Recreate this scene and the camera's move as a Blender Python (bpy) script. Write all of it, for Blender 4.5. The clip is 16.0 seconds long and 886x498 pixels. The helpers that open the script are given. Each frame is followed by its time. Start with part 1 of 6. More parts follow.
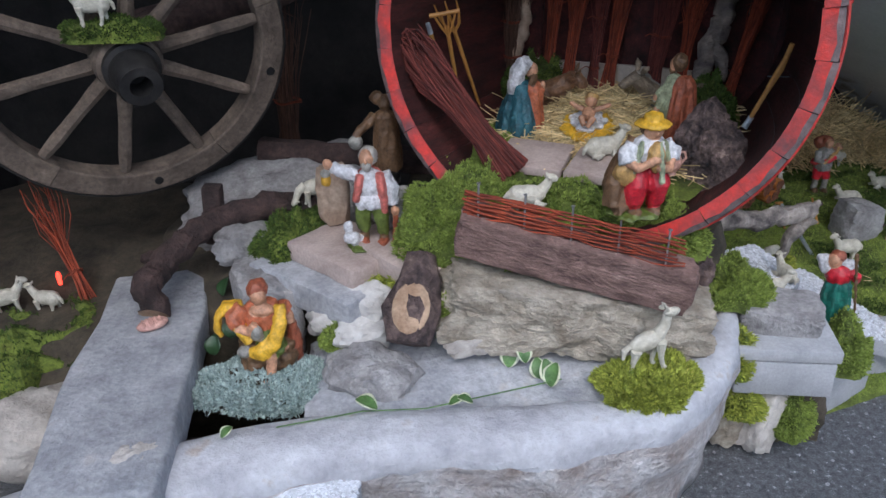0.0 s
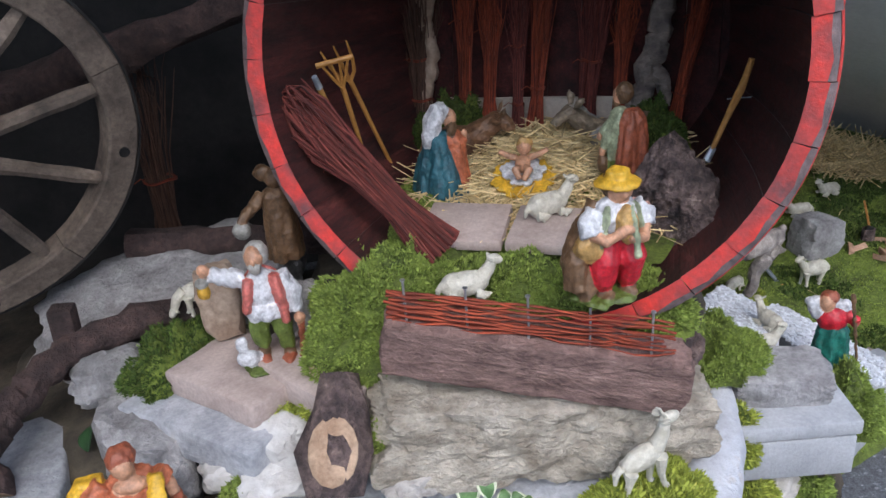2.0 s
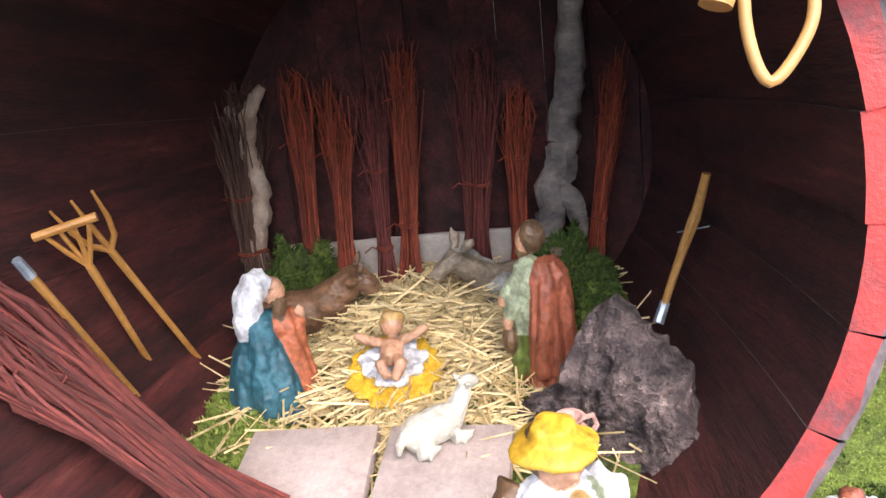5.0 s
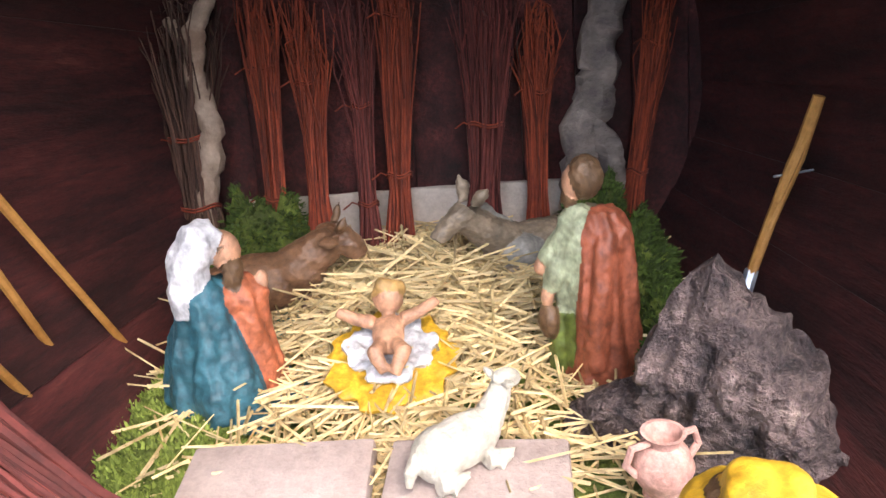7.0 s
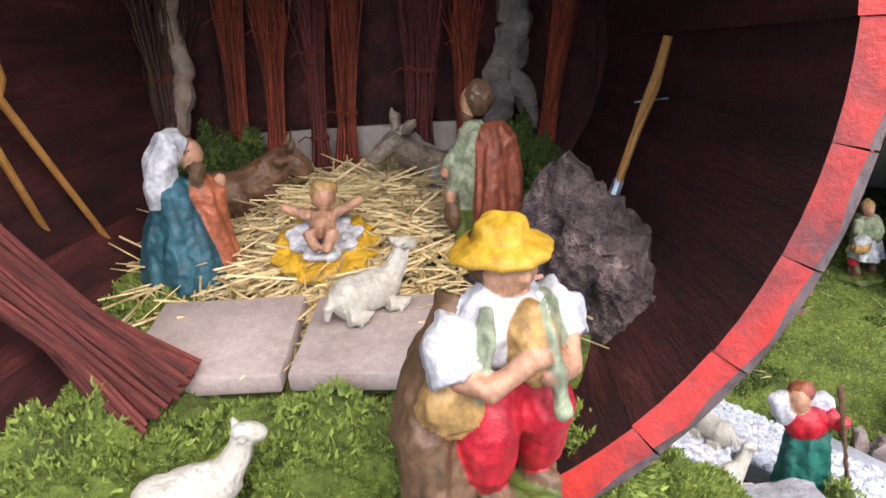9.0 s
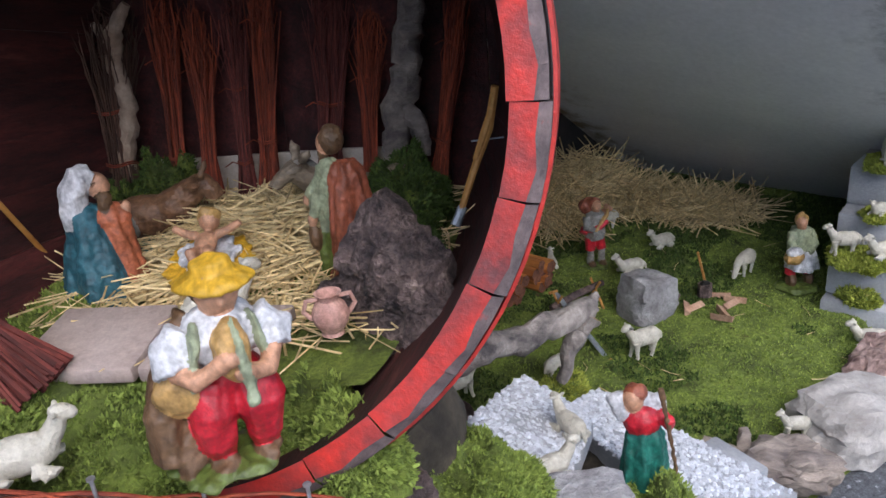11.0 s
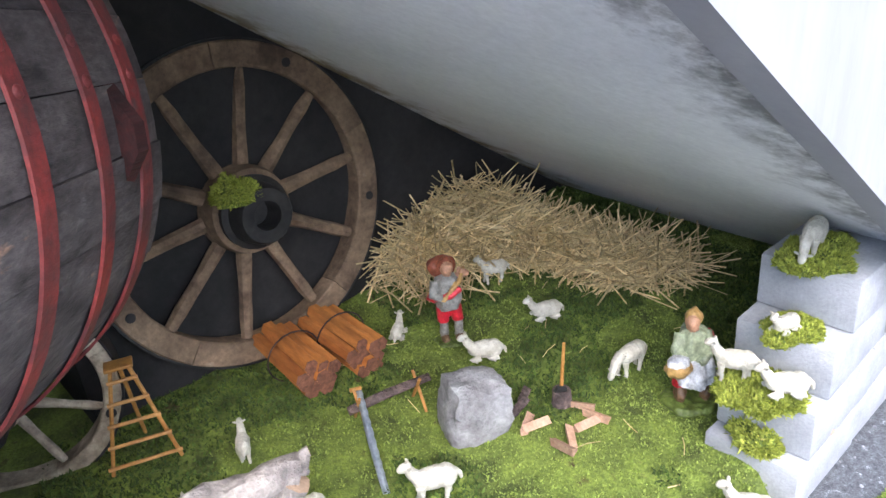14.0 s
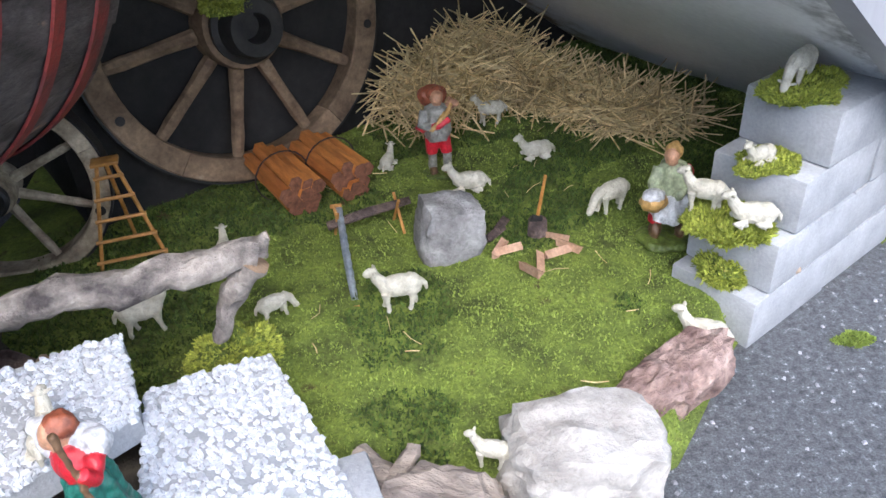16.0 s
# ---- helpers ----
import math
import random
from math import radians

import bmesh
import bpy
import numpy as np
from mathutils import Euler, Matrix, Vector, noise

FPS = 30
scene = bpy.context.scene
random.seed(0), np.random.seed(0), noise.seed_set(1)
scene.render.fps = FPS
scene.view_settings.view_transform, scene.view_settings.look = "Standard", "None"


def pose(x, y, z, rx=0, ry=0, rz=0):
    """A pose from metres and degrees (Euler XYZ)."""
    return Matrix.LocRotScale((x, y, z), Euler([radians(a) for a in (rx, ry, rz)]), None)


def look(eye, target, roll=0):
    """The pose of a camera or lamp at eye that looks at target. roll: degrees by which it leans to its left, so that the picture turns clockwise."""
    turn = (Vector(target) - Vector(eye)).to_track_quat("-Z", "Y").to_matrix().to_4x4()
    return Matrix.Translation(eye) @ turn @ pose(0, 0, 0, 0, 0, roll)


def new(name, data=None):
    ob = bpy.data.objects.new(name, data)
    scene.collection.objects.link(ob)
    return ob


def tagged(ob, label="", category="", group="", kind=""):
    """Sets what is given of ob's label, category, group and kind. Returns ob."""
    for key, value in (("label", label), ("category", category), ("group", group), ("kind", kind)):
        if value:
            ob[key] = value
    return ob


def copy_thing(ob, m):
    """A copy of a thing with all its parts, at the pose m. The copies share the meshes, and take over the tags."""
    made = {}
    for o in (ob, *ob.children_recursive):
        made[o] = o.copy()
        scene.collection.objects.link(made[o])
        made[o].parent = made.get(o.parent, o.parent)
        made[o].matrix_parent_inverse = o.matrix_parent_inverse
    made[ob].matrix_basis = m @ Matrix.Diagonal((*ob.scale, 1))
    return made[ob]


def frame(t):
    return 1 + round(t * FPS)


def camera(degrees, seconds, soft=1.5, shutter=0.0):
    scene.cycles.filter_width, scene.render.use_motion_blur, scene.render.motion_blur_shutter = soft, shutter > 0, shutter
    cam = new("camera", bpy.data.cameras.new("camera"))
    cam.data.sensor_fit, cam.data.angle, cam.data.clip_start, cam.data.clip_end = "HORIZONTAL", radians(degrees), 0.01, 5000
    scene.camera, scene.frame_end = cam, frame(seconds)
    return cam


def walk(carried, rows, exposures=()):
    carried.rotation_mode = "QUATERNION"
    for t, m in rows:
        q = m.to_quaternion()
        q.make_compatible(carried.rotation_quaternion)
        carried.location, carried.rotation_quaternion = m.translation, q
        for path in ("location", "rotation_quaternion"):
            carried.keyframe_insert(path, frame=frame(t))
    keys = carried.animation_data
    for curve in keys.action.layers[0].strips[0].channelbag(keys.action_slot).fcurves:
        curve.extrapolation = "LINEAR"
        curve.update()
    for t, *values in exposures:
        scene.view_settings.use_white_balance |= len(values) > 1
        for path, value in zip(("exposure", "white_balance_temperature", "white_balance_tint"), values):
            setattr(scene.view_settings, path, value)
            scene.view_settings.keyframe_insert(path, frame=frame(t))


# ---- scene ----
from mathutils.bvhtree import BVHTree

cam = camera(60.0, 16.0)
PATH = [
    (0, (-0.024, -0.168, 1.454), (-0.003, 1.594, 0.508), -0.7),
    (0.5, (-0.019, -0.023, 1.44), (0.125, 1.729, 0.485), -2.9),
    (1, (-0.057, 0.072, 1.424), (0.08, 1.809, 0.442), -3.2),
    (1.5, (-0.063, 0.13, 1.394), (0.089, 1.845, 0.376), -3.4),
    (2, (0.009, 0.241, 1.402), (0.225, 2.017, 0.508), -4.7),
    (2.5, (0.132, 0.407, 1.417), (0.431, 2.259, 0.724), -7.2),
    (3, (0.201, 0.502, 1.424), (0.607, 2.333, 0.73), -6.2),
    (3.5, (0.214, 0.58, 1.412), (0.655, 2.396, 0.7), -6.3),
    (4, (0.207, 0.627, 1.38), (0.671, 2.429, 0.646), -5.8),
    (4.2, (0.208, 0.649, 1.365), (0.669, 2.472, 0.686), -6.4),
    (6.3, (0.217, 1.092, 1.202), (0.814, 2.874, 0.518), -6.3),
    (6.5, (0.219, 1.1, 1.187), (0.813, 2.87, 0.47), -6.0),
    (7, (0.224, 1.108, 1.173), (0.821, 2.87, 0.439), -5.0),
    (7.5, (0.223, 1.081, 1.164), (0.846, 2.822, 0.402), -5.0),
    (8, (0.223, 1.031, 1.157), (0.871, 2.763, 0.395), -4.8),
    (8.5, (0.223, 0.956, 1.148), (0.87, 2.686, 0.382), -4.1),
    (8.7, (0.218, 0.922, 1.145), (0.861, 2.653, 0.377), -4.0),
    (10.8, (0.391, 0.602, 1.2), (0.86, 2.373, 0.398), -5.4),
    (11, (0.45, 0.614, 1.225), (0.95, 2.391, 0.455), -5.1),
    (11.5, (0.616, 0.715, 1.264), (1.161, 2.491, 0.524), -4.2),
    (12, (0.781, 0.772, 1.305), (1.409, 2.516, 0.554), -4.4),
    (12.5, (0.984, 0.771, 1.322), (1.391, 2.601, 0.625), -5.5),
    (13, (1.143, 0.831, 1.318), (1.394, 2.674, 0.585), -6.2),
    (13.5, (1.287, 0.978, 1.275), (1.547, 2.781, 0.449), -6.0),
    (14, (1.354, 1.04, 1.254), (1.603, 2.817, 0.37), -5.3),
    (14.5, (1.433, 1.02, 1.194), (1.65, 2.75, 0.214), -3.9),
    (15, (1.498, 1.011, 1.171), (1.776, 2.708, 0.151), -4.7),
    (15.5, (1.517, 0.966, 1.15), (1.747, 2.641, 0.081), -4.5),
    (16, (1.469, 0.927, 1.106), (1.581, 2.585, -0.007), -3.7),
]
walk(cam, [(t, look(eye, target, roll)) for t, eye, target, roll in PATH],
     [(0, 0.52, 5800, 8), (1.5, 0.78, 5800, 8), (2.5, 0.95, 6100, 10), (3.5, 1.55, 6200, 11), (7, 2.25, 6500, 14), (8.7, 1.65, 6400, 13), (11, 0.95, 6000, 11), (12, 1.8, 5950, 10), (13.5, 2.15, 6000, 10), (14.5, 2.28, 6050, 11), (16, 1.7, 6000, 9)])

# ---- world, sun, light ----
world = bpy.data.worlds.new("sky")
scene.world = world
world.use_nodes = True
wn, wl = world.node_tree.nodes, world.node_tree.links
sky = wn.new("ShaderNodeTexSky")
sky.sky_type, sky.sun_disc = "NISHITA", False
sky.sun_elevation, sky.sun_rotation = radians(50), radians(175)
sky.air_density, sky.dust_density = 1.0, 3.0
wl.new(sky.outputs[0], wn["Background"].inputs[0])
wn["Background"].inputs[1].default_value = 0.15
sun = new("sun", bpy.data.lights.new("sun", "SUN"))
sun.data.energy, sun.data.angle, sun.data.color = 0.6, radians(50), (0.97, 0.98, 1.0)
sun.matrix_world = look((-0.7, -2.6, 5.4), (0.6, 1.4, 0.5))


# ---- materials ----
def surf(name, c1, c2, scale=6.0, rough=0.8, bump=0.3, fine=90.0, c3=None, metal=0.0, vary=0.0, island=0.0, stretch=(1, 1, 1), grit=0.35, coat=0.0, bump_dist=0.004, pos3=0.72):
    m = bpy.data.materials.new(name)
    m.use_nodes = True
    n, l = m.node_tree.nodes, m.node_tree.links
    b = n["Principled BSDF"]
    tc, mp = n.new("ShaderNodeTexCoord"), n.new("ShaderNodeMapping")
    mp.inputs["Scale"].default_value = stretch
    l.new(tc.outputs["Object"], mp.inputs["Vector"])
    big, small = n.new("ShaderNodeTexNoise"), n.new("ShaderNodeTexNoise")
    big.inputs["Scale"].default_value, big.inputs["Detail"].default_value, big.inputs["Roughness"].default_value = scale, 6, 0.62
    small.inputs["Scale"].default_value, small.inputs["Detail"].default_value, small.inputs["Roughness"].default_value = fine, 4, 0.7
    l.new(mp.outputs[0], big.inputs["Vector"]), l.new(mp.outputs[0], small.inputs["Vector"])
    if vary or island:
        src = n.new("ShaderNodeObjectInfo").outputs["Random"] if vary else n.new("ShaderNodeNewGeometry").outputs["Random Per Island"]
        mul = n.new("ShaderNodeMath")
        mul.operation = "MULTIPLY"
        mul.inputs[1].default_value = 37.0
        l.new(src, mul.inputs[0])
        big.noise_dimensions = "4D"
        l.new(mul.outputs[0], big.inputs["W"])
    ramp = n.new("ShaderNodeValToRGB")
    ramp.color_ramp.elements[0].position, ramp.color_ramp.elements[0].color = 0.33, (*c1, 1)
    ramp.color_ramp.elements[1].position, ramp.color_ramp.elements[1].color = 0.62, (*c2, 1)
    if c3:
        e = ramp.color_ramp.elements.new(pos3)
        e.color = (*c3, 1)
    l.new(big.outputs["Fac"], ramp.inputs[0])
    mr = n.new("ShaderNodeMapRange")
    mr.inputs["From Min"].default_value, mr.inputs["From Max"].default_value = 0.25, 0.75
    mr.inputs["To Min"].default_value, mr.inputs["To Max"].default_value = 1 - grit, 1 + grit
    l.new(small.outputs["Fac"], mr.inputs["Value"])
    mix = n.new("ShaderNodeMix")
    mix.data_type, mix.blend_type = "RGBA", "MULTIPLY"
    mix.inputs["Factor"].default_value = 1.0
    l.new(ramp.outputs[0], mix.inputs["A"]), l.new(mr.outputs[0], mix.inputs["B"])
    out = mix.outputs["Result"]
    if vary or island:
        hsv, r2 = n.new("ShaderNodeHueSaturation"), n.new("ShaderNodeMapRange")
        k = vary or island
        r2.inputs["To Min"].default_value, r2.inputs["To Max"].default_value = 1 - k, 1 + k
        l.new(src, r2.inputs["Value"]), l.new(r2.outputs[0], hsv.inputs["Value"]), l.new(out, hsv.inputs["Color"])
        out = hsv.outputs[0]
    l.new(out, b.inputs["Base Color"])
    rr = n.new("ShaderNodeMapRange")
    rr.inputs["To Min"].default_value, rr.inputs["To Max"].default_value = max(0, rough - 0.12), min(1, rough + 0.12)
    l.new(small.outputs["Fac"], rr.inputs["Value"]), l.new(rr.outputs[0], b.inputs["Roughness"])
    b.inputs["Metallic"].default_value, b.inputs["Coat Weight"].default_value = metal, coat
    if bump:
        add, bp = n.new("ShaderNodeMath"), n.new("ShaderNodeBump")
        add.operation = "ADD"
        l.new(big.outputs["Fac"], add.inputs[0]), l.new(small.outputs["Fac"], add.inputs[1])
        bp.inputs["Strength"].default_value, bp.inputs["Distance"].default_value = bump, bump_dist
        l.new(add.outputs[0], bp.inputs["Height"]), l.new(bp.outputs[0], b.inputs["Normal"])
    return m


M = dict(
    asphalt=surf("asphalt", (0.06, 0.062, 0.066), (0.14, 0.146, 0.158), 60, 0.9, 0.8, 240, (0.42, 0.43, 0.45), grit=0.5, pos3=0.7),
    chip=surf("gravel_chip", (0.16, 0.16, 0.17), (0.36, 0.36, 0.38), 30, 0.85, 0.3, island=0.4),
    plaster=surf("stair_plaster", (0.66, 0.67, 0.69), (0.8, 0.81, 0.82), 2.2, 0.9, 0.35, 60, grit=0.08),
    white_plaster=surf("white_plaster", (0.3, 0.3, 0.32), (0.4, 0.4, 0.41), 3, 0.88, 0.3, 40, stretch=(1, 1, 0.25), grit=0.06),
    # near-black wall colour, so the recess's shade is in the paint
    shaded_wall=surf("shaded_wall", (0.008, 0.008, 0.008), (0.028, 0.026, 0.025), 4, 0.95, 0.6, 40),
    # plaster of the unseen wall that blocks low light
    blocker=surf("blocker_plaster", (0.3, 0.28, 0.25), (0.4, 0.38, 0.34), 2, 0.9, 0.3, 40),
    block=surf("concrete_block", (0.3, 0.31, 0.325), (0.42, 0.43, 0.45), 9, 0.92, 0.6, 130, vary=0.06, grit=0.16),
    lip=surf("white_stone", (0.36, 0.36, 0.39), (0.56, 0.57, 0.6), 9, 0.85, 0.8, 60, (0.46, 0.4, 0.36), grit=0.14, bump_dist=0.008),
    lipface=surf("rough_stone_face", (0.36, 0.3, 0.27), (0.62, 0.6, 0.6), 11, 0.9, 1.0, 55, grit=0.3, bump_dist=0.02),
    greystone=surf("grey_flagstone", (0.24, 0.25, 0.275), (0.44, 0.45, 0.475), 9, 0.85, 0.8, 70, (0.5, 0.47, 0.44), vary=0.1, grit=0.28, bump_dist=0.006),
    sandstone=surf("sandstone", (0.24, 0.2, 0.15), (0.5, 0.45, 0.37), 13, 0.9, 1.0, 70, (0.58, 0.54, 0.47), stretch=(1, 1, 1.4), grit=0.3, bump_dist=0.012),
    whiterock=surf("pale_rock", (0.33, 0.3, 0.27), (0.55, 0.52, 0.48), 12, 0.9, 0.8, 70, vary=0.1, grit=0.2, bump_dist=0.008),
    palestone=surf("pale_smooth_stone", (0.46, 0.44, 0.42), (0.66, 0.65, 0.63), 12, 0.85, 0.7, 70, vary=0.06, grit=0.14, bump_dist=0.006),
    greyrock=surf("grey_rock", (0.2, 0.19, 0.19), (0.4, 0.39, 0.39), 14, 0.9, 0.9, 80, (0.6, 0.6, 0.6), vary=0.12, grit=0.3, bump_dist=0.01),
    paver=surf("pink_paver", (0.36, 0.28, 0.25), (0.52, 0.43, 0.39), 14, 0.85, 0.5, 120, vary=0.05, grit=0.18),
    bark=surf("bark", (0.045, 0.032, 0.034), (0.2, 0.14, 0.125), 20, 0.95, 1.0, 70, (0.42, 0.3, 0.26), grit=0.5, bump_dist=0.02),
    slabbark=surf("slab_bark", (0.035, 0.028, 0.032), (0.27, 0.195, 0.18), 22, 0.9, 1.0, 75, (0.5, 0.38, 0.33), grit=0.6, bump_dist=0.03, pos3=0.68),
    redrock=surf("red_weathered_wood", (0.17, 0.1, 0.085), (0.42, 0.3, 0.26), 16, 0.9, 1.0, 60, (0.55, 0.44, 0.39), grit=0.35, bump_dist=0.015),
    barkbeam=surf("bark_beam", (0.12, 0.07, 0.06), (0.33, 0.21, 0.18), 14, 0.92, 1.0, 60, (0.5, 0.36, 0.3), stretch=(1, 1, 3), grit=0.4, bump_dist=0.015),
    darkroot=surf("dark_root", (0.02, 0.013, 0.012), (0.075, 0.045, 0.04), 18, 0.85, 1.0, 60, grit=0.5, bump_dist=0.012),
    pale_branch=surf("pale_branch", (0.07, 0.06, 0.06), (0.42, 0.37, 0.33), 14, 0.85, 1.0, 70, (0.55, 0.5, 0.46), grit=0.3, bump_dist=0.01),
    drift=surf("driftwood", (0.1, 0.08, 0.075), (0.34, 0.28, 0.23), 16, 0.85, 1.0, 70, (0.46, 0.4, 0.34), stretch=(0.4, 1, 1), grit=0.3, bump_dist=0.008),
    branch=surf("stripped_branch", (0.24, 0.16, 0.11), (0.42, 0.32, 0.24), 16, 0.8, 0.8, 60, grit=0.3),
    cutwood=surf("cut_wood", (0.3, 0.19, 0.12), (0.48, 0.34, 0.23), 20, 0.85, 0.8, 90, (0.15, 0.09, 0.06), grit=0.3),
    wheelwood=surf("weathered_wheel_wood", (0.08, 0.05, 0.032), (0.27, 0.185, 0.115), 10, 0.85, 0.8, 70, (0.36, 0.28, 0.2), vary=0.12, grit=0.35),
    palewheel=surf("pale_wheel_wood", (0.16, 0.12, 0.08), (0.5, 0.42, 0.3), 14, 0.85, 0.9, 70, (0.6, 0.52, 0.4), vary=0.1, grit=0.35),
    greywood=surf("grey_wheel_wood", (0.06, 0.046, 0.037), (0.17, 0.13, 0.1), 12, 0.88, 1.0, 70, (0.26, 0.2, 0.16), vary=0.12, grit=0.4),
    iron=surf("black_iron", (0.012, 0.012, 0.013), (0.04, 0.037, 0.035), 10, 0.6, 0.5, 60, metal=0.3),
    stave=surf("barrel_stave", (0.026, 0.02, 0.02), (0.125, 0.105, 0.1), 10, 0.72, 1.0, 55, (0.42, 0.25, 0.17), vary=0.3, stretch=(1.6, 0.7, 1.6), grit=0.6, pos3=0.68),
    stavein=surf("barrel_inside", (0.012, 0.003, 0.003), (0.085, 0.018, 0.016), 9, 0.8, 1.0, 60, (0.17, 0.05, 0.04), vary=0.25, stretch=(2.2, 0.3, 2.2), grit=0.6),
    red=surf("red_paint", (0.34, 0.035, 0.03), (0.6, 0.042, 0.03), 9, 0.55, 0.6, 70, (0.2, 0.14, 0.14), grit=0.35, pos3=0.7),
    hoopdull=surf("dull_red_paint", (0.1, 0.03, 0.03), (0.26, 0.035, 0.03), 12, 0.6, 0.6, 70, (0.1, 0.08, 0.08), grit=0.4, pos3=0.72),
    rededge=surf("worn_red_paint", (0.16, 0.05, 0.05), (0.64, 0.04, 0.028), 16, 0.5, 0.6, 60, (0.7, 0.05, 0.035), vary=0.14, grit=0.3, pos3=0.74),
    barerim=surf("bare_rim_wood", (0.07, 0.055, 0.055), (0.2, 0.15, 0.145), 20, 0.85, 0.8, 70, (0.42, 0.06, 0.05), vary=0.15, grit=0.35, pos3=0.7),
    earth=surf("moss_soil", (0.06, 0.08, 0.016), (0.19, 0.25, 0.04), 11, 0.98, 0.8, 120, (0.08, 0.06, 0.02), grit=0.5, bump_dist=0.01),
    soil=surf("dark_soil", (0.03, 0.025, 0.018), (0.08, 0.065, 0.045), 12, 0.98, 0.9, 70),
    moss=surf("moss", (0.12, 0.17, 0.028), (0.28, 0.36, 0.07), 6, 0.95, 0, 60, (0.38, 0.4, 0.14), island=0.3, grit=0.2),
    # darker copy of the moss, with shade worked into its green
    moss_shaded=surf("dark_shaded_moss", (0.025, 0.045, 0.008), (0.08, 0.13, 0.018), 8, 0.95, 0, 60, island=0.35, grit=0.2),
    mossyellow=surf("yellow_moss", (0.16, 0.2, 0.03), (0.42, 0.46, 0.07), 8, 0.95, 0, 60, (0.4, 0.3, 0.1), island=0.35, grit=0.2),
    lichen=surf("grey_lichen", (0.24, 0.32, 0.3), (0.46, 0.56, 0.54), 10, 0.95, 0, 60, island=0.25, grit=0.2),
    straw=surf("straw", (0.42, 0.29, 0.11), (0.82, 0.66, 0.36), 30, 0.7, 0, 60, island=0.35, grit=0.2),
    twigred=surf("red_twig", (0.06, 0.01, 0.006), (0.34, 0.06, 0.022), 14, 0.8, 0, 60, island=0.4, grit=0.25),
    twigdark=surf("dark_twig", (0.03, 0.015, 0.01), (0.12, 0.06, 0.04), 14, 0.9, 0, 60, island=0.4, grit=0.25),
    twigplum=surf("plum_twig", (0.04, 0.01, 0.009), (0.19, 0.042, 0.032), 14, 0.85, 0, 60, island=0.4, grit=0.25),
    honey=surf("varnished_wood", (0.4, 0.19, 0.05), (0.58, 0.31, 0.1), 14, 0.45, 0.2, 60, stretch=(0.3, 1, 1), grit=0.15, coat=0.2),
    toolwood=surf("tool_wood", (0.34, 0.15, 0.03), (0.52, 0.26, 0.07), 20, 0.5, 0.2, 80, grit=0.15),
    logwood=surf("orange_log", (0.32, 0.1, 0.02), (0.56, 0.22, 0.05), 20, 0.8, 0.6, 90, vary=0.15, stretch=(1, 0.2, 1), grit=0.35),
    logend=surf("brown_log_end", (0.1, 0.035, 0.018), (0.26, 0.11, 0.06), 60, 0.9, 0.8, 150, island=0.3, grit=0.35),
    chopwood=surf("split_wood", (0.34, 0.19, 0.12), (0.5, 0.32, 0.22), 30, 0.8, 0.3, 120, vary=0.2),
    steel=surf("blue_steel", (0.3, 0.36, 0.44), (0.5, 0.56, 0.62), 30, 0.4, 0.2, 80, metal=0.6),
    nail=surf("zinc_nail", (0.4, 0.4, 0.42), (0.6, 0.6, 0.62), 40, 0.4, 0, 90, metal=0.8),
    whitepebble=surf("white_pebble", (0.46, 0.48, 0.52), (0.68, 0.7, 0.74), 30, 0.8, 0.3, 120, island=0.22, grit=0.1),
    linen=surf("linen", (0.42, 0.36, 0.3), (0.56, 0.5, 0.43), 14, 0.9, 0.4, 120, grit=0.15),
    sheep=surf("cream_resin", (0.42, 0.39, 0.31), (0.62, 0.59, 0.5), 60, 0.55, 0.6, 160, vary=0.05, grit=0.14),
    clay=surf("pink_clay", (0.46, 0.24, 0.2), (0.62, 0.38, 0.32), 30, 0.6, 0.3, 120, (0.7, 0.5, 0.45)),
    shell=surf("striped_shell", (0.34, 0.16, 0.12), (0.62, 0.45, 0.36), 30, 0.4, 0.3, 90, stretch=(1, 1, 4)),
    leafgreen=surf("leaf_green", (0.05, 0.11, 0.03), (0.12, 0.22, 0.07), 30, 0.45, 0.2, 90, vary=0.15),
    leafcream=surf("leaf_cream", (0.5, 0.55, 0.38), (0.66, 0.68, 0.5), 30, 0.45, 0.2, 90),
    ivydark=surf("dark_leaf", (0.012, 0.03, 0.012), (0.03, 0.07, 0.025), 30, 0.4, 0.2, 90),
)


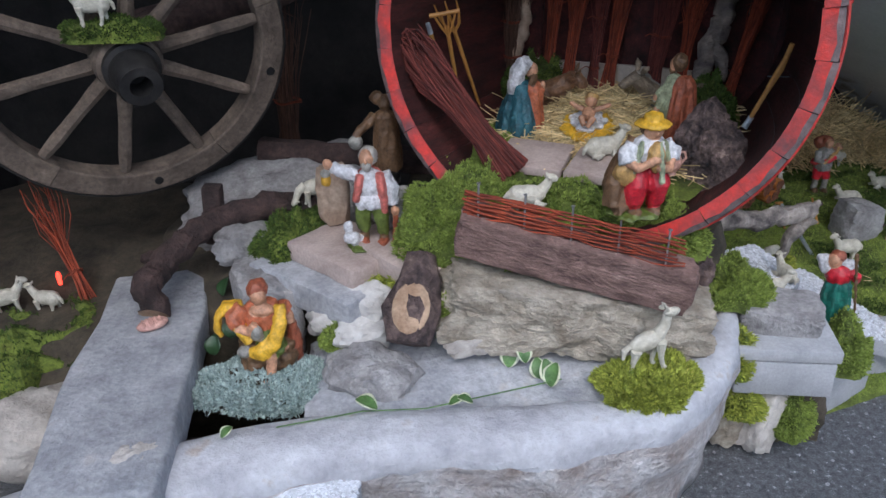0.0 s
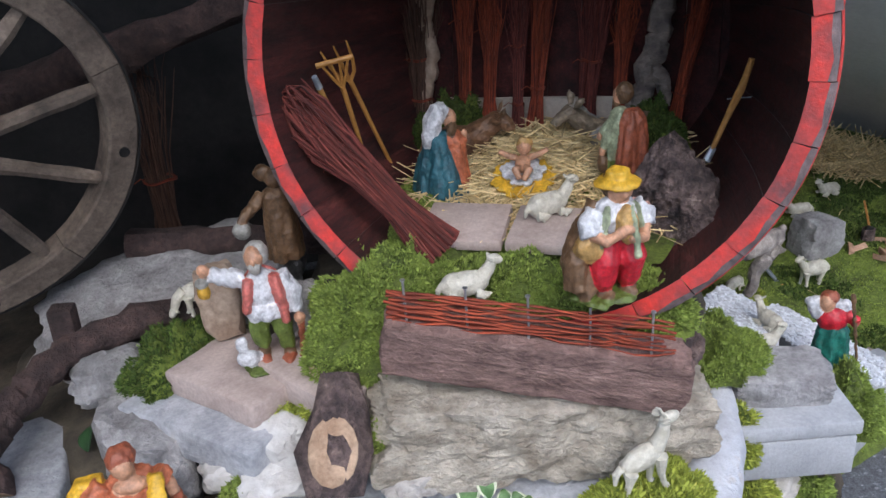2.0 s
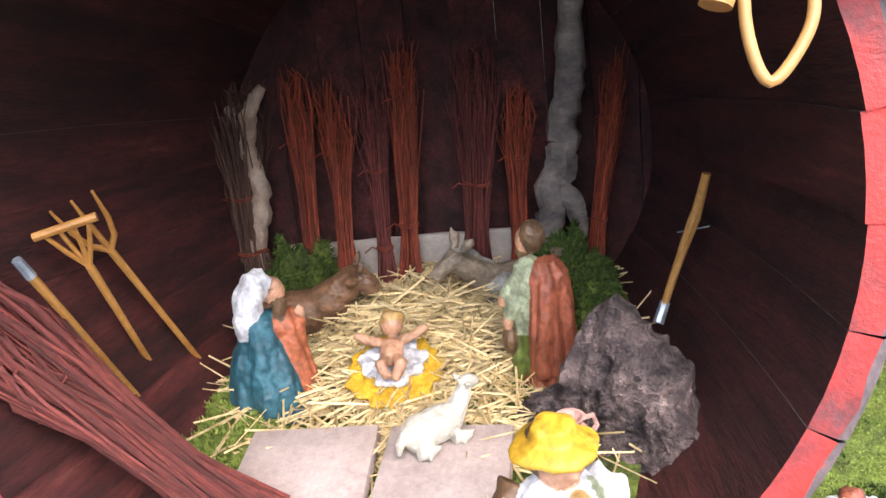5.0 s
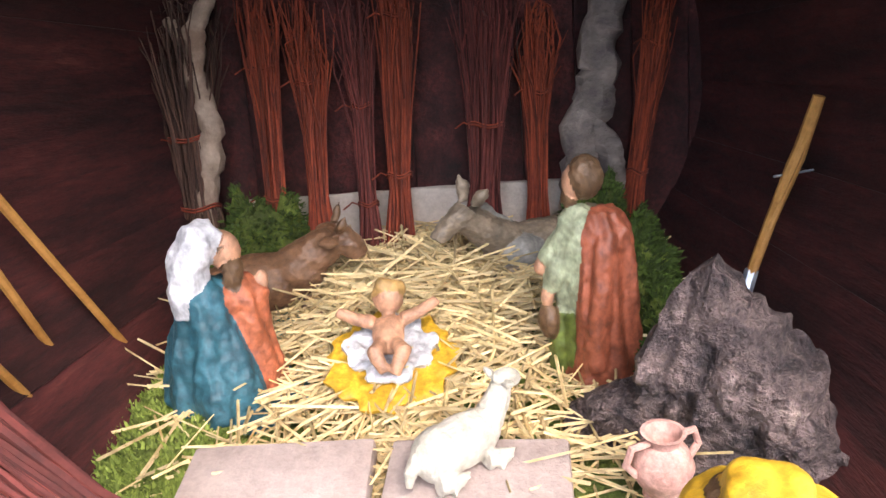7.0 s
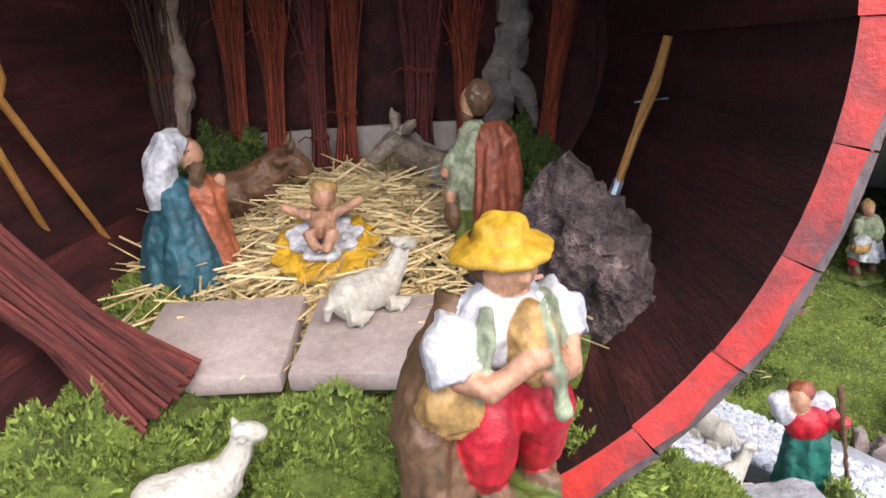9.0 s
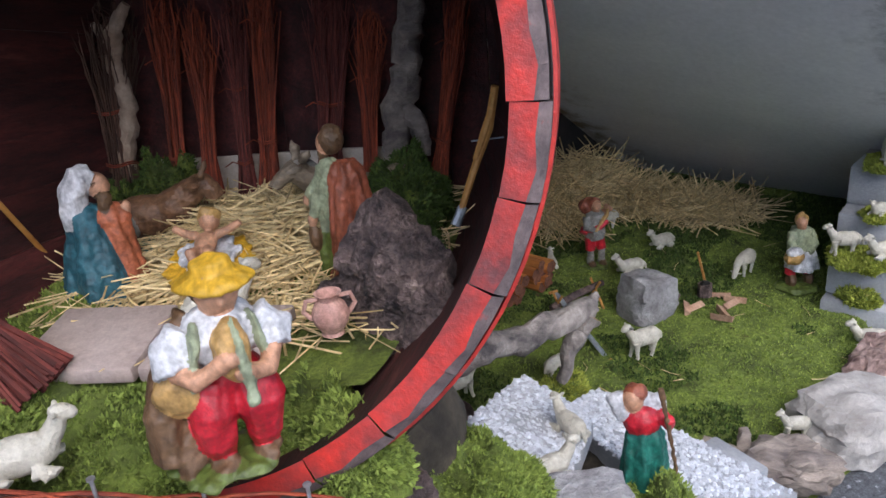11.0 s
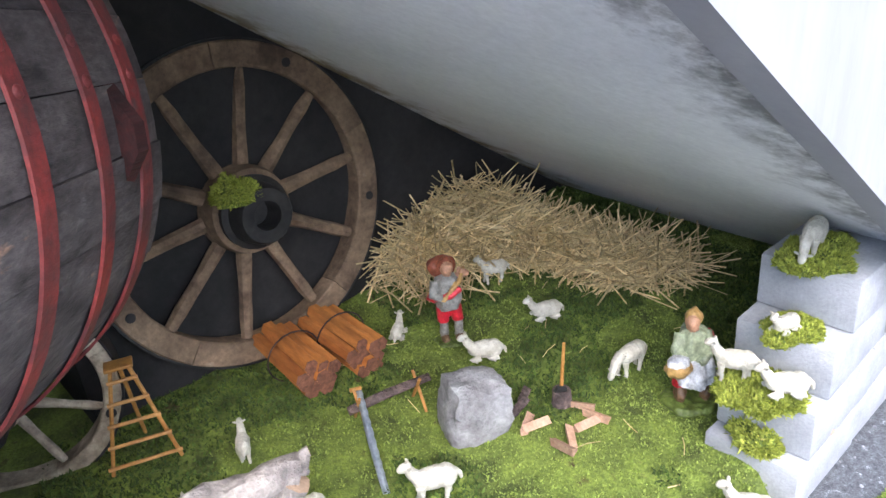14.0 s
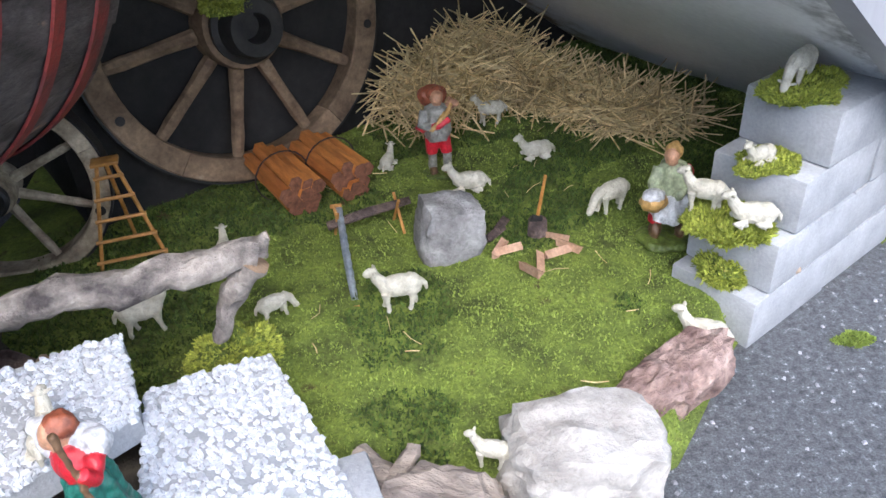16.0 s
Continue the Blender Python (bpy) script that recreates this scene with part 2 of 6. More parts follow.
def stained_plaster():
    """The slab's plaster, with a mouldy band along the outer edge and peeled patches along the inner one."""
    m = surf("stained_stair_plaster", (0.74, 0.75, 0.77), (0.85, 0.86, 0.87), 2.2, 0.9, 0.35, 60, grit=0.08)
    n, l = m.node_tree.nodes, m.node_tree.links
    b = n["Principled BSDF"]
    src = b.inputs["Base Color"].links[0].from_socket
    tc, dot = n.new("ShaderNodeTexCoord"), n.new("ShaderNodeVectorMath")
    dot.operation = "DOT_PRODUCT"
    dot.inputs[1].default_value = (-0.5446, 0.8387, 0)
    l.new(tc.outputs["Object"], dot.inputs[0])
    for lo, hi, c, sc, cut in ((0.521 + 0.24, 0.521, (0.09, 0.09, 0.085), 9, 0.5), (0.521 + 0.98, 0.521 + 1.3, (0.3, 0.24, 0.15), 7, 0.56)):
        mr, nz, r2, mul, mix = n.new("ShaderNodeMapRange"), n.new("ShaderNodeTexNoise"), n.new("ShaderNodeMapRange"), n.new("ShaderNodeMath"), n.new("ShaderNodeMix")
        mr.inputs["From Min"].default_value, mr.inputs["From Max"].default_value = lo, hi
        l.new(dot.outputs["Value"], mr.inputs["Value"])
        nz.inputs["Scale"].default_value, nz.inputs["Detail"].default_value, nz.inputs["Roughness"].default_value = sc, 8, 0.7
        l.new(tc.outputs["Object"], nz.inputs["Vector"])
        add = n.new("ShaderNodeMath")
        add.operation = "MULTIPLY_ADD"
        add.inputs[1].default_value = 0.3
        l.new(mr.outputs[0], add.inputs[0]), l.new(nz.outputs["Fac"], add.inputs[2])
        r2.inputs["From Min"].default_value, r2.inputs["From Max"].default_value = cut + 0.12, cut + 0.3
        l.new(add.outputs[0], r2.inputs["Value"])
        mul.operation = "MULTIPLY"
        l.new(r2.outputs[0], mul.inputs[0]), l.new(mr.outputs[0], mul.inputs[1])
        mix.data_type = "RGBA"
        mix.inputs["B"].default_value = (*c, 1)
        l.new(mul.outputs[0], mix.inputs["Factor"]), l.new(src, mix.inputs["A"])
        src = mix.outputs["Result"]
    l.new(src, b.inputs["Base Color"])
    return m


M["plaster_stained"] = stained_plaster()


def paint(name, c, rough=0.5):
    return surf(name, tuple(v * 0.5 for v in c), tuple(min(1, v * 1.05) for v in c), 42, rough, 0.5, 170, tuple(min(1, v * 1.1 + 0.03) for v in c), grit=0.25, bump_dist=0.002, pos3=0.75)


M.update(
    skin=paint("figure_skin", (0.56, 0.3, 0.18)), hair=paint("figure_hair", (0.14, 0.08, 0.04)), greyhair=paint("figure_grey_hair", (0.42, 0.4, 0.36)),
    cwhite=paint("figure_white", (0.66, 0.66, 0.68)), cred=paint("figure_red", (0.56, 0.02, 0.035), 0.35), cteal=paint("figure_teal", (0.035, 0.13, 0.17)),
    corange=paint("figure_orange", (0.5, 0.15, 0.07)), cyellow=paint("figure_yellow", (0.72, 0.42, 0.03)), cgreen=paint("figure_green", (0.12, 0.16, 0.03)),
    cpink=paint("figure_pink", (0.58, 0.16, 0.13)), cbrown=paint("figure_brown", (0.16, 0.09, 0.045)), crust=paint("figure_rust", (0.32, 0.09, 0.045)),
    csage=paint("figure_sage", (0.34, 0.38, 0.24)), ctan=paint("figure_tan", (0.5, 0.3, 0.1)), cgrey=paint("figure_grey", (0.3, 0.29, 0.26)),
    cox=paint("ox_brown", (0.22, 0.115, 0.06)), cass=paint("donkey_grey", (0.27, 0.21, 0.145)), cdkgreen=paint("figure_dark_green", (0.02, 0.16, 0.12)),
    cpale=paint("angel_robe", (0.24, 0.29, 0.26)), gold=paint("figure_gold", (0.5, 0.28, 0.03)),
)


# ---- building helpers ----
def ident():
    return Matrix.Identity(4)


def part(name, bm, material, parent=None, label="", smooth=True, m=None):
    me = bpy.data.meshes.new(name)
    bm.normal_update()
    bm.to_mesh(me)
    bm.free()
    for mt in material if isinstance(material, (list, tuple)) else [material]:
        me.materials.append(mt)
    if smooth:
        me.polygons.foreach_set("use_smooth", [True] * len(me.polygons))
        me.set_sharp_from_angle(angle=radians(38))
    ob = new(name, me)
    if parent:
        ob.parent = parent
    if m is not None:
        ob.matrix_basis = m
    if label:
        ob["label"] = label
    return ob


def raw(name, verts, faces, material, parent=None, label="", smooth=False, idx=None):
    me = bpy.data.meshes.new(name)
    me.from_pydata([tuple(v) for v in verts], [], faces)
    for mt in material if isinstance(material, (list, tuple)) else [material]:
        me.materials.append(mt)
    if idx:
        me.polygons.foreach_set("material_index", idx)
    if smooth:
        me.polygons.foreach_set("use_smooth", [True] * len(me.polygons))
    me.update()
    ob = new(name, me)
    if parent:
        ob.parent = parent
    if label:
        ob["label"] = label
    return ob


def thing(name, m, label, category, group="", kind=""):
    ob = new(name)
    ob.empty_display_size = 0.05
    ob.matrix_basis = m
    return tagged(ob, label, category, group, kind)


def box(bm, size, m=None, bevel=0.004, mi=0, seg=2):
    r = bmesh.ops.create_cube(bm, size=1.0)
    bmesh.ops.scale(bm, vec=size, verts=r["verts"])
    vs = r["verts"]
    if bevel:
        es = list({e for v in vs for e in v.link_edges})
        g = bmesh.ops.bevel(bm, geom=es, offset=bevel, segments=seg, affect="EDGES", profile=0.5)
        vs = list({v for f in g["faces"] for v in f.verts} | {v for v in vs if v.is_valid})
        seen, todo = set(vs), list(vs)
        while todo:
            v = todo.pop()
            for e in v.link_edges:
                o = e.other_vert(v)
                if o not in seen:
                    seen.add(o)
                    todo.append(o)
        vs = list(seen)
    for f in {f for v in vs for f in v.link_faces}:
        f.material_index = mi
    if m is not None:
        bmesh.ops.transform(bm, matrix=m, verts=vs)
    return vs


def ell(bm, c, r, mi=0, rot=(0, 0, 0), u=14, v=9, m=None):
    g = bmesh.ops.create_uvsphere(bm, u_segments=u, v_segments=v, radius=1.0)
    mm = Matrix.LocRotScale(c, Euler([radians(a) for a in rot]), r if hasattr(r, "__len__") else (r, r, r))
    if m is not None:
        mm = m @ mm
    bmesh.ops.transform(bm, matrix=mm, verts=g["verts"])
    for f in {f for q in g["verts"] for f in q.link_faces}:
        f.material_index = mi
    return g["verts"]


def tube(bm, pts, radii, seg=8, mi=0, m=None, wob=0.0, flat=1.0, mi_end=None):
    pts = [Vector(p) for p in pts]
    if not hasattr(radii, "__len__"):
        radii = [radii] * len(pts)
    rings, up = [], None
    for i, p in enumerate(pts):
        d = (pts[min(i + 1, len(pts) - 1)] - pts[max(i - 1, 0)]).normalized()
        if up is None:
            up = Vector((0, 0, 1)) if abs(d.z) < 0.9 else Vector((1, 0, 0))
        x = d.cross(up)
        if x.length < 1e-4:
            x = d.orthogonal()
        x.normalize()
        up = x.cross(d).normalized()
        ring = []
        for k in range(seg):
            a = 2 * math.pi * k / seg
            rr = radii[i] * (1 + (wob * noise.noise(p * 23 + Vector((math.cos(a), math.sin(a), i * 0.7)) * 1.3) if wob else 0))
            q = p + x * (math.cos(a) * rr) + up * (math.sin(a) * rr * flat)
            ring.append(bm.verts.new(m @ q if m is not None else q))
        rings.append(ring)
    for a, b in zip(rings, rings[1:]):
        for k in range(seg):
            f = bm.faces.new((a[k], a[(k + 1) % seg], b[(k + 1) % seg], b[k]))
            f.material_index = mi
    for ring, rev in ((rings[0], True), (rings[-1], False)):
        f = bm.faces.new(ring[::-1] if rev else ring)
        f.material_index = mi if mi_end is None else mi_end
    return rings


def lathe(bm, prof, seg=24, mi=0, m=None, axis="Z", cap=True, ripple=0.0, waves=7):
    rings = []
    for rad, h in prof:
        ring = []
        for k in range(seg):
            a = 2 * math.pi * k / seg
            r = rad * (1 + ripple * math.sin(a * waves + h * 9) + ripple * 0.6 * math.sin(a * (waves // 2) + 1.7 + h * 5))
            q = Vector((r * math.cos(a), r * math.sin(a), h)) if axis == "Z" else Vector((r * math.cos(a), h, r * math.sin(a)))
            ring.append(bm.verts.new(m @ q if m is not None else q))
        rings.append(ring)
    for a, b in zip(rings, rings[1:]):
        for k in range(seg):
            bm.faces.new((a[k], a[(k + 1) % seg], b[(k + 1) % seg], b[k])).material_index = mi
    for ring in (rings[0], rings[-1]) if cap else ():
        if sum((v.co - ring[0].co).length for v in ring) > 1e-5:
            bm.faces.new(ring).material_index = mi
    return rings


def rock(bm, size, m=None, seed=0, amp=0.18, sub=3, freq=2.2, square=0.5, mi=0):
    """A broken stone: a rounded box, pushed about by noise, with flattened facets."""
    g = bmesh.ops.create_icosphere(bm, subdivisions=sub, radius=1.0)
    off = Vector((seed * 7.31, seed * 3.17, seed * 5.77))
    for v in g["verts"]:
        d = v.co.normalized()
        k = max(abs(d.x), abs(d.y), abs(d.z))
        p = d * (1 - square) + d / k * square
        g_ = Vector((d.x * size[0], d.y * size[1], d.z * size[2])) / (sum(size) / 3)
        n1 = noise.noise(g_ * freq + off)
        n2 = noise.noise(g_ * freq * 3.1 + off)
        n3 = noise.noise(g_ * freq * 9 + off)
        p *= 1 + amp * n1 + amp * 0.45 * n2 + amp * 0.16 * n3
        v.co = Vector((p.x * size[0] / 2, p.y * size[1] / 2, p.z * size[2] / 2))
    if m is not None:
        bmesh.ops.transform(bm, matrix=m, verts=g["verts"])
    for f in {f for q in g["verts"] for f in q.link_faces}:
        f.material_index = mi
    return g["verts"]


def one_mesh(name, fill, material, m, label, category, group="", smooth=True, kind=""):
    bm = bmesh.new()
    fill(bm)
    return tagged(part(name, bm, material, None, "", smooth, m), label, category, group, kind)


def stone(name, at, size, rot, mat_, label, seed, amp=0.18, square=0.5, category="stone", group="", sub=4, freq=2.2):
    return one_mesh(name, lambda bm: rock(bm, size, None, seed, amp, sub, freq, square), mat_, pose(*at, *rot), label, category, group)


# ---- structure: ground, stair, walls ----
AZ, SLOPE = radians(57), radians(34)
ALONG, ACROSS = Vector((math.sin(AZ), math.cos(AZ), 0)), Vector((-math.cos(AZ), math.sin(AZ), 0))
DOWN = Vector((math.cos(SLOPE) * math.sin(AZ), math.cos(SLOPE) * math.cos(AZ), -math.sin(SLOPE)))
FOOT = Vector((2.30, 2.115, 0.648))


def stair_at(u, v, h=0.0):
    return FOOT + DOWN * u + ACROSS * v + Vector((0, 0, h))


def sheet(name, nx, ny, place, material, kind="structure", label="", category="", smooth=True, keep=None):
    vs = [place(i / nx, j / ny) for j in range(ny + 1) for i in range(nx + 1)]
    fs = []
    for j in range(ny):
        for i in range(nx):
            a = j * (nx + 1) + i
            if keep is None or keep(i / nx, j / ny):
                fs.append((a, a + 1, a + nx + 2, a + nx + 1))
    return tagged(raw(name, vs, fs, material, smooth=smooth), label, category, "", kind)


def prism(name, quads, material, label="", category="", kind="structure"):
    """A closed body from eight corners: four below, four above, in the same order."""
    return tagged(raw(name, quads, [(3, 2, 1, 0), (4, 5, 6, 7), (0, 1, 5, 4), (1, 2, 6, 5), (2, 3, 7, 6), (3, 0, 4, 7)], material), label, category, "", kind)


raw("ground", [(-300, -300, 0), (300, -300, 0), (300, 300, 0), (-300, 300, 0)], [(0, 1, 2, 3)], M["asphalt"])
tagged(bpy.data.objects["ground"], "dark grey asphalt with pale stone chips", "ground", "", "structure")

# stair underside: a sloping slab, with a white string wall along its outer edge
U0, U1, V1 = -3.2, 1.12, 1.32
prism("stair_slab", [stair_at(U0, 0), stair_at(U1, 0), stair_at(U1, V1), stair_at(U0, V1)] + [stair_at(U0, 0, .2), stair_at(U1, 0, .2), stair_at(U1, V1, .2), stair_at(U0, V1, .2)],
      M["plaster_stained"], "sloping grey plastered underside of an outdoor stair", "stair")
prism("stair_string", [stair_at(U0, -.05, -.0), stair_at(U1 + .25, -.05, -.06), stair_at(U1 + .25, -.003, -.06), stair_at(U0, -.003, 0)] + [stair_at(U0, -.05, 1.1), stair_at(U1 + .25, -.05, 1.1), stair_at(U1 + .25, -.003, 1.1), stair_at(U0, -.003, 1.1)],
      M["white_plaster"], "white painted outer side of the stair", "wall")
# unseen level slab, added to keep skylight off the barrel and left corner
COVER_Z = stair_at(U0, 0).z
a, b = stair_at(U0, 0), stair_at(U0, V1)
prism("landing", [(a.x - 2.6, 0.5, COVER_Z), (a.x, a.y, COVER_Z), (b.x + .6, b.y + 2.1, COVER_Z), (a.x - 2.6, 3.6, COVER_Z)] + [(a.x - 2.6, 0.5, COVER_Z + .2), (a.x, a.y, COVER_Z + .2), (b.x + .6, b.y + 2.1, COVER_Z + .2), (a.x - 2.6, 3.6, COVER_Z + .2)],
      M["plaster"], "unseen plaster slab added overhead to shade the display", "ceiling")


def wall(name, p, q, z0, z1, material, label, thick=0.12):
    p, q = Vector((*p, 0)), Vector((*q, 0))
    n = (q - p).cross(Vector((0, 0, 1))).normalized() * -thick
    c = [p, q, q + n, p + n]
    return prism(name, [(v.x, v.y, z0) for v in c] + [(v.x, v.y, z1) for v in c], material, label, "wall")


# these walls carry the recess's darkness in their colour
wall("wall_stair", (0.70, 2.66), (3.4, 4.41), 0, 3.0, M["shaded_wall"], "house wall under the stair, near-black to carry the shade")
wall("wall_return", (0.42, 3.10), (0.70, 2.66), 0, 3.0, M["shaded_wall"], "corner of the house wall, near-black for the shade")
wall("wall_back", (-2.6, 2.95), (0.42, 3.10), 0, 3.0, M["shaded_wall"], "house wall behind the cart wheel, near-black for its shade")
# added side wall, blocks light from the left
wall("wall_left", (-1.75, 0.45), (-1.85, 2.97), 0, 3.0, M["shaded_wall"], "near-black side wall added to darken the recess")


# unseen wall, added to cut low skylight into barrel and recess
wall("wall_opposite", (12.0, -7.0), (-12.0, -7.0), 0, 2.2, M["blocker"], "unseen plain wall added to block low light from the front", 0.3)


# ---- moss bed ----
def edge_y(x):
    return float(np.interp(x, [0.4, 1.0, 1.45, 1.92, 2.16, 3.4], [1.62, 1.5, 1.66, 1.82, 2.12, 2.86]))


def bed_z(x, y):
    d = y - edge_y(x)
    base = 0.055 + 0.05 * max(0, y - 1.7)
    return max(0.004, base * min(1, max(0, d) / 0.07)) + 0.012 * noise.noise(Vector((x * 6, y * 6, 0))) + 0.006 * noise.noise(Vector((x * 19, y * 19, 3)))


def bed_place(i, j):
    x = 0.45 + 2.6 * i
    y0 = edge_y(x) - 0.02
    y = y0 + (3.95 - y0) * j
    return (x, y, bed_z(x, y))


sheet("moss_bed", 170, 140, bed_place, M["earth"], "stuff", "bright green moss carpet over soil with darker patches", "moss")


def tufts(name, spots, material, label, size=0.012, blades=3, seed=1, category="moss", spread=0.9):
    """Many short leaning blades on the given spots (place, normal)."""
    rnd = random.Random(seed)
    vs, fs = [], []
    for p, n in spots:
        p, n = Vector(p), Vector(n)
        for _ in range(blades):
            h = size * rnd.uniform(0.5, 1.4)
            lean = Vector((rnd.gauss(0, 1), rnd.gauss(0, 1), rnd.gauss(0, 0.5))) * spread * 0.6
            d = (n + lean).normalized() * h
            s = d.cross(Vector((rnd.random() - .5, rnd.random() - .5, rnd.random() - .5))).normalized() * h * 0.22
            q = p + Vector((rnd.gauss(0, 1), rnd.gauss(0, 1), 0)) * size * 0.4
            k = len(vs)
            vs += [q - s, q + s, q + d * 0.6 + s * 1.1, q + d]
            fs += [(k, k + 1, k + 2), (k, k + 2, k + 3)]
    return tagged(raw(name, vs, fs, material), label, category, "", "stuff")


rnd = random.Random(5)
light_spots, shaded_spots = [], []
for _ in range(56000):
    x = rnd.uniform(0.6, 2.95)
    y0 = edge_y(x)
    y = y0 + (3.6 - y0) * rnd.random() ** 1.25
    if (x - 1.62) * -0.545 + (y - 3.2) * 0.839 > 0.1 or (x < 1.0 and y > 2.9):
        continue
    # tufts turn darker towards wall and barrel: shade put into their colour
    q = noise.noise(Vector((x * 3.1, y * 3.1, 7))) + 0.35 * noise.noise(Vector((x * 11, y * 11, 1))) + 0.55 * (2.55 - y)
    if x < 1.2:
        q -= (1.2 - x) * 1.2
    (light_spots if q > -0.02 else shaded_spots).append(((x, y, bed_z(x, y) - 0.002), (0, 0, 1)))
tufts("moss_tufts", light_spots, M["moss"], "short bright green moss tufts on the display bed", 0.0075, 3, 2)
tufts("dark_moss_tufts", shaded_spots, M["moss_shaded"], "short moss tufts coloured darker to stand for the shade", 0.011, 3, 3)

# loose chips lying on the asphalt
vs, fs = [], []
for _ in range(2200):
    x, y = rnd.uniform(0.3, 3.6), rnd.uniform(0.6, 2.8)
    if y > edge_y(x) - 0.03:
        continue
    s, a = rnd.uniform(0.0025, 0.0065), rnd.uniform(0, 6.3)
    k = len(vs)
    for h, f in ((0.0, 1), (s * 0.7, 0.6)):
        for c in range(4):
            vs.append((x + s * f * math.cos(a + c * 1.57) * rnd.uniform(.7, 1.2), y + s * f * math.sin(a + c * 1.57) * rnd.uniform(.7, 1.2), h))
    fs += [(k, k + 1, k + 5, k + 4), (k + 1, k + 2, k + 6, k + 5), (k + 2, k + 3, k + 7, k + 6), (k + 3, k, k + 4, k + 7), (k + 4, k + 5, k + 6, k + 7)]
tagged(raw("gravel", vs, fs, M["chip"]), "small pale stone chips on the asphalt", "gravel", "", "stuff")


# ---- barrel ----
AX = Vector((0.3797, 0.9139, -0.1439)).normalized()
MOUTH = Vector((0.306, 1.494, 1.087))
bx = Vector((AX.y, -AX.x, 0)).normalized()
bz = bx.cross(AX).normalized()
BARREL = Matrix(((bx.x, AX.x, bz.x, MOUTH.x), (bx.y, AX.y, bz.y, MOUTH.y), (bx.z, AX.z, bz.z, MOUTH.z), (0, 0, 0, 1)))
LEN, HEAD, NST, THICK = 1.0, 0.88, 30, 0.0426


def girth(s):
    q = (s / LEN - 0.5) * 2
    return 0.500 - 0.0525 * s / LEN + 0.036 * (1 - q * q)


barrel = thing("barrel", BARREL, "large weathered open oak barrel with red painted rim and hoops", "barrel")


def stave_mesh(name):
    vs, fs, idx = [], [], []
    half, tight = math.pi / NST - 0.0018, math.pi / NST - 0.0001
    ns, na = 10, 3
    for layer in (0, 1):
        for i in range(ns + 1):
            s = LEN * i / ns
            r = girth(s) - (THICK if layer else 0)
            for k in range(na + 1):
                a = (2 * k / na - 1) * (tight if layer else half)
                vs.append((r * math.sin(a), s - (0.008 if layer and i == 0 else 0), r * math.cos(a)))
    n, L1 = na + 1, (ns + 1) * (na + 1)
    for i in range(ns):
        for k in range(na):
            a = i * n + k
            fs.append((a, a + 1, a + n + 1, a + n)), idx.append(0)
            fs.append((L1 + a, L1 + a + n, L1 + a + n + 1, L1 + a + 1)), idx.append(1)
        a, b = i * n, i * n + na
        fs.append((a, a + n, L1 + a + n, L1 + a)), idx.append(0)
        fs.append((b, L1 + b, L1 + b + n, b + n)), idx.append(0)
    mid = len(vs)
    for k in range(na + 1):
        a = -half + 2 * half * k / na
        r = girth(0) - 0.0135 - 0.003 * math.sin(k * 2.3)
        vs.append((r * math.sin(a), -0.011, r * math.cos(a)))
    for k in range(na):
        fs.append((k, mid + k, mid + k + 1, k + 1)), idx.append(3)
        fs.append((mid + k, L1 + k, L1 + k + 1, mid + k + 1)), idx.append(2)
        a = ns * n + k
        fs.append((a, a + 1, L1 + a + 1, L1 + a)), idx.append(0)
    me = bpy.data.meshes.new(name)
    me.from_pydata(vs, [], fs)
    for mt in (M["stave"], M["stavein"], M["rededge"], M["barerim"]):
        me.materials.append(mt)
    me.polygons.foreach_set("material_index", idx)
    me.update()
    return me


stave_me = stave_mesh("stave")
rnd = random.Random(11)
for k in range(NST):
    st = new("stave", stave_me)
    st.parent = barrel
    st.matrix_basis = pose(0, rnd.uniform(-0.004, 0.004), 0, 0, 360 * k / NST + 3, 0) @ Matrix.Diagonal((1, 1, 1 + rnd.uniform(-0.004, 0.004), 1))
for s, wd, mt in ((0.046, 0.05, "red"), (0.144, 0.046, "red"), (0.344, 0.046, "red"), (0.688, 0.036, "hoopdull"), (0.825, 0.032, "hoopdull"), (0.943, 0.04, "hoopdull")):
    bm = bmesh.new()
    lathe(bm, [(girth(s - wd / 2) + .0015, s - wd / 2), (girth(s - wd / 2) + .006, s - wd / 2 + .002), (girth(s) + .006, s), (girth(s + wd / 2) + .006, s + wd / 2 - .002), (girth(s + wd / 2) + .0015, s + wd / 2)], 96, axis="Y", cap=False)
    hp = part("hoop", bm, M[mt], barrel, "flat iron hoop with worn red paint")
    for a in (74, 80):
        bm = bmesh.new()
        r = girth(s) + 0.005
        ell(bm, (r * math.sin(radians(a)), s, r * math.cos(radians(a))), (0.005, 0.009, 0.009))
        part("rivet", bm, M[mt], hp)
bw = 0.09
for k in range(-6, 7):
    x0, x1 = k * bw - bw / 2 + .001, k * bw + bw / 2 - .001
    R = girth(HEAD) - THICK + .006
    if min(abs(x0), abs(x1)) >= R:
        continue
    c0, c1 = math.sqrt(max(0.0004, R * R - x0 * x0)), math.sqrt(max(0.0004, R * R - x1 * x1))
    y0, y1 = HEAD, HEAD + .025
    raw("head_board", [(x0, y0, -c0), (x1, y0, -c1), (x1, y0, c1), (x0, y0, c0), (x0, y1, -c0), (x1, y1, -c1), (x1, y1, c1), (x0, y1, c0)],
        [(0, 1, 2, 3), (7, 6, 5, 4), (0, 4, 5, 1), (1, 5, 6, 2), (2, 6, 7, 3), (3, 7, 4, 0)], M["stavein"], barrel)


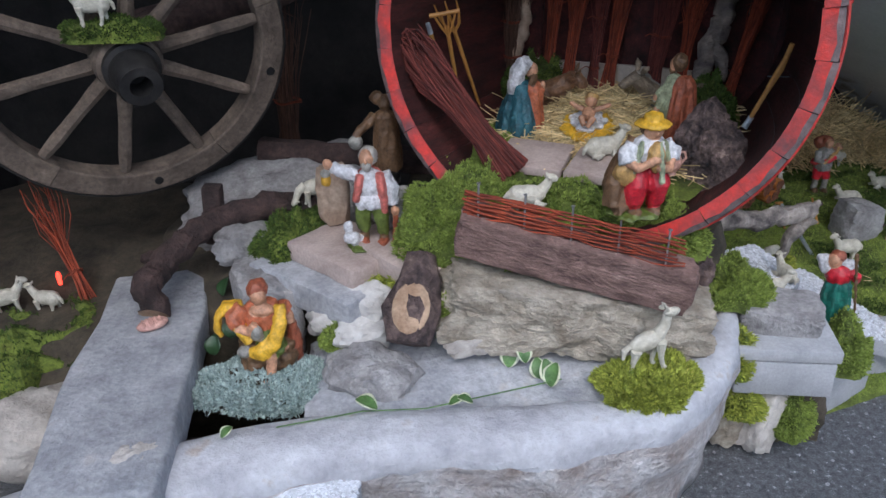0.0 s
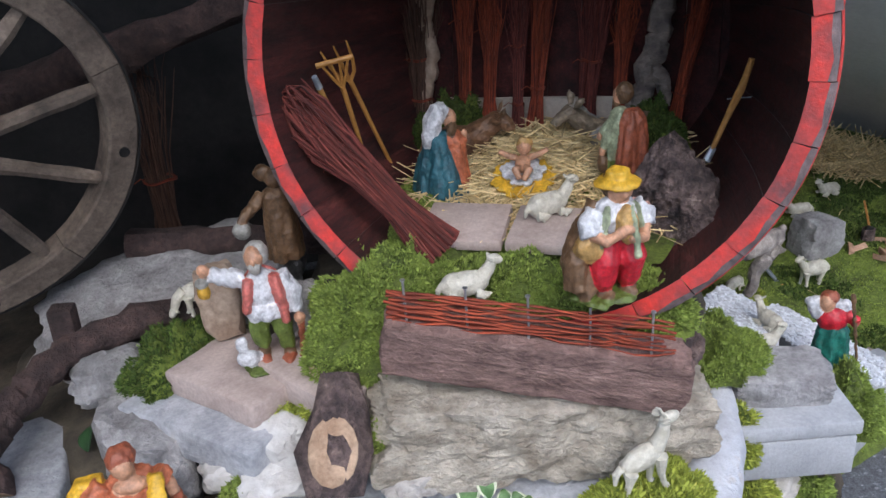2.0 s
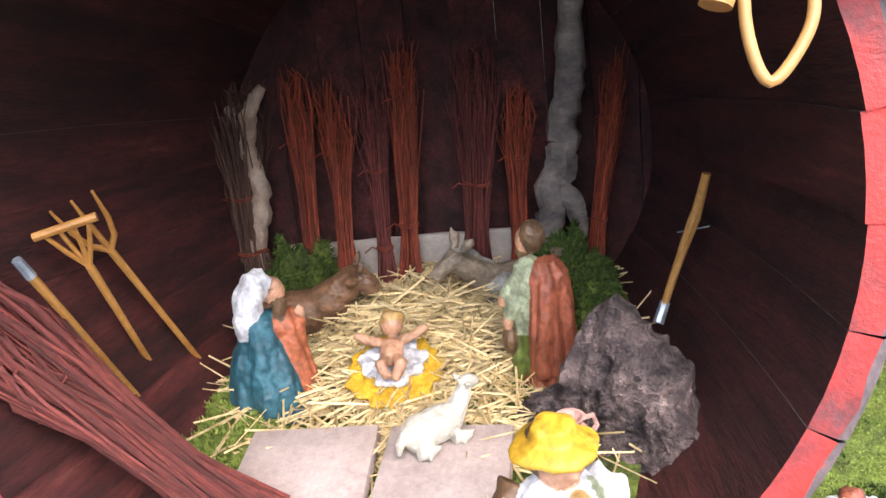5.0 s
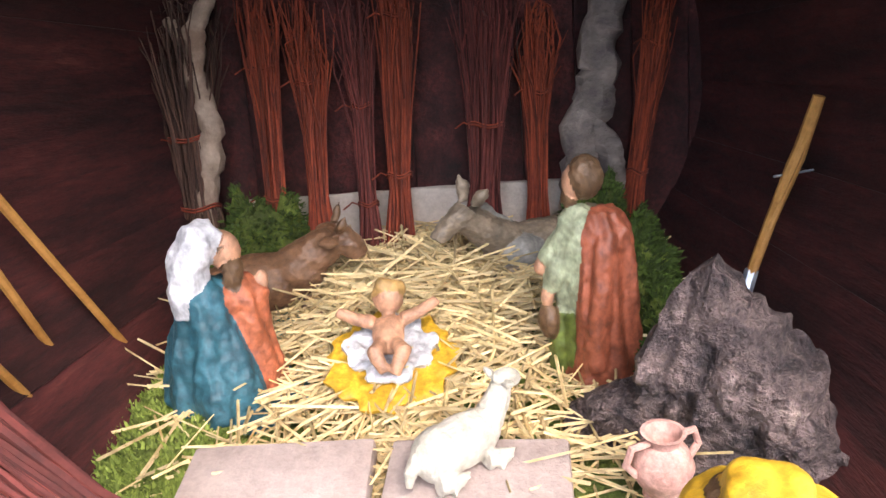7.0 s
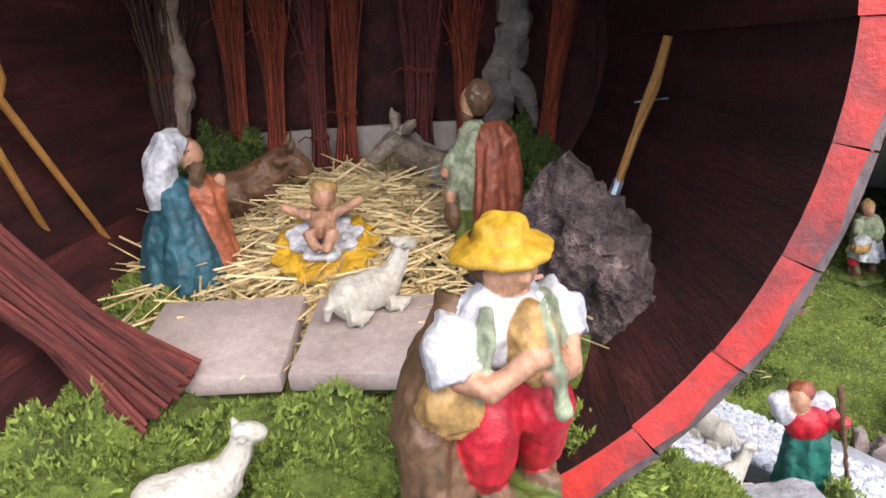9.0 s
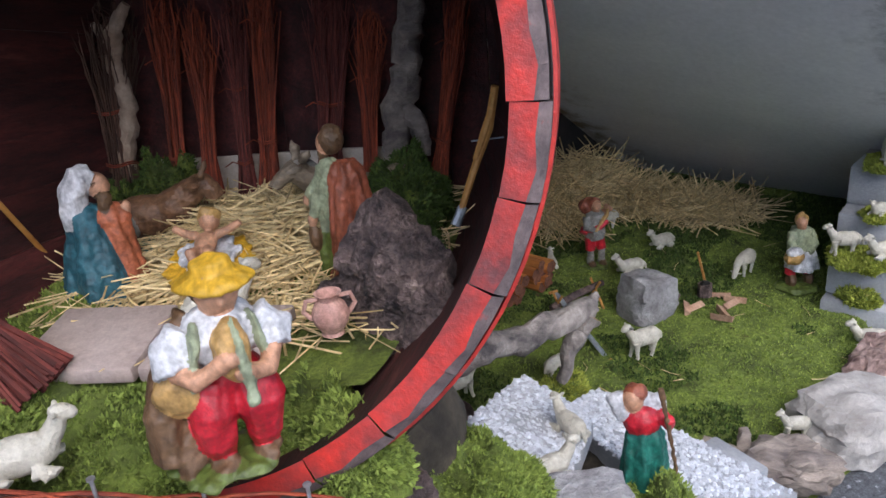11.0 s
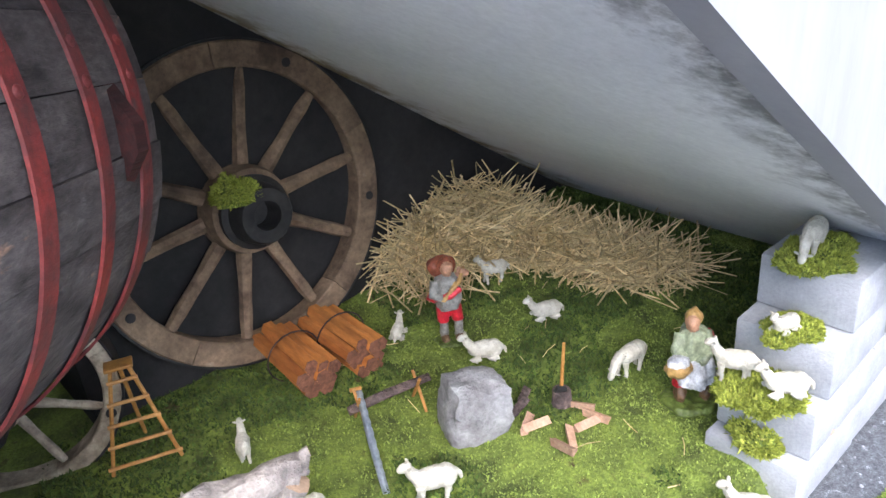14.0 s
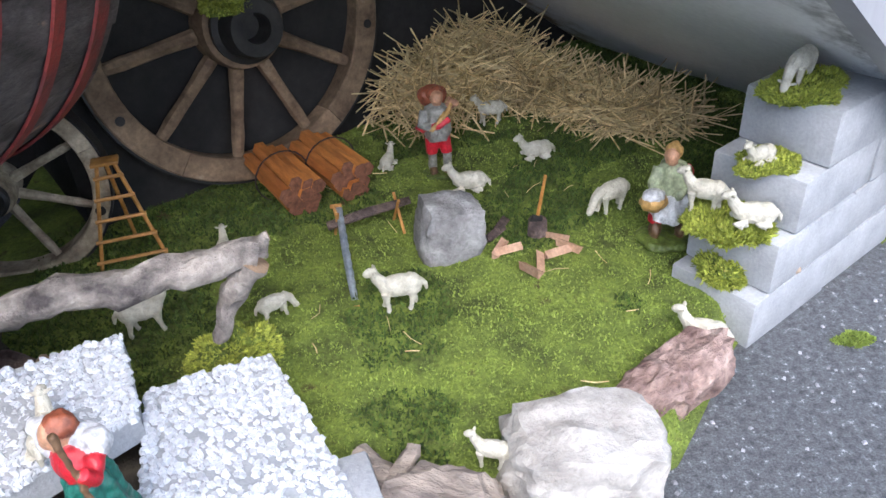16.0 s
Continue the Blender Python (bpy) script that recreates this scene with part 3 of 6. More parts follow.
# ---- cart wheels ----
def cart_wheel(name, m, R, label, wood, nsp=10, fel=5, seed=1, depth=0.06, turn=0.0, hub_len=0.16, hub_k=0.2):
    """A spoked wheel; its axle lies along local Y, the hub's nose looks to -Y."""
    w = thing(name, m, label, "cart wheel", "cart wheels")
    fw = R * 0.155
    hubr = R * hub_k
    for k in range(fel):
        a0, a1 = 2 * math.pi * k / fel + 0.3, 2 * math.pi * (k + 1) / fel + 0.3 - 0.006
        vs, fs, n = [], [], 12
        for i in range(n + 1):
            a = a0 + (a1 - a0) * i / n
            e = 0.004
            for r, y in ((R - fw, -depth / 2 + e), (R - fw + e, -depth / 2), (R - e, -depth / 2), (R, -depth / 2 + e), (R, depth / 2), (R - fw, depth / 2)):
                vs.append((r * math.cos(a), y, r * math.sin(a)))
        for i in range(n):
            for q in range(6):
                fs.append((i * 6 + q, i * 6 + (q + 1) % 6, i * 6 + 6 + (q + 1) % 6, i * 6 + 6 + q))
        fs += [tuple(range(5, -1, -1)), tuple(n * 6 + q for q in range(6))]
        f = raw("felloe", vs, fs, wood, w)
        am = (a0 + a1) / 2 + 0.1
        bm = bmesh.new()
        lathe(bm, [(0.0, -depth / 2 - .003), (0.012, -depth / 2 - .003), (0.012, -depth / 2 + .01)], 12, 0, pose((R - fw / 2) * math.cos(am), 0, (R - fw / 2) * math.sin(am)), "Y")
        part("bolt", bm, M["iron"], f)
    for k in range(nsp):
        a = 2 * math.pi * (k + 0.5) / nsp + radians(turn)
        bm = bmesh.new()
        n = 6
        pts = [(math.cos(a) * r, 0, math.sin(a) * r) for r in np.linspace(hubr * 0.8, R - fw + .003, n)]
        tube(bm, pts, [R * .052, R * .05, R * .043, R * .042, R * .045, R * .036], 8, 0, None, 0.12, 1.0)
        part("spoke", bm, wood, w)
    bm = bmesh.new()
    lathe(bm, [(hubr * .7, .06), (hubr * 1.02, .05), (hubr * 1.04, -.03), (hubr * .98, -.055), (hubr * .8, -.06)], 28, 0, None, "Y")
    part("hub", bm, wood, w)
    bm = bmesh.new()
    L = hub_len
    lathe(bm, [(hubr * .85, -.05), (hubr * .86, -.075), (hubr * .72, -.08), (hubr * .68, -L + .01), (hubr * .62, -L), (hubr * .34, -L), (hubr * .3, -L + .06), (0.001, -L + .06)], 28, 0, None, "Y")
    part("axle_cap", bm, M["iron"], w, "black iron axle cap")
    bm = bmesh.new()
    lathe(bm, [(R + .001, -depth / 2 + .004), (R + .006, -depth / 2 + .004), (R + .006, depth / 2), (R + .001, depth / 2)], 72, 0, None, "Y", False)
    part("tyre", bm, M["iron"], w, "rusty iron tyre")
    return w


def facing(c, az, el):
    """A pose whose local Y looks along azimuth az and elevation el."""
    y = Vector((math.cos(radians(el)) * math.sin(radians(az)), math.cos(radians(el)) * math.cos(radians(az)), math.sin(radians(el))))
    x = Vector((y.y, -y.x, 0)).normalized()
    z = x.cross(y)
    return Matrix(((x.x, y.x, z.x, c[0]), (x.y, y.y, z.y, c[1]), (x.z, y.z, z.z, c[2]), (0, 0, 0, 1)))


cart_wheel("cart_wheel", facing((1.112, 2.905, 0.53), -33, -5), 0.412, "old brown wooden cart wheel leaning on the wall", M["wheelwood"], 10, 5, 1, turn=-13, hub_len=0.13, hub_k=0.265)
cart_wheel("cart_wheel", facing((-0.790, 1.766, 0.980), -29.8, 15.0), 0.406, "old greyed wooden cart wheel in the shade", M["greywood"], 10, 5, 2, turn=-8)
cart_wheel("cart_wheel", facing((0.565, 2.56, 0.30), -10, -3), 0.245, "small pale worn cart wheel behind the barrel", M["palewheel"], 8, 4, 3)


# ---- concrete blocks of the stepped wall ----
BL = Matrix(((ALONG.x, ACROSS.x, 0, 2.17), (ALONG.y, ACROSS.y, 0, 2.08), (0, 0, 1, 0), (0, 0, 0, 1)))
bm = bmesh.new()
box(bm, (0.30, 0.205, 0.118), pose(0.15, 0.1025, 0.059), 0.006)
me_block = part("concrete_block", bm, M["block"], None, "", True, BL)
tagged(me_block, "pale grey concrete block in a stepped dry wall", "concrete block", "stepped block wall")
for lv in range(4):
    for k in range(4):
        if lv == 0 and k == 0:
            continue
        x = (0.0, 0.045, 0.10, 0.174)[lv] + k * 0.305
        if x + 0.3 > 1.0 - 0.12 * lv and k > 0 and lv > 1 and stair_at((x + .3) / math.cos(SLOPE) - .12, 0).z < 0.12 * (lv + 1) + .05:
            continue
        copy_thing(me_block, BL @ pose(x, 0.004 * ((lv * 3 + k) % 3), 0.1205 * lv, 0, 0, 1.2 * ((lv + k) % 3 - 1)))


# ---- moss, straw and twigs as reusable kinds ----
def moss_clump(name, c, r, material, label, seed=1, n=900, size=0.014, base="earth", cat="moss", blades=3, rot=0.0, spread=0.9):
    """A low cushion of moss: an uneven dome covered with blades, one object."""
    rnd = random.Random(seed)
    n, size = int(n * 2.4), size * 0.6
    vs, fs, idx = [], [], []
    nu, nv = 30, 10
    off = Vector((seed * 3.7, seed * 1.9, 0))

    def dome(a, q):
        k = math.sin(q * math.pi / 2)
        rad = k * (1 + 0.42 * noise.noise(Vector((math.cos(a) * 1.3, math.sin(a) * 1.3, 0)) + off) + 0.16 * noise.noise(Vector((math.cos(a) * 4, math.sin(a) * 4, 5)) + off))
        h = math.cos(q * math.pi / 2) ** 0.5 * (0.9 + 0.6 * noise.noise(Vector((math.cos(a) * k * 2.5, math.sin(a) * k * 2.5, 2)) + off) + 0.22 * noise.noise(Vector((math.cos(a) * k * 7, math.sin(a) * k * 7, 4)) + off))
        return Vector((r[0] * rad * math.cos(a), r[1] * rad * math.sin(a), r[2] * h))

    for j in range(nv + 1):
        for i in range(nu):
            vs.append(dome(2 * math.pi * i / nu, max(0.02, j / nv)))
    for j in range(nv):
        for i in range(nu):
            fs.append((j * nu + i, (j + 1) * nu + i, (j + 1) * nu + (i + 1) % nu, j * nu + (i + 1) % nu)), idx.append(0)
    fs.append(tuple(range(nu))), idx.append(0)
    for _ in range(n):
        a, q = rnd.uniform(0, 2 * math.pi), math.sqrt(rnd.random())
        p = dome(a, q)
        nrm = Vector((p.x / r[0] ** 2, p.y / r[1] ** 2, p.z / r[2] ** 2 + 1e-6)).normalized()
        for _ in range(blades):
            h = size * rnd.uniform(0.5, 1.5)
            d = (nrm + Vector((rnd.gauss(0, 1), rnd.gauss(0, 1), rnd.gauss(0, 1))) * 0.5 * spread).normalized() * h
            s = d.cross(Vector((rnd.random() - .5, rnd.random() - .5, rnd.random() - .5))).normalized() * h * 0.2
            k = len(vs)
            b = p + Vector((rnd.gauss(0, .3), rnd.gauss(0, .3), 0)) * size
            vs += [b - s, b + s, b + d * .6 + s, b + d]
            fs += [(k, k + 1, k + 2), (k, k + 2, k + 3)]
            idx += [1, 1]
    ob = raw(name, vs, fs, [M[base], M[material]], idx=idx)
    ob.matrix_basis = pose(*c, 0, 0, rot)
    return tagged(ob, label, cat, "", "stuff")


def stalks(name, spots, material, label, cat, seed=1, length=(0.08, 0.2), thick=0.0016, flat=0.35, parent=None):
    """Loose stalks: thin bent three-sided sticks at the given spots, lying roughly flat."""
    rnd = random.Random(seed)
    vs, fs = [], []
    for p, tilt in spots:
        L = rnd.uniform(*length)
        a = rnd.uniform(0, 2 * math.pi)
        d = Vector((math.cos(a), math.sin(a), rnd.gauss(0, tilt))).normalized()
        side = d.cross(Vector((0, 0, 1))).normalized()
        up = side.cross(d)
        bend = rnd.gauss(0, 0.06) * L
        t = thick * rnd.uniform(0.6, 1.5)
        k = len(vs)
        for q in (-0.5, 0.0, 0.5):
            c = Vector(p) + d * (L * q) + side * (bend * (1 - 4 * q * q)) + up * (bend * .4 * (1 - 4 * q * q))
            vs += [c + side * t, c - side * t, c + up * t * 1.2]
        for s in (0, 3):
            for e in range(3):
                fs.append((k + s + e, k + s + (e + 1) % 3, k + s + 3 + (e + 1) % 3, k + s + 3 + e))
    ob = raw(name, vs, fs, M[material], parent)
    return ob if parent else tagged(ob, label, cat, "", "stuff")


def twig_bundle(base, top, r0, r1, n, material, label, seed=1, ties=(0.3,), group="brushwood bundles", name="brushwood_bundle", rt=0.0026, fray=0.5, tie_mat="twigred", loops=0.25):
    """Twigs tied round, standing from base to top; the free ends spread and bend."""
    rnd = random.Random(seed)
    base, top = Vector(base), Vector(top)
    ob = thing(name, Matrix.Translation(base), label, "brushwood", group)
    ax = top - base
    L = ax.length
    d = ax.normalized()
    x = d.cross(Vector((0.3, 1, 0.2))).normalized()
    y = d.cross(x)
    bm = bmesh.new()
    for k in range(n):
        a, q = rnd.uniform(0, 2 * math.pi), math.sqrt(rnd.random())
        e = x * math.cos(a) + y * math.sin(a)
        b = a + rnd.gauss(0, 0.5)
        e2 = x * math.cos(b) + y * math.sin(b)
        ln = rnd.uniform(0.78, 1.05)
        wob = lambda k: Vector((rnd.gauss(0, 1), rnd.gauss(0, 1), rnd.gauss(0, 1))) * k
        pts = [e * (r0 * q * 1.35) + wob(.003), d * (L * .28 * ln) + e * (r0 * q * .78) + wob(.0015), d * (L * .6 * ln) + (e + e2) * (r0 * q * .5) + wob(.002), d * (L * .85 * ln) + e2 * (r1 * q) + wob(.005)]
        if rnd.random() < loops:
            pts += [d * (L * .97 * ln) + e2 * (r1 * q * .8) + wob(.004), d * (L * 1.0 * ln) + e2 * (r1 * q * .2) + wob(.006), d * (L * .93 * ln) - e2 * (r1 * q * .6) + wob(.006), d * (L * .75 * ln) - e2 * (r1 * q * .5) + wob(.004)]
        else:
            pts += [d * (L * ln) + e2 * (r1 * q * (1 + fray * rnd.random())) + wob(.008)]
        t = rt * rnd.uniform(0.6, 1.35)
        tube(bm, pts, [t * (1 - .6 * i / (len(pts) - 1)) for i in range(len(pts))], 5)
    tagged(part("brushwood", bm, M[material], ob), kind="stuff")
    for f in ties:
        bm = bmesh.new()
        R = r0 * .85
        for turn in range(2):
            tube(bm, [d * (L * f + .004 * turn + .003 * math.sin(q * 3)) + (x * math.cos(q) + y * math.sin(q)) * (R + .002) for q in np.linspace(0, 6.4, 18)], 0.0018, 5)
        tube(bm, [d * (L * f) + x * R * .9, d * (L * f + .006) + x * (R + .012) + y * .006, d * (L * f - .004) + x * (R + .026) + y * .016], 0.0014, 5)
        part("binding", bm, M[tie_mat], ob)
    return ob


# ---- terrace stones ----
stone("terrace_core", (0.30, 1.80, 0.29), (0.92, 0.66, 0.62), (0, 0, 0), M["soil"], "dark heap of stones and soil under the barrel", 8, 0.08, 0.7, "stone heap")
stone("sandstone_slab", (0.30, 1.40, 0.48), (0.62, 0.32, 0.165), (0, 8, -2), M["sandstone"], "thick buff sandstone slab with a rough split face", 3, 0.13, 0.85, sub=6, freq=3.0)
stone("bark_log", (0.285, 1.318, 0.63), (0.53, 0.105, 0.098), (0, 11, -13), M["barkbeam"], "reddish brown bark-covered half log on the sandstone", 5, 0.04, 0.95, "log", sub=5)
stone("knot_wood", (0.60, 1.40, 0.53), (0.06, 0.07, 0.10), (0, 10, 0), M["bark"], "small gnarled bark stump beside the log", 6, 0.3, 0.3, "wood")

# the big curved white stone in front
LIP = [(-0.95, 0.72), (-0.70, 0.87), (-0.46, 0.985), (-0.22, 1.035), (0.02, 1.045), (0.24, 1.055), (0.40, 1.075), (0.53, 1.16), (0.64, 1.30), (0.72, 1.47)]
LIPW = [0.17, 0.17, 0.15, 0.14, 0.13, 0.13, 0.12, 0.11, 0.09, 0.06]


def lip_stone():
    n, m_ = 72, 18
    t = np.linspace(0, len(LIP) - 1, n)
    X, Y = np.interp(t, range(len(LIP)), [p[0] for p in LIP]), np.interp(t, range(len(LIP)), [p[1] for p in LIP])
    W = np.interp(t, range(len(LIP)), LIPW)
    k = np.ones(7) / 7
    X, Y = np.convolve(np.pad(X, 3, mode="edge"), k, "valid"), np.convolve(np.pad(Y, 3, mode="edge"), k, "valid")
    vs, fs, idx = [], [], []
    for i in range(n):
        dx, dy = X[min(i + 1, n - 1)] - X[max(i - 1, 0)], Y[min(i + 1, n - 1)] - Y[max(i - 1, 0)]
        L = math.hypot(dx, dy)
        nx, ny = -dy / L, dx / L
        w = W[i]
        top = 0.405
        prof = [(w * .5, 0.05), (w * .5, top - .05), (w * .46, top - .02), (w * .32, top - .004), (w * .1, top), (-w * .2, top - .002), (-w * .42, top - .012), (-w * .52, top - .035), (-w * .55, top - .07), (-w * .5, top - .11), (-w * .42, top - .15), (-w * .34, top - .19), (-w * .26, top - .23), (-w * .18, top - .28), (-w * .12, top - .33), (-w * .08, 0.0), (w * .1, 0.0), (w * .4, 0.0)]
        for j, (o, z) in enumerate(prof):
            p = Vector((X[i] + nx * o, Y[i] + ny * o, z))
            a = 0.006 if j < 7 else 0.022
            p += Vector((nx, ny, 0.3)) * a * (noise.noise(p * 7) + 0.5 * noise.noise(p * 21))
            vs.append(tuple(p))
    for i in range(n - 1):
        for j in range(m_):
            fs.append((i * m_ + j, i * m_ + (j + 1) % m_, (i + 1) * m_ + (j + 1) % m_, (i + 1) * m_ + j))
            idx.append(1 if 8 <= j <= 14 else 0)
    fs += [tuple(range(m_ - 1, -1, -1)), tuple((n - 1) * m_ + j for j in range(m_))]
    idx += [0, 0]
    return tagged(raw("curved_stone", vs, fs, [M["lip"], M["lipface"]], smooth=True, idx=idx), "large curved white stone slab with a rough broken front", "stone")


lip_stone()
stone("basin_stone", (0.03, 1.24, 0.335), (0.72, 0.36, 0.10), (3, 0, 2), M["greystone"], "smooth hollowed grey stone behind the curved slab", 12, 0.10, 0.75, sub=5)
bm = bmesh.new()
box(bm, (0.255, 0.86, 0.09), None, 0.012, seg=3)
bmesh.ops.subdivide_edges(bm, edges=[e for e in bm.edges if e.calc_length() > .1], cuts=7, use_grid_fill=True)
for v in bm.verts:
    v.co += Vector((noise.noise(v.co * 5) * .022 + 0.05 * v.co.y * v.co.x * -1.2, noise.noise(v.co * 5 + Vector((4, 0, 0))) * .02, noise.noise(v.co * 8) * .007))
tagged(part("flagstone", bm, M["greystone"], None, "", True, pose(-0.705, 1.235, 0.385, -2, 0, 8)), "long smooth grey flagstone", "stone")
stone("flagstone_support", (-0.78, 1.25, 0.18), (0.22, 0.5, 0.36), (0, 0, 8), M["greyrock"], "rough grey stone under the flagstone", 15, 0.12, 0.6)
stone("round_stone", (-0.99, 1.28, 0.19), (0.24, 0.22, 0.2), (0, 10, 20), M["whiterock"], "rounded brownish stone with a small hole", 16, 0.16, 0.3)
stone("small_stone", (-0.60, 0.93, 0.42), (0.10, 0.07, 0.05), (0, 0, 30), M["whiterock"], "small beige stone on the flagstone", 17, 0.2, 0.4)
stone("back_stone", (-0.47, 2.0, 0.47), (0.66, 0.32, 0.22), (12, -6, 20), M["greyrock"], "big grey sloping stone in the shade", 18, 0.14, 0.5, sub=5)
stone("shade_heap", (-0.35, 1.85, 0.20), (1.1, 0.8, 0.5), (0, 0, 10), M["soil"], "dark heap of soil and stones in the shade", 19, 0.15, 0.5, "stone heap")
stone("shade_heap", (-1.25, 2.0, 0.15), (1.3, 1.2, 0.42), (0, 0, -10), M["soil"], "dark low heap of soil and leaves in the shade", 20, 0.15, 0.5, "stone heap")
stone("side_rock", (-0.46, 1.52, 0.40), (0.16, 0.3, 0.22), (0, 0, 20), M["greyrock"], "grey rock with a steep layered side", 21, 0.2, 0.6)
for (x, y, z), sz, rt, mt, lb, sd in (
        ((-0.265, 1.54, 0.475), (0.31, 0.34, 0.07), (0, 3, 52), "greystone", "grey stone step under the lantern bearer", 22),
        ((-0.24, 1.54, 0.535), (0.2, 0.25, 0.05), (0, 2, 48), "paver", "pinkish flat stone step", 23),
        ((-0.105, 1.495, 0.545), (0.15, 0.29, 0.055), (0, 2, 40), "paver", "long pinkish flat stone step", 24)):
    bm = bmesh.new()
    box(bm, sz, None, 0.007)
    bmesh.ops.subdivide_edges(bm, edges=[e for e in bm.edges if e.calc_length() > .05], cuts=4, use_grid_fill=True)
    for v in bm.verts:
        v.co += Vector((noise.noise(v.co * 15 + Vector((sd, 0, 0))), noise.noise(v.co * 15 + Vector((0, sd, 0))), noise.noise(v.co * 15 + Vector((0, 0, sd))) * .5)) * .007
    tagged(part("flat_stone", bm, M[mt], None, "", True, pose(x, y, z, *rt)), lb, "stone", "stone steps")
for (x, y, z), sz, rt, mt, lb, sd in (
        ((-0.205, 1.405, 0.478), (0.16, 0.105, 0.085), (10, 0, -35), "palestone", "pale angular stone beside the moss", 31),
        ((-0.195, 1.325, 0.43), (0.14, 0.09, 0.07), (5, 0, 15), "palestone", "pale rounded stone before the trough", 32),
        ((-0.275, 1.40, 0.43), (0.12, 0.11, 0.08), (0, 0, 10), "palestone", "pale small stone under the others", 33),
        ((-0.17, 1.22, 0.385), (0.21, 0.14, 0.11), (0, 8, -15), "greyrock", "sharp grey stone behind the slab", 34),
        ((0.06, 1.275, 0.435), (0.13, 0.06, 0.045), (0, -5, 12), "whiterock", "flat pale stone under the sandstone", 35),
        ((-0.13, 1.62, 0.625), (0.12, 0.10, 0.10), (0, 0, 20), "greyrock", "grey stone beside the lantern bearer", 36),
        ((-0.53, 1.66, 0.50), (0.16, 0.12, 0.1), (0, 0, 0), "greyrock", "grey stone behind the flagstone", 37),
        ((-0.36, 1.62, 0.46), (0.14, 0.16, 0.12), (0, 0, 30), "greystone", "pale grey stone behind the steps", 38)):
    stone("stone", (x, y, z), sz, rt, M[mt], lb, sd, 0.22, 0.45, "stone", "terrace stones")

# blocks and stones beside the curved slab
for sz, at, rt, mt, lb in (((0.235, 0.2, 0.1), (0.85, 1.435, 0.262), (0, -2, -9), "block", "rough white concrete block"), ((0.245, 0.205, 0.035), (0.85, 1.435, 0.333), (0, -2, -9), "block", "thin white concrete slab on the block"),
                           ((0.30, 0.17, 0.16), (1.06, 1.60, 0.08), (0, 0, 30), "block", "pale kerb stone at the edge of the asphalt"), ((0.2, 0.14, 0.13), (1.30, 1.72, 0.066), (0, 0, 14), "block", "pale low kerb stone")):
    bm = bmesh.new()
    box(bm, sz, None, 0.006)
    tagged(part("concrete_slab", bm, M[mt], None, "", True, pose(*at, *rt)), lb, "concrete block", "edge blocks")
stone("flat_grey_stone", (0.845, 1.455, 0.385), (0.2, 0.13, 0.075), (4, -3, -16), M["greyrock"], "flat grey stone with a mossy dark underside", 41, 0.10, 0.8)
stone("prop_stone", (0.735, 1.43, 0.11), (0.10, 0.14, 0.22), (0, 0, 10), M["sandstone"], "upright buff stone between the slabs", 42, 0.15, 0.6)
stone("prop_stone", (0.825, 1.385, 0.105), (0.09, 0.09, 0.21), (0, 14, 30), M["whiterock"], "pale wedge stone on the asphalt", 43, 0.2, 0.5)
stone("edge_core", (0.90, 1.48, 0.11), (0.22, 0.2, 0.23), (0, 0, 0), M["soil"], "dark soil heap under the white blocks", 45, 0.1, 0.6, "stone heap")
stone("edge_core", (0.93, 1.74, 0.10), (0.36, 0.30, 0.22), (0, 0, 10), M["soil"], "dark soil heap under the pebble path", 44, 0.1, 0.6, "stone heap")


# ---- white pebble path ----
def pebble_path(corners, label, seed):
    rnd = random.Random(seed)
    c = [Vector(p) for p in corners]
    vs, fs, idx = [], [], []
    for d in (0, -.045):
        vs += [p + Vector((0, 0, d)) for p in c]
    fs += [(0, 1, 2, 3), (7, 6, 5, 4)] + [(k, k + 4, (k + 1) % 4 + 4, (k + 1) % 4) for k in range(4)]
    idx += [0] * 6
    for _ in range(1500):
        u, v = rnd.random(), rnd.random()
        p = (c[0] * (1 - u) + c[1] * u) * (1 - v) + (c[3] * (1 - u) + c[2] * u) * v
        s = rnd.uniform(.004, .009)
        a = rnd.uniform(0, 6.3)
        k = len(vs)
        for h, f in ((-.002, 1.0), (s * .7, .65)):
            for q in range(5):
                vs.append(p + Vector((s * f * math.cos(a + q * 1.257) * rnd.uniform(.7, 1.25), s * f * math.sin(a + q * 1.257) * rnd.uniform(.7, 1.25), h + rnd.uniform(0, .002))))
        for q in range(5):
            fs.append((k + q, k + (q + 1) % 5, k + 5 + (q + 1) % 5, k + 5 + q))
        fs.append(tuple(k + 5 + q for q in range(5)))
        idx += [1] * 6
    return tagged(raw("pebble_path", vs, fs, [M["block"], M["whitepebble"]], idx=idx), label, "pebbles", "", "stuff")


pebble_path([(0.77, 1.70, 0.42), (0.87, 1.52, 0.365), (1.06, 1.78, 0.29), (0.99, 1.97, 0.30)], "white pebbles spread on a sloping stone slab", 1)
pebble_path([(1.04, 1.88, 0.25), (1.09, 1.56, 0.25), (1.42, 1.60, 0.12), (1.21, 2.04, 0.165)], "white pebbles running down to the moss bed", 2)
pebble_path([(-0.36, 0.90, 0.31), (-0.20, 0.89, 0.31), (-0.18, 0.96, 0.33), (-0.34, 0.96, 0.33)], "small patch of white pebbles before the curved stone", 3)

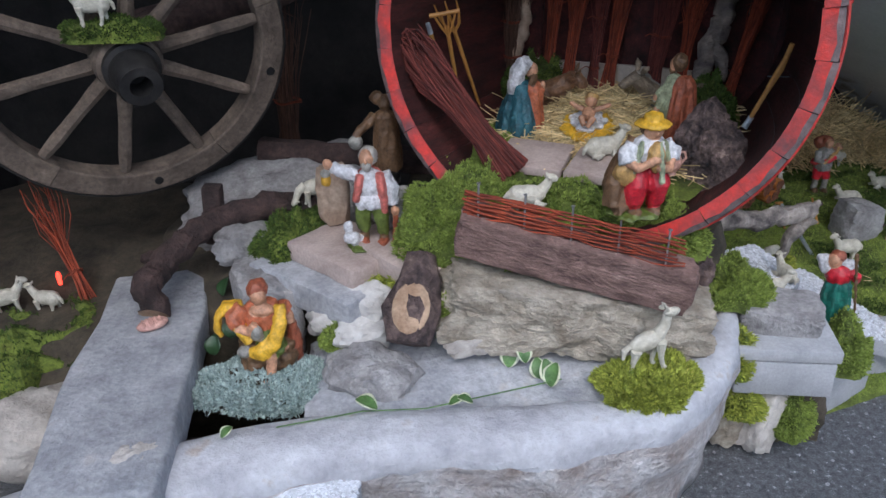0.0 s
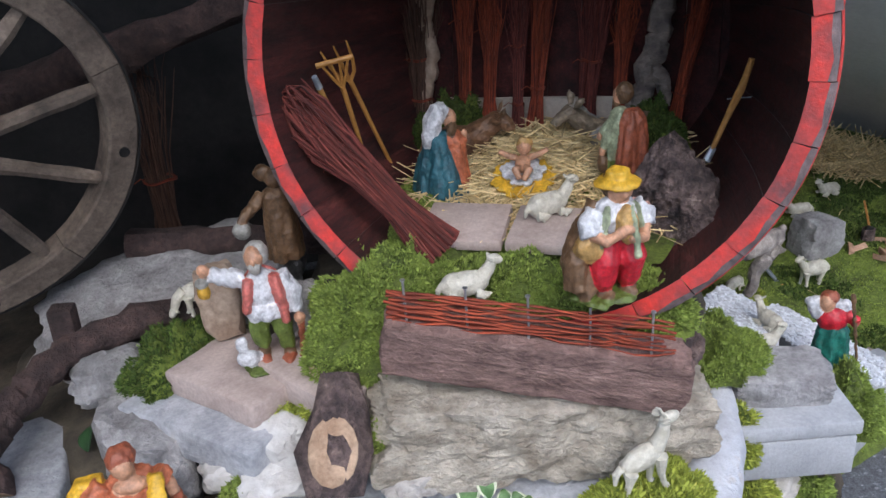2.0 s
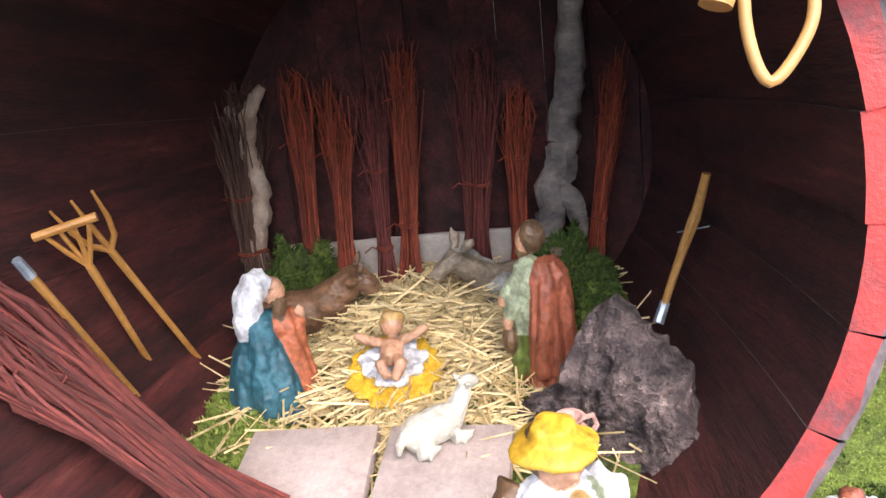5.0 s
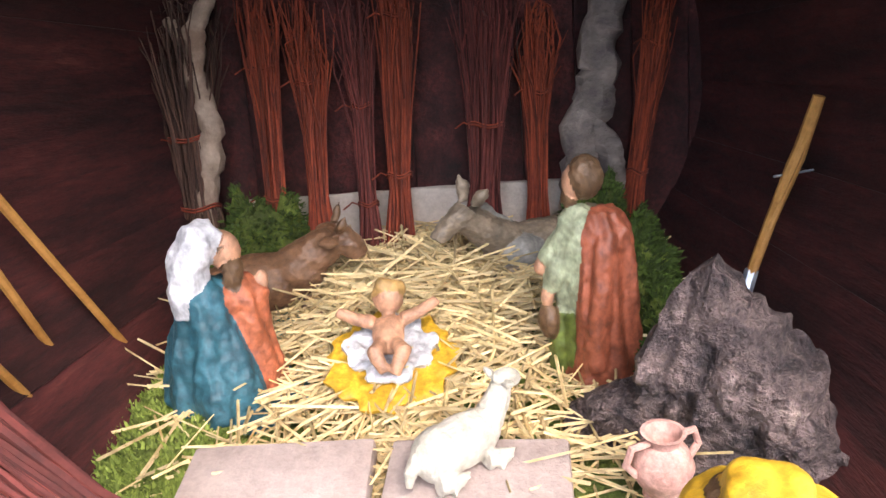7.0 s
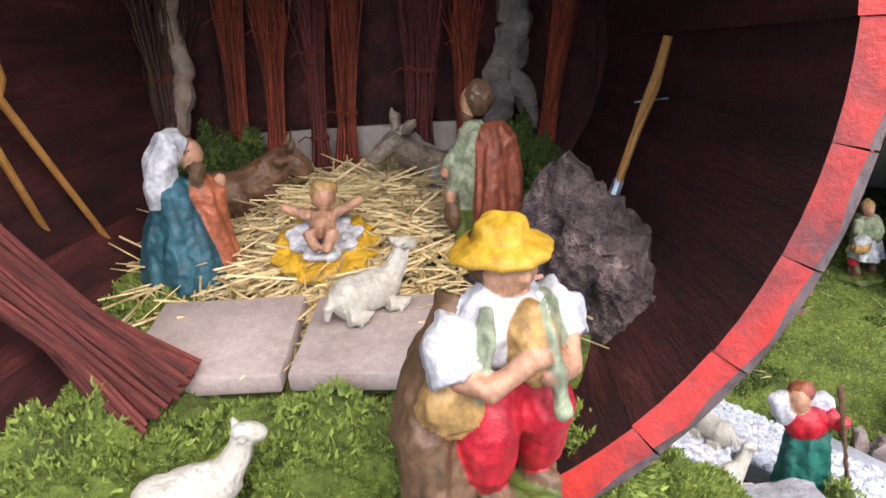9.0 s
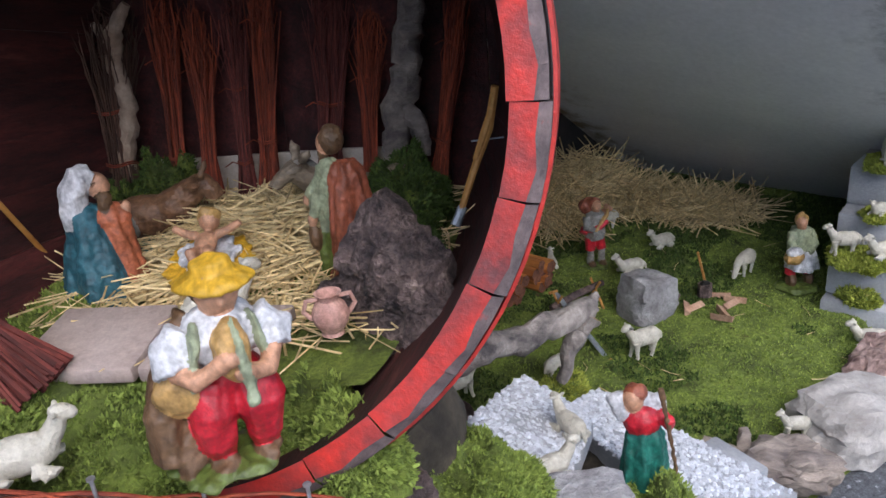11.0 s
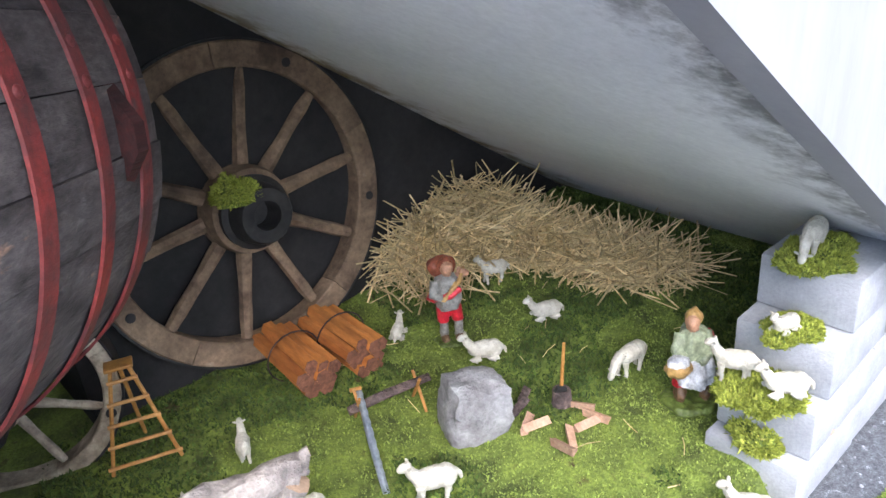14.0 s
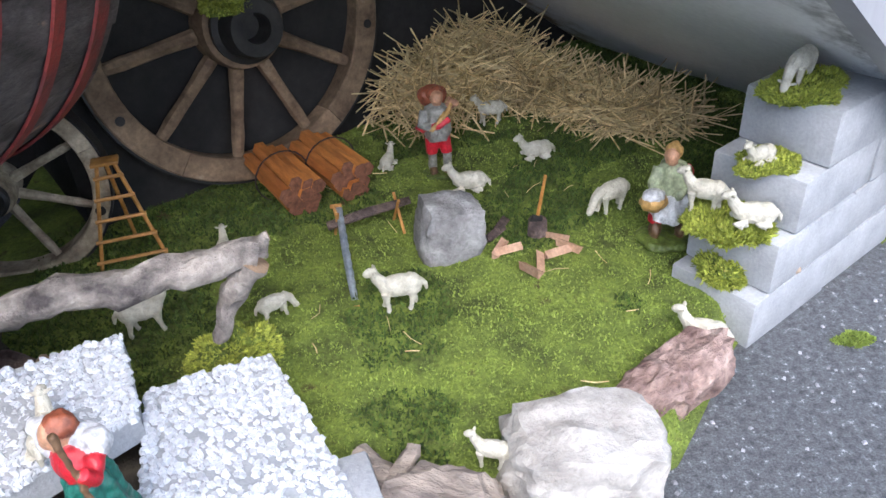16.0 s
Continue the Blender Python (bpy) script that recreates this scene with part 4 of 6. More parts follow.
# ---- stones of the bed's edge ----
stone("white_rock", (1.745, 1.785, 0.075), (0.28, 0.18, 0.17), (0, 4, 2), M["whiterock"], "big white angular rock at the edge of the moss", 51, 0.2, 0.55)
stone("red_rock", (1.965, 1.955, 0.065), (0.27, 0.115, 0.12), (0, -12, 26), M["redrock"], "reddish brown weathered rock beside the blocks", 52, 0.34, 0.3)
stone("bark_piece", (1.50, 1.72, 0.075), (0.22, 0.12, 0.12), (0, 10, -20), M["drift"], "weathered chunk of bark at the moss edge", 53, 0.3, 0.3, "wood")
stone("grey_boulder", (1.59, 2.44, 0.14), (0.155, 0.13, 0.165), (0, 8, 10), M["greyrock"], "grey angular boulder on the moss", 54, 0.14, 0.6)


def slab_of_bark(name, outline, thick, m, material, label, category, seed):
    """An upright broken slab: an outline in x and z, thickened and roughened."""
    bm = bmesh.new()
    n = len(outline)
    c = Vector((sum(p[0] for p in outline) / n, 0, sum(p[1] for p in outline) / n))
    pts = []
    for i in range(n):
        for k in range(9):
            q = k / 9
            pts.append(Vector((outline[i][0] * (1 - q) + outline[(i + 1) % n][0] * q, 0, outline[i][1] * (1 - q) + outline[(i + 1) % n][1] * q)))
    rings = []
    for y, f in ((-1, .0), (-1, .1), (-1, .2), (-1, .3), (-1, .4), (-1, .5), (-1, .6), (-1, .7), (-.97, .8), (-.85, .9), (-.5, .98), (0, 1), (.5, .98), (.9, .85), (1, .5), (1, 0)):
        if f == 0:
            rings.append([bm.verts.new(c + Vector((0, y * thick / 2, 0)))])
            continue
        ring = []
        for p in pts:
            v = c + (p - c) * f + Vector((0, y * thick / 2, 0))
            v += Vector((noise.noise(v * 24 + Vector((seed, 0, 0))), 1.3 * noise.noise(v * 20 + Vector((0, seed, 0))), noise.noise(v * 24 + Vector((0, 0, seed))))) * .013
            v += Vector((0, 1, 0)) * .016 * noise.noise(Vector((v.x * 55 + seed, v.y * 20, v.z * 18)))
            v += Vector((noise.noise(v * 70), noise.noise(v * 70 + Vector((3, 0, 0))), noise.noise(v * 70 + Vector((0, 3, 0))))) * .008
            ring.append(bm.verts.new(v))
        rings.append(ring)
    N = len(pts)
    for a, b in zip(rings, rings[1:]):
        for k in range(N):
            if len(a) == 1:
                bm.faces.new((a[0], b[k], b[(k + 1) % N]))
            elif len(b) == 1:
                bm.faces.new((a[k], b[0], a[(k + 1) % N]))
            else:
                bm.faces.new((a[k], b[k], b[(k + 1) % N], a[(k + 1) % N]))
    bmesh.ops.recalc_face_normals(bm, faces=bm.faces)
    return tagged(part(name, bm, M[material], None, "", True, m), label, category)


slab_of_bark("bark_slab", [(-.10, -.17), (-.155, -.14), (-.16, -.076), (-.132, -.026), (-.08, .0), (-.072, .053), (-.044, .106), (-.016, .127), (.016, .102), (.052, .07), (.08, .044), (.09, .0), (.118, -.018), (.135, -.053), (.118, -.11), (.04, -.17)], .085, pose(0.652, 1.598, 0.763, -8, 0, -55), "slabbark", "upright dark slab of rough bark at the barrel mouth", "bark", 5)

# ---- moss cushions ----
moss_clump("moss_cushion", (0.18, 1.525, 0.57), (0.30, 0.17, 0.155), "moss", "bright green moss in the mouth of the barrel", 61, 5600, 0.012, blades=3)
moss_clump("moss_cushion", (0.37, 1.455, 0.58), (0.20, 0.07, 0.115), "moss", "green moss behind the woven fence", 60, 2200, 0.013)
moss_clump("moss_cushion", (-0.0, 1.50, 0.57), (0.095, 0.10, 0.14), "moss", "shaggy green moss beside the log", 62, 2200, 0.015)
moss_clump("moss_cushion", (0.51, 1.47, 0.57), (0.075, 0.075, 0.12), "moss", "green moss under the barrel rim", 63, 1200, 0.013)
moss_clump("moss_cushion", (0.43, 1.15, 0.39), (0.105, 0.08, 0.055), "mossyellow", "yellow-green moss cushion under the white goat", 64, 3000, 0.017, rot=10)
moss_clump("moss_cushion", (0.535, 1.385, 0.60), (0.06, 0.05, 0.10), "moss", "green moss in front of the barrel rim", 93, 1400, 0.013, rot=20)
moss_clump("moss_cushion", (0.715, 1.555, 0.41), (0.095, 0.15, 0.08), "moss", "green moss beside the pebble path", 65, 1600, 0.012, rot=20)
moss_clump("moss_cushion", (0.725, 1.395, 0.25), (0.045, 0.045, 0.11), "mossyellow", "brownish moss hanging between the stones", 66, 900, 0.016)
moss_clump("moss_cushion", (0.755, 1.375, 0.13), (0.05, 0.045, 0.08), "mossyellow", "brownish moss low between the stones", 67, 700, 0.016)
moss_clump("moss_cushion", (0.895, 1.37, 0.06), (0.05, 0.04, 0.12), "moss", "green moss on the asphalt under the block", 68, 800, 0.014)
moss_clump("moss_cushion", (1.05, 1.50, 0.20), (0.08, 0.09, 0.12), "moss", "green moss beside the white block", 69, 1000, 0.013)
moss_clump("moss_cushion", (-0.19, 1.46, 0.49), (0.06, 0.05, 0.045), "mossyellow", "brown-green moss among the pale stones", 70, 700, 0.013)
moss_clump("moss_cushion", (-0.08, 1.44, 0.50), (0.05, 0.06, 0.05), "mossyellow", "brown-green moss between steps and trough", 71, 700, 0.013)
moss_clump("moss_cushion", (-0.245, 1.33, 0.41), (0.045, 0.045, 0.04), "moss", "small green moss clump between stones", 72, 600, 0.011)
moss_clump("moss_cushion", (0.02, 1.335, 0.47), (0.045, 0.05, 0.05), "moss", "small green moss clump under the slab", 73, 700, 0.011)
moss_clump("moss_cushion", (0.07, 1.37, 0.555), (0.06, 0.03, 0.025), "moss", "thin moss under the bark log", 74, 400, 0.01)
moss_clump("moss_cushion", (-0.40, 1.66, 0.50), (0.08, 0.13, 0.07), "moss_shaded", "dark green moss beside the steps", 75, 1100, 0.012, rot=-25)
moss_clump("lichen_cushion", (-0.415, 1.225, 0.345), (0.15, 0.105, 0.05), "lichen", "pale grey-green lichen round the seated figure", 76, 3600, 0.017, "soil", "lichen", spread=1.5)
moss_clump("moss_cushion", (-1.15, 1.55, 0.25), (0.25, 0.25, 0.09), "moss_shaded", "dark green moss in the shade", 77, 1500, 0.013)
moss_clump("moss_cushion", (1.13, 2.09, 0.10), (0.075, 0.06, 0.075), "mossyellow", "yellow-green moss on the end of the pebble path", 78, 1000, 0.014)
moss_clump("moss_cushion", (0.25, 2.25, 0.68), (0.06, 0.08, 0.10), "moss_shaded", "dark green moss at the back of the barrel", 79, 1400, 0.013)
moss_clump("moss_cushion", (0.768, 1.975, 0.69), (0.07, 0.17, 0.125), "moss_shaded", "shaggy dark moss along the barrel wall", 80, 3000, 0.014, rot=-20)
moss_clump("moss_cushion", (0.71, 1.76, 0.69), (0.05, 0.10, 0.07), "moss_shaded", "shaggy dark moss beside the bark slab", 92, 1800, 0.013, rot=-20)
moss_clump("moss_cushion", (0.33, 2.30, 0.69), (0.07, 0.06, 0.13), "moss_shaded", "tall moss behind the ox", 81, 900, 0.013)
moss_clump("moss_cushion", (0.145, 1.87, 0.683), (0.085, 0.17, 0.035), "moss", "light green moss inside the barrel", 82, 1600, 0.012)
moss_clump("moss_cushion", (2.295, 2.288, 0.478), (0.085, 0.06, 0.03), "mossyellow", "moss on the top concrete block", 83, 900, 0.014, rot=30)
moss_clump("moss_cushion", (2.21, 2.222, 0.36), (0.07, 0.05, 0.015), "mossyellow", "moss on a concrete block", 84, 600, 0.011, rot=30)
moss_clump("moss_cushion", (2.15, 2.215, 0.235), (0.10, 0.085, 0.03), "mossyellow", "shaggy yellow moss over the block edge", 85, 1700, 0.017, rot=30)
moss_clump("moss_cushion", (2.15, 2.19, 0.115), (0.05, 0.05, 0.04), "mossyellow", "moss on the lowest block", 86, 600, 0.014)
moss_clump("moss_cushion", (2.58, 2.32, 0.30), (0.04, 0.03, 0.10), "mossyellow", "yellow moss on the side of the blocks", 87, 600, 0.014)
moss_clump("moss_cushion", (2.40, 2.07, 0.0), (0.035, 0.018, 0.012), "moss", "scrap of green moss on the asphalt", 88, 300, 0.009)
moss_clump("moss_cushion", (1.115, 2.80, 0.585), (0.05, 0.035, 0.055), "mossyellow", "bright yellow moss on the wheel hub", 89, 1100, 0.012)
moss_clump("moss_cushion", (-0.790, 1.706, 1.035), (0.13, 0.05, 0.05), "moss_shaded", "dark moss on the hub of the cart wheel", 90, 900, 0.012)
moss_clump("moss_cushion", (0.20, 1.60, 1.395), (0.17, 0.05, 0.03), "moss", "moss along the upper barrel rim", 91, 1200, 0.013)

moss_clump("moss_cushion", (0.07, 1.56, 0.60), (0.15, 0.12, 0.135), "moss", "bright green moss at the low side of the barrel mouth", 94, 2600, 0.013)
moss_clump("moss_cushion", (0.145, 1.70, 0.685), (0.075, 0.09, 0.035), "moss", "bright green moss beside the pink pavers", 95, 1600, 0.012)

# ---- hay floor in the barrel, straw heaps ----
rnd = random.Random(21)


def hay_floor(i, j):
    s, q = 0.06 + 0.81 * j, (i - 0.5) * 2
    zc = MOUTH.z + AX.z * s
    drop = (zc - 0.70) / bz.z
    R = girth(s) - THICK - 0.002
    half = math.sqrt(max(0.01, R * R - drop * drop))
    p = MOUTH + AX * s + bx * (half * q)
    p.z = 0.70 + 0.012 * noise.noise(Vector((p.x * 9, p.y * 9, 0))) + 0.02 * math.exp(-((q * 2) ** 2)) * min(1, j * 2)
    return tuple(p)


sheet("hay_floor", 30, 30, hay_floor, M["earth"], "stuff", "dark hay and soil floor inside the barrel", "hay")
sp = []
for _ in range(3300):
    p = Vector(hay_floor(min(0.97, max(0.03, rnd.gauss(0.47, 0.21))), rnd.uniform(0.12, 1.0)))
    mid = math.exp(-(((p.x - .44) / .2) ** 2 + ((p.y - 2.0) / .16) ** 2))
    if rnd.random() < 0.5 + mid:
        sp.append((p + Vector((0, 0, rnd.uniform(0.002, 0.02 + .045 * mid))), 0.16))
stalks("straw_bedding", sp, "straw", "golden straw strewn over the floor of the barrel", "straw", 3, (0.06, 0.24), 0.0015)
sp = []
for _ in range(3600):
    t = rnd.random()
    c = Vector((float(np.interp(t, [0, .4, .75, 1], [1.53, 1.84, 2.09, 2.27])), float(np.interp(t, [0, .4, .75, 1], [3.12, 3.24, 3.1, 2.95])), 0.1))
    r = 0.13 + 0.03 * math.sin(t * 9)
    a, q = rnd.uniform(0, 6.28), math.sqrt(rnd.random())
    h = (0.21 + 0.12 * math.exp(-((t - .3) / .2) ** 2) - 0.14 * t) * math.sqrt(max(0, 1 - q * q)) * rnd.uniform(0.5, 1.0)
    sp.append(((c.x + r * q * math.cos(a), c.y + r * q * math.sin(a), c.z + h), 0.55))
stalks("straw_heap", sp, "straw", "loose heap of golden straw along the wall", "straw", 4, (0.08, 0.3), 0.0022)
stone("straw_heap_core", (1.90, 3.2, 0.07), (0.66, 0.14, 0.14), (0, 3, -8), M["straw"], "packed straw inside the heap", 57, 0.1, 0.3, "straw")
sp = []
for _ in range(22):
    x, y = rnd.uniform(1.2, 2.3), rnd.uniform(1.9, 2.9)
    sp.append(((x, y, bed_z(x, y) + .008), 0.05))
stalks("loose_straw", sp, "straw", "single straw stalks on the moss", "straw", 6, (0.02, 0.07), 0.0012)


# ---- carved figures: each one plain mesh ----
def fuse(src, voxel=0.0021, soft=2):
    """Melts the overlapping bodies of a figure into one skin; each face keeps the paint of the body under it."""
    bmesh.ops.recalc_face_normals(src, faces=src.faces)
    tree = BVHTree.FromBMesh(src)
    src.faces.ensure_lookup_table()
    paints = [f.material_index for f in src.faces]
    me = bpy.data.meshes.new("rough")
    src.to_mesh(me)
    src.free()
    ob = bpy.data.objects.new("rough", me)
    scene.collection.objects.link(ob)
    mod = ob.modifiers.new("melt", "REMESH")
    mod.mode, mod.voxel_size = "VOXEL", voxel
    bpy.context.view_layer.update()
    done = bpy.data.meshes.new_from_object(ob.evaluated_get(bpy.context.evaluated_depsgraph_get()))
    bpy.data.objects.remove(ob)
    bpy.data.meshes.remove(me)
    bm = bmesh.new()
    bm.from_mesh(done)
    bpy.data.meshes.remove(done)
    for f in bm.faces:
        f.material_index = paints[tree.find_nearest(f.calc_center_median())[2]]
    for _ in range(soft):
        bmesh.ops.smooth_vert(bm, verts=bm.verts, factor=0.5, use_axis_x=True, use_axis_y=True, use_axis_z=True)
    return bm


def figure(name, prims, m, label, category="figurine", group="", voxel=0.0021):
    mats, bm = [], bmesh.new()
    for kind, mt, *rest in prims:
        if mt not in mats:
            mats.append(mt)
        k = mats.index(mt)
        if kind == "e":
            ell(bm, rest[0], rest[1], k, rest[2] if len(rest) > 2 else (0, 0, 0), 16, 10)
        elif kind == "t":
            tube(bm, rest[0], rest[1], 12, k, None, 0.1, rest[2] if len(rest) > 2 else 1.0)
        elif kind == "r":
            lathe(bm, rest[0], 40, k, Matrix.Translation(rest[1]), "Z", True, rest[2], rest[3] if len(rest) > 3 else 7)
        elif kind == "k":
            rock(bm, rest[1], Matrix.Translation(rest[0]), 3, 0.2, 3, 2.2, 0.4, k)
    bm = fuse(bm, voxel)
    bm.normal_update()
    plain = {mats.index(q) for q in mats if q in ("skin",)}
    calm = {mats.index(q) for q in mats if q in ("cyellow", "cred", "cgrey", "gold")}
    hairy = {mats.index(q) for q in mats if "hair" in q or q in ("cox", "cass")}
    for v in bm.verts:
        ks = {f.material_index for f in v.link_faces}
        if ks <= plain:
            continue
        if ks <= hairy:
            v.co += v.normal * (0.0016 * noise.noise(v.co * 190))
        else:
            fold = noise.noise(Vector((v.co.x * 75, v.co.y * 75, v.co.z * 16)))
            k = 0.0014 if ks <= calm else 0.0042
            v.co += v.normal * (k * fold + 0.4 * k * noise.noise(v.co * 110))
    for v in bm.verts:
        v.co += Vector((noise.noise(v.co * 60), noise.noise(v.co * 60 + Vector((9, 0, 0))), noise.noise(v.co * 60 + Vector((0, 9, 0))))) * 0.0016
    return tagged(part(name, bm, [M[q] for q in mats], None, "", True, m), label, category, group)


# local axes: the figure looks to -Y, z from its feet, sizes in metres
HAT = [(0.002, .232), (.012, .232), (.018, .229), (.021, .217), (.032, .213), (.038, .207), (.036, .203), (.022, .206), (.01, .206)]
figure("piper_figurine", [
    ("r", "cyellow", HAT, (0.005, 0.004, -0.006), 0.07, 4), ("e", "hair", (0.004, 0.008, .196), (.026, .025, .024)), ("e", "skin", (0.004, -.004, .192), (.021, .021, .025)), ("e", "skin", (.004, -.025, .189), (.004, .005, .005)),
    ("e", "cwhite", (0, 0, .145), (.04, .028, .036)), ("t", "cwhite", [(-.036, 0, .16), (-.052, -.005, .14), (-.05, -.016, .125)], [.016, .019, .02]), ("t", "cwhite", [(.036, 0, .16), (.05, -.005, .14), (.046, -.016, .125)], [.016, .018, .019]),
    ("t", "skin", [(-.05, -.016, .127), (-.036, -.035, .118), (-.008, -.043, .135)], [.011, .010, .009]), ("t", "skin", [(.046, -.016, .127), (.034, -.036, .112), (.01, -.046, .118)], [.011, .010, .009]), ("e", "skin", (-.002, -.046, .138), (.012, .009, .009)), ("e", "skin", (.01, -.048, .12), (.012, .009, .009)),
    ("e", "ctan", (.004, -.032, .14), (.019, .017, .034)), ("t", "csage", [(.006, -.04, .18), (.008, -.05, .14), (.012, -.056, .09)], [.003, .0045, .007]),
    ("t", "csage", [(-.026, -.018, .172), (-.033, -.026, .14), (-.038, -.022, .105)], [.006, .007, .006], .5), ("t", "csage", [(.028, -.016, .172), (.033, -.024, .14), (.036, -.02, .11)], [.006, .007, .006], .5),
    ("e", "cred", (0, .002, .1), (.036, .028, .026)), ("t", "cred", [(-.018, -.004, .1), (-.024, -.014, .07), (-.026, -.01, .035), (-.024, -.004, .018)], [.024, .024, .02, .016]), ("t", "cred", [(.018, -.004, .1), (.024, -.018, .072), (.022, -.012, .035), (.022, -.004, .018)], [.024, .025, .02, .016]),
    ("e", "cbrown", (-.024, -.012, .009), (.014, .024, .01)), ("e", "cbrown", (.022, -.012, .009), (.014, .024, .01)),
    ("t", "cbrown", [(-.03, .024, .17), (-.05, .022, .12), (-.07, .012, .07), (-.072, .004, .02)], [.012, .026, .032, .028], .6), ("t", "cbrown", [(-.05, .012, .06), (-.058, .0, .03), (-.05, -.008, .008)], [.016, .02, .018]), ("e", "ctan", (-.048, -.004, .098), (.03, .022, .028), (0, 20, 0)), ("r", "cgreen", [(.05, 0), (.054, .004), (.045, .01)], (-.02, 0, -.002), 0.1, 5),
], pose(0.416, 1.30, 0.748, 0, 0, 10) @ Matrix.Scale(0.96, 4), "painted figurine of a piper in red trousers and a yellow hat")

figure("lantern_bearer_figurine", [
    ("e", "greyhair", (0, .006, .222), (.023, .024, .024)), ("e", "skin", (-.004, -.006, .22), (.018, .018, .023)), ("e", "greyhair", (-.005, -.014, .206), (.013, .012, .015)), ("e", "skin", (-.006, -.025, .219), (.004, .005, .006)),
    ("e", "cwhite", (0, 0, .15), (.036, .026, .045)), ("r", "cwhite", [(.032, .1), (.036, .112), (.03, .13)], (0, 0, 0), .05), ("t", "cwhite", [(-.03, 0, .18), (-.058, -.004, .19), (-.085, -.01, .205)], [.018, .017, .013]), ("t", "cwhite", [(.032, 0, .18), (.048, -.004, .145), (.054, -.014, .105)], [.017, .018, .013]),
    ("e", "skin", (-.094, -.012, .214), (.011, .011, .012)), ("e", "skin", (.056, -.02, .092), (.011, .012, .011)), ("t", "cpink", [(-.022, -.016, .185), (-.03, -.024, .15), (-.035, -.024, .12)], [.014, .014, .01], .6), ("t", "cpink", [(.024, -.016, .188), (.028, -.024, .145), (.034, -.022, .09)], [.014, .016, .009], .6), ("e", "cpink", (0, .016, .155), (.036, .014, .04)),
    ("t", "cgreen", [(-.016, 0, .11), (-.02, -.006, .075), (-.018, 0, .04)], [.02, .018, .016]), ("t", "cgreen", [(.016, 0, .11), (.024, -.008, .075), (.026, -.006, .03)], [.02, .018, .015]), ("t", "cbrown", [(-.018, 0, .04), (-.018, 0, .012)], [.01, .012]), ("t", "cbrown", [(.026, -.006, .032), (.026, -.006, .012)], [.012, .013]), ("e", "crust", (-.018, -.012, .01), (.012, .022, .01)), ("e", "crust", (.026, -.018, .01), (.012, .023, .011)),
    ("r", "cgreen", [(.055, -.002), (.06, .003), (.052, .007)], (-.005, 0, 0), .06, 5), ("t", "crust", [(.06, -.022, .095), (.054, -.02, .05), (.048, -.018, .005)], [.005, .005, .006]), ("r", "cgrey", [(.004, .2), (.012, .195), (.013, .19), (.011, .186)], (-.1, -.016, 0), 0), ("r", "gold", [(.011, .186), (.013, .172), (.011, .163), (.004, .161)], (-.1, -.016, 0), 0),
    ("e", "cwhite", (-.045, -.02, .025), (.026, .014, .017), (0, 25, 30)), ("e", "cwhite", (-.058, -.01, .052), (.012, .01, .012)), ("t", "cwhite", [(-.052, -.014, .03), (-.057, -.012, .05)], [.01, .009]),
], pose(-0.178, 1.535, 0.562, 0, 0, 4) @ Matrix.Scale(1.03, 4), "painted figurine of a bearded man raising a lantern")

figure("seated_woman_figurine", [
    ("k", "cbrown", (0, .02, .045), (.13, .11, .10)), ("t", "crust", [(.055, .01, .02), (.062, .0, .07), (.058, -.002, .125)], [.018, .014, .011]),
    ("e", "crust", (-.005, .0, .212), (.024, .025, .024)), ("e", "skin", (-.003, -.012, .203), (.018, .017, .021)), ("t", "skin", [(0, -.004, .19), (.0, -.008, .175)], [.012, .014]), ("e", "corange", (0, .004, .14), (.044, .032, .05)), ("e", "skin", (.002, -.014, .168), (.026, .018, .014)),
    ("t", "corange", [(-.038, 0, .17), (-.06, -.008, .15), (-.052, -.024, .135)], [.02, .021, .016]), ("t", "skin", [(-.052, -.024, .135), (-.03, -.036, .13), (-.014, -.04, .15)], [.012, .011, .009]), ("t", "corange", [(.038, 0, .17), (.052, 0, .15)], [.018, .016]), ("t", "skin", [(.052, 0, .15), (.058, -.008, .125)], [.01, .01]),
    ("t", "cyellow", [(.04, -.012, .175), (.036, -.034, .14), (.02, -.045, .1), (-.01, -.046, .078), (-.034, -.034, .075)], [.012, .016, .018, .02, .012], .6), ("t", "cyellow", [(-.04, .01, .175), (-.075, .008, .172), (-.094, 0, .15), (-.098, -.006, .12), (-.09, -.01, .108)], [.012, .016, .015, .013, .01], .6), ("t", "cyellow", [(-.06, -.01, .155), (-.045, -.026, .125), (-.03, -.034, .1)], [.014, .014, .012]),
    ("e", "cgrey", (-.012, -.04, .125), (.013, .012, .022), (15, 0, 10)), ("t", "cgreen", [(.0, -.01, .1), (.02, -.03, .085), (.032, -.03, .07)], [.03, .026, .02]), ("t", "skin", [(.012, -.04, .08), (.01, -.045, .045), (.004, -.05, .015)], [.014, .012, .01]), ("e", "skin", (.0, -.062, .01), (.012, .022, .009)), ("t", "skin", [(.036, -.02, .08), (.034, -.008, .05)], [.014, .012]), ("e", "cgrey", (-.045, -.022, .07), (.018, .015, .013)),
], pose(-0.408, 1.268, 0.375, 0, 0, 8) @ Matrix.Scale(1.03, 4), "painted figurine of a seated woman with a yellow scarf")

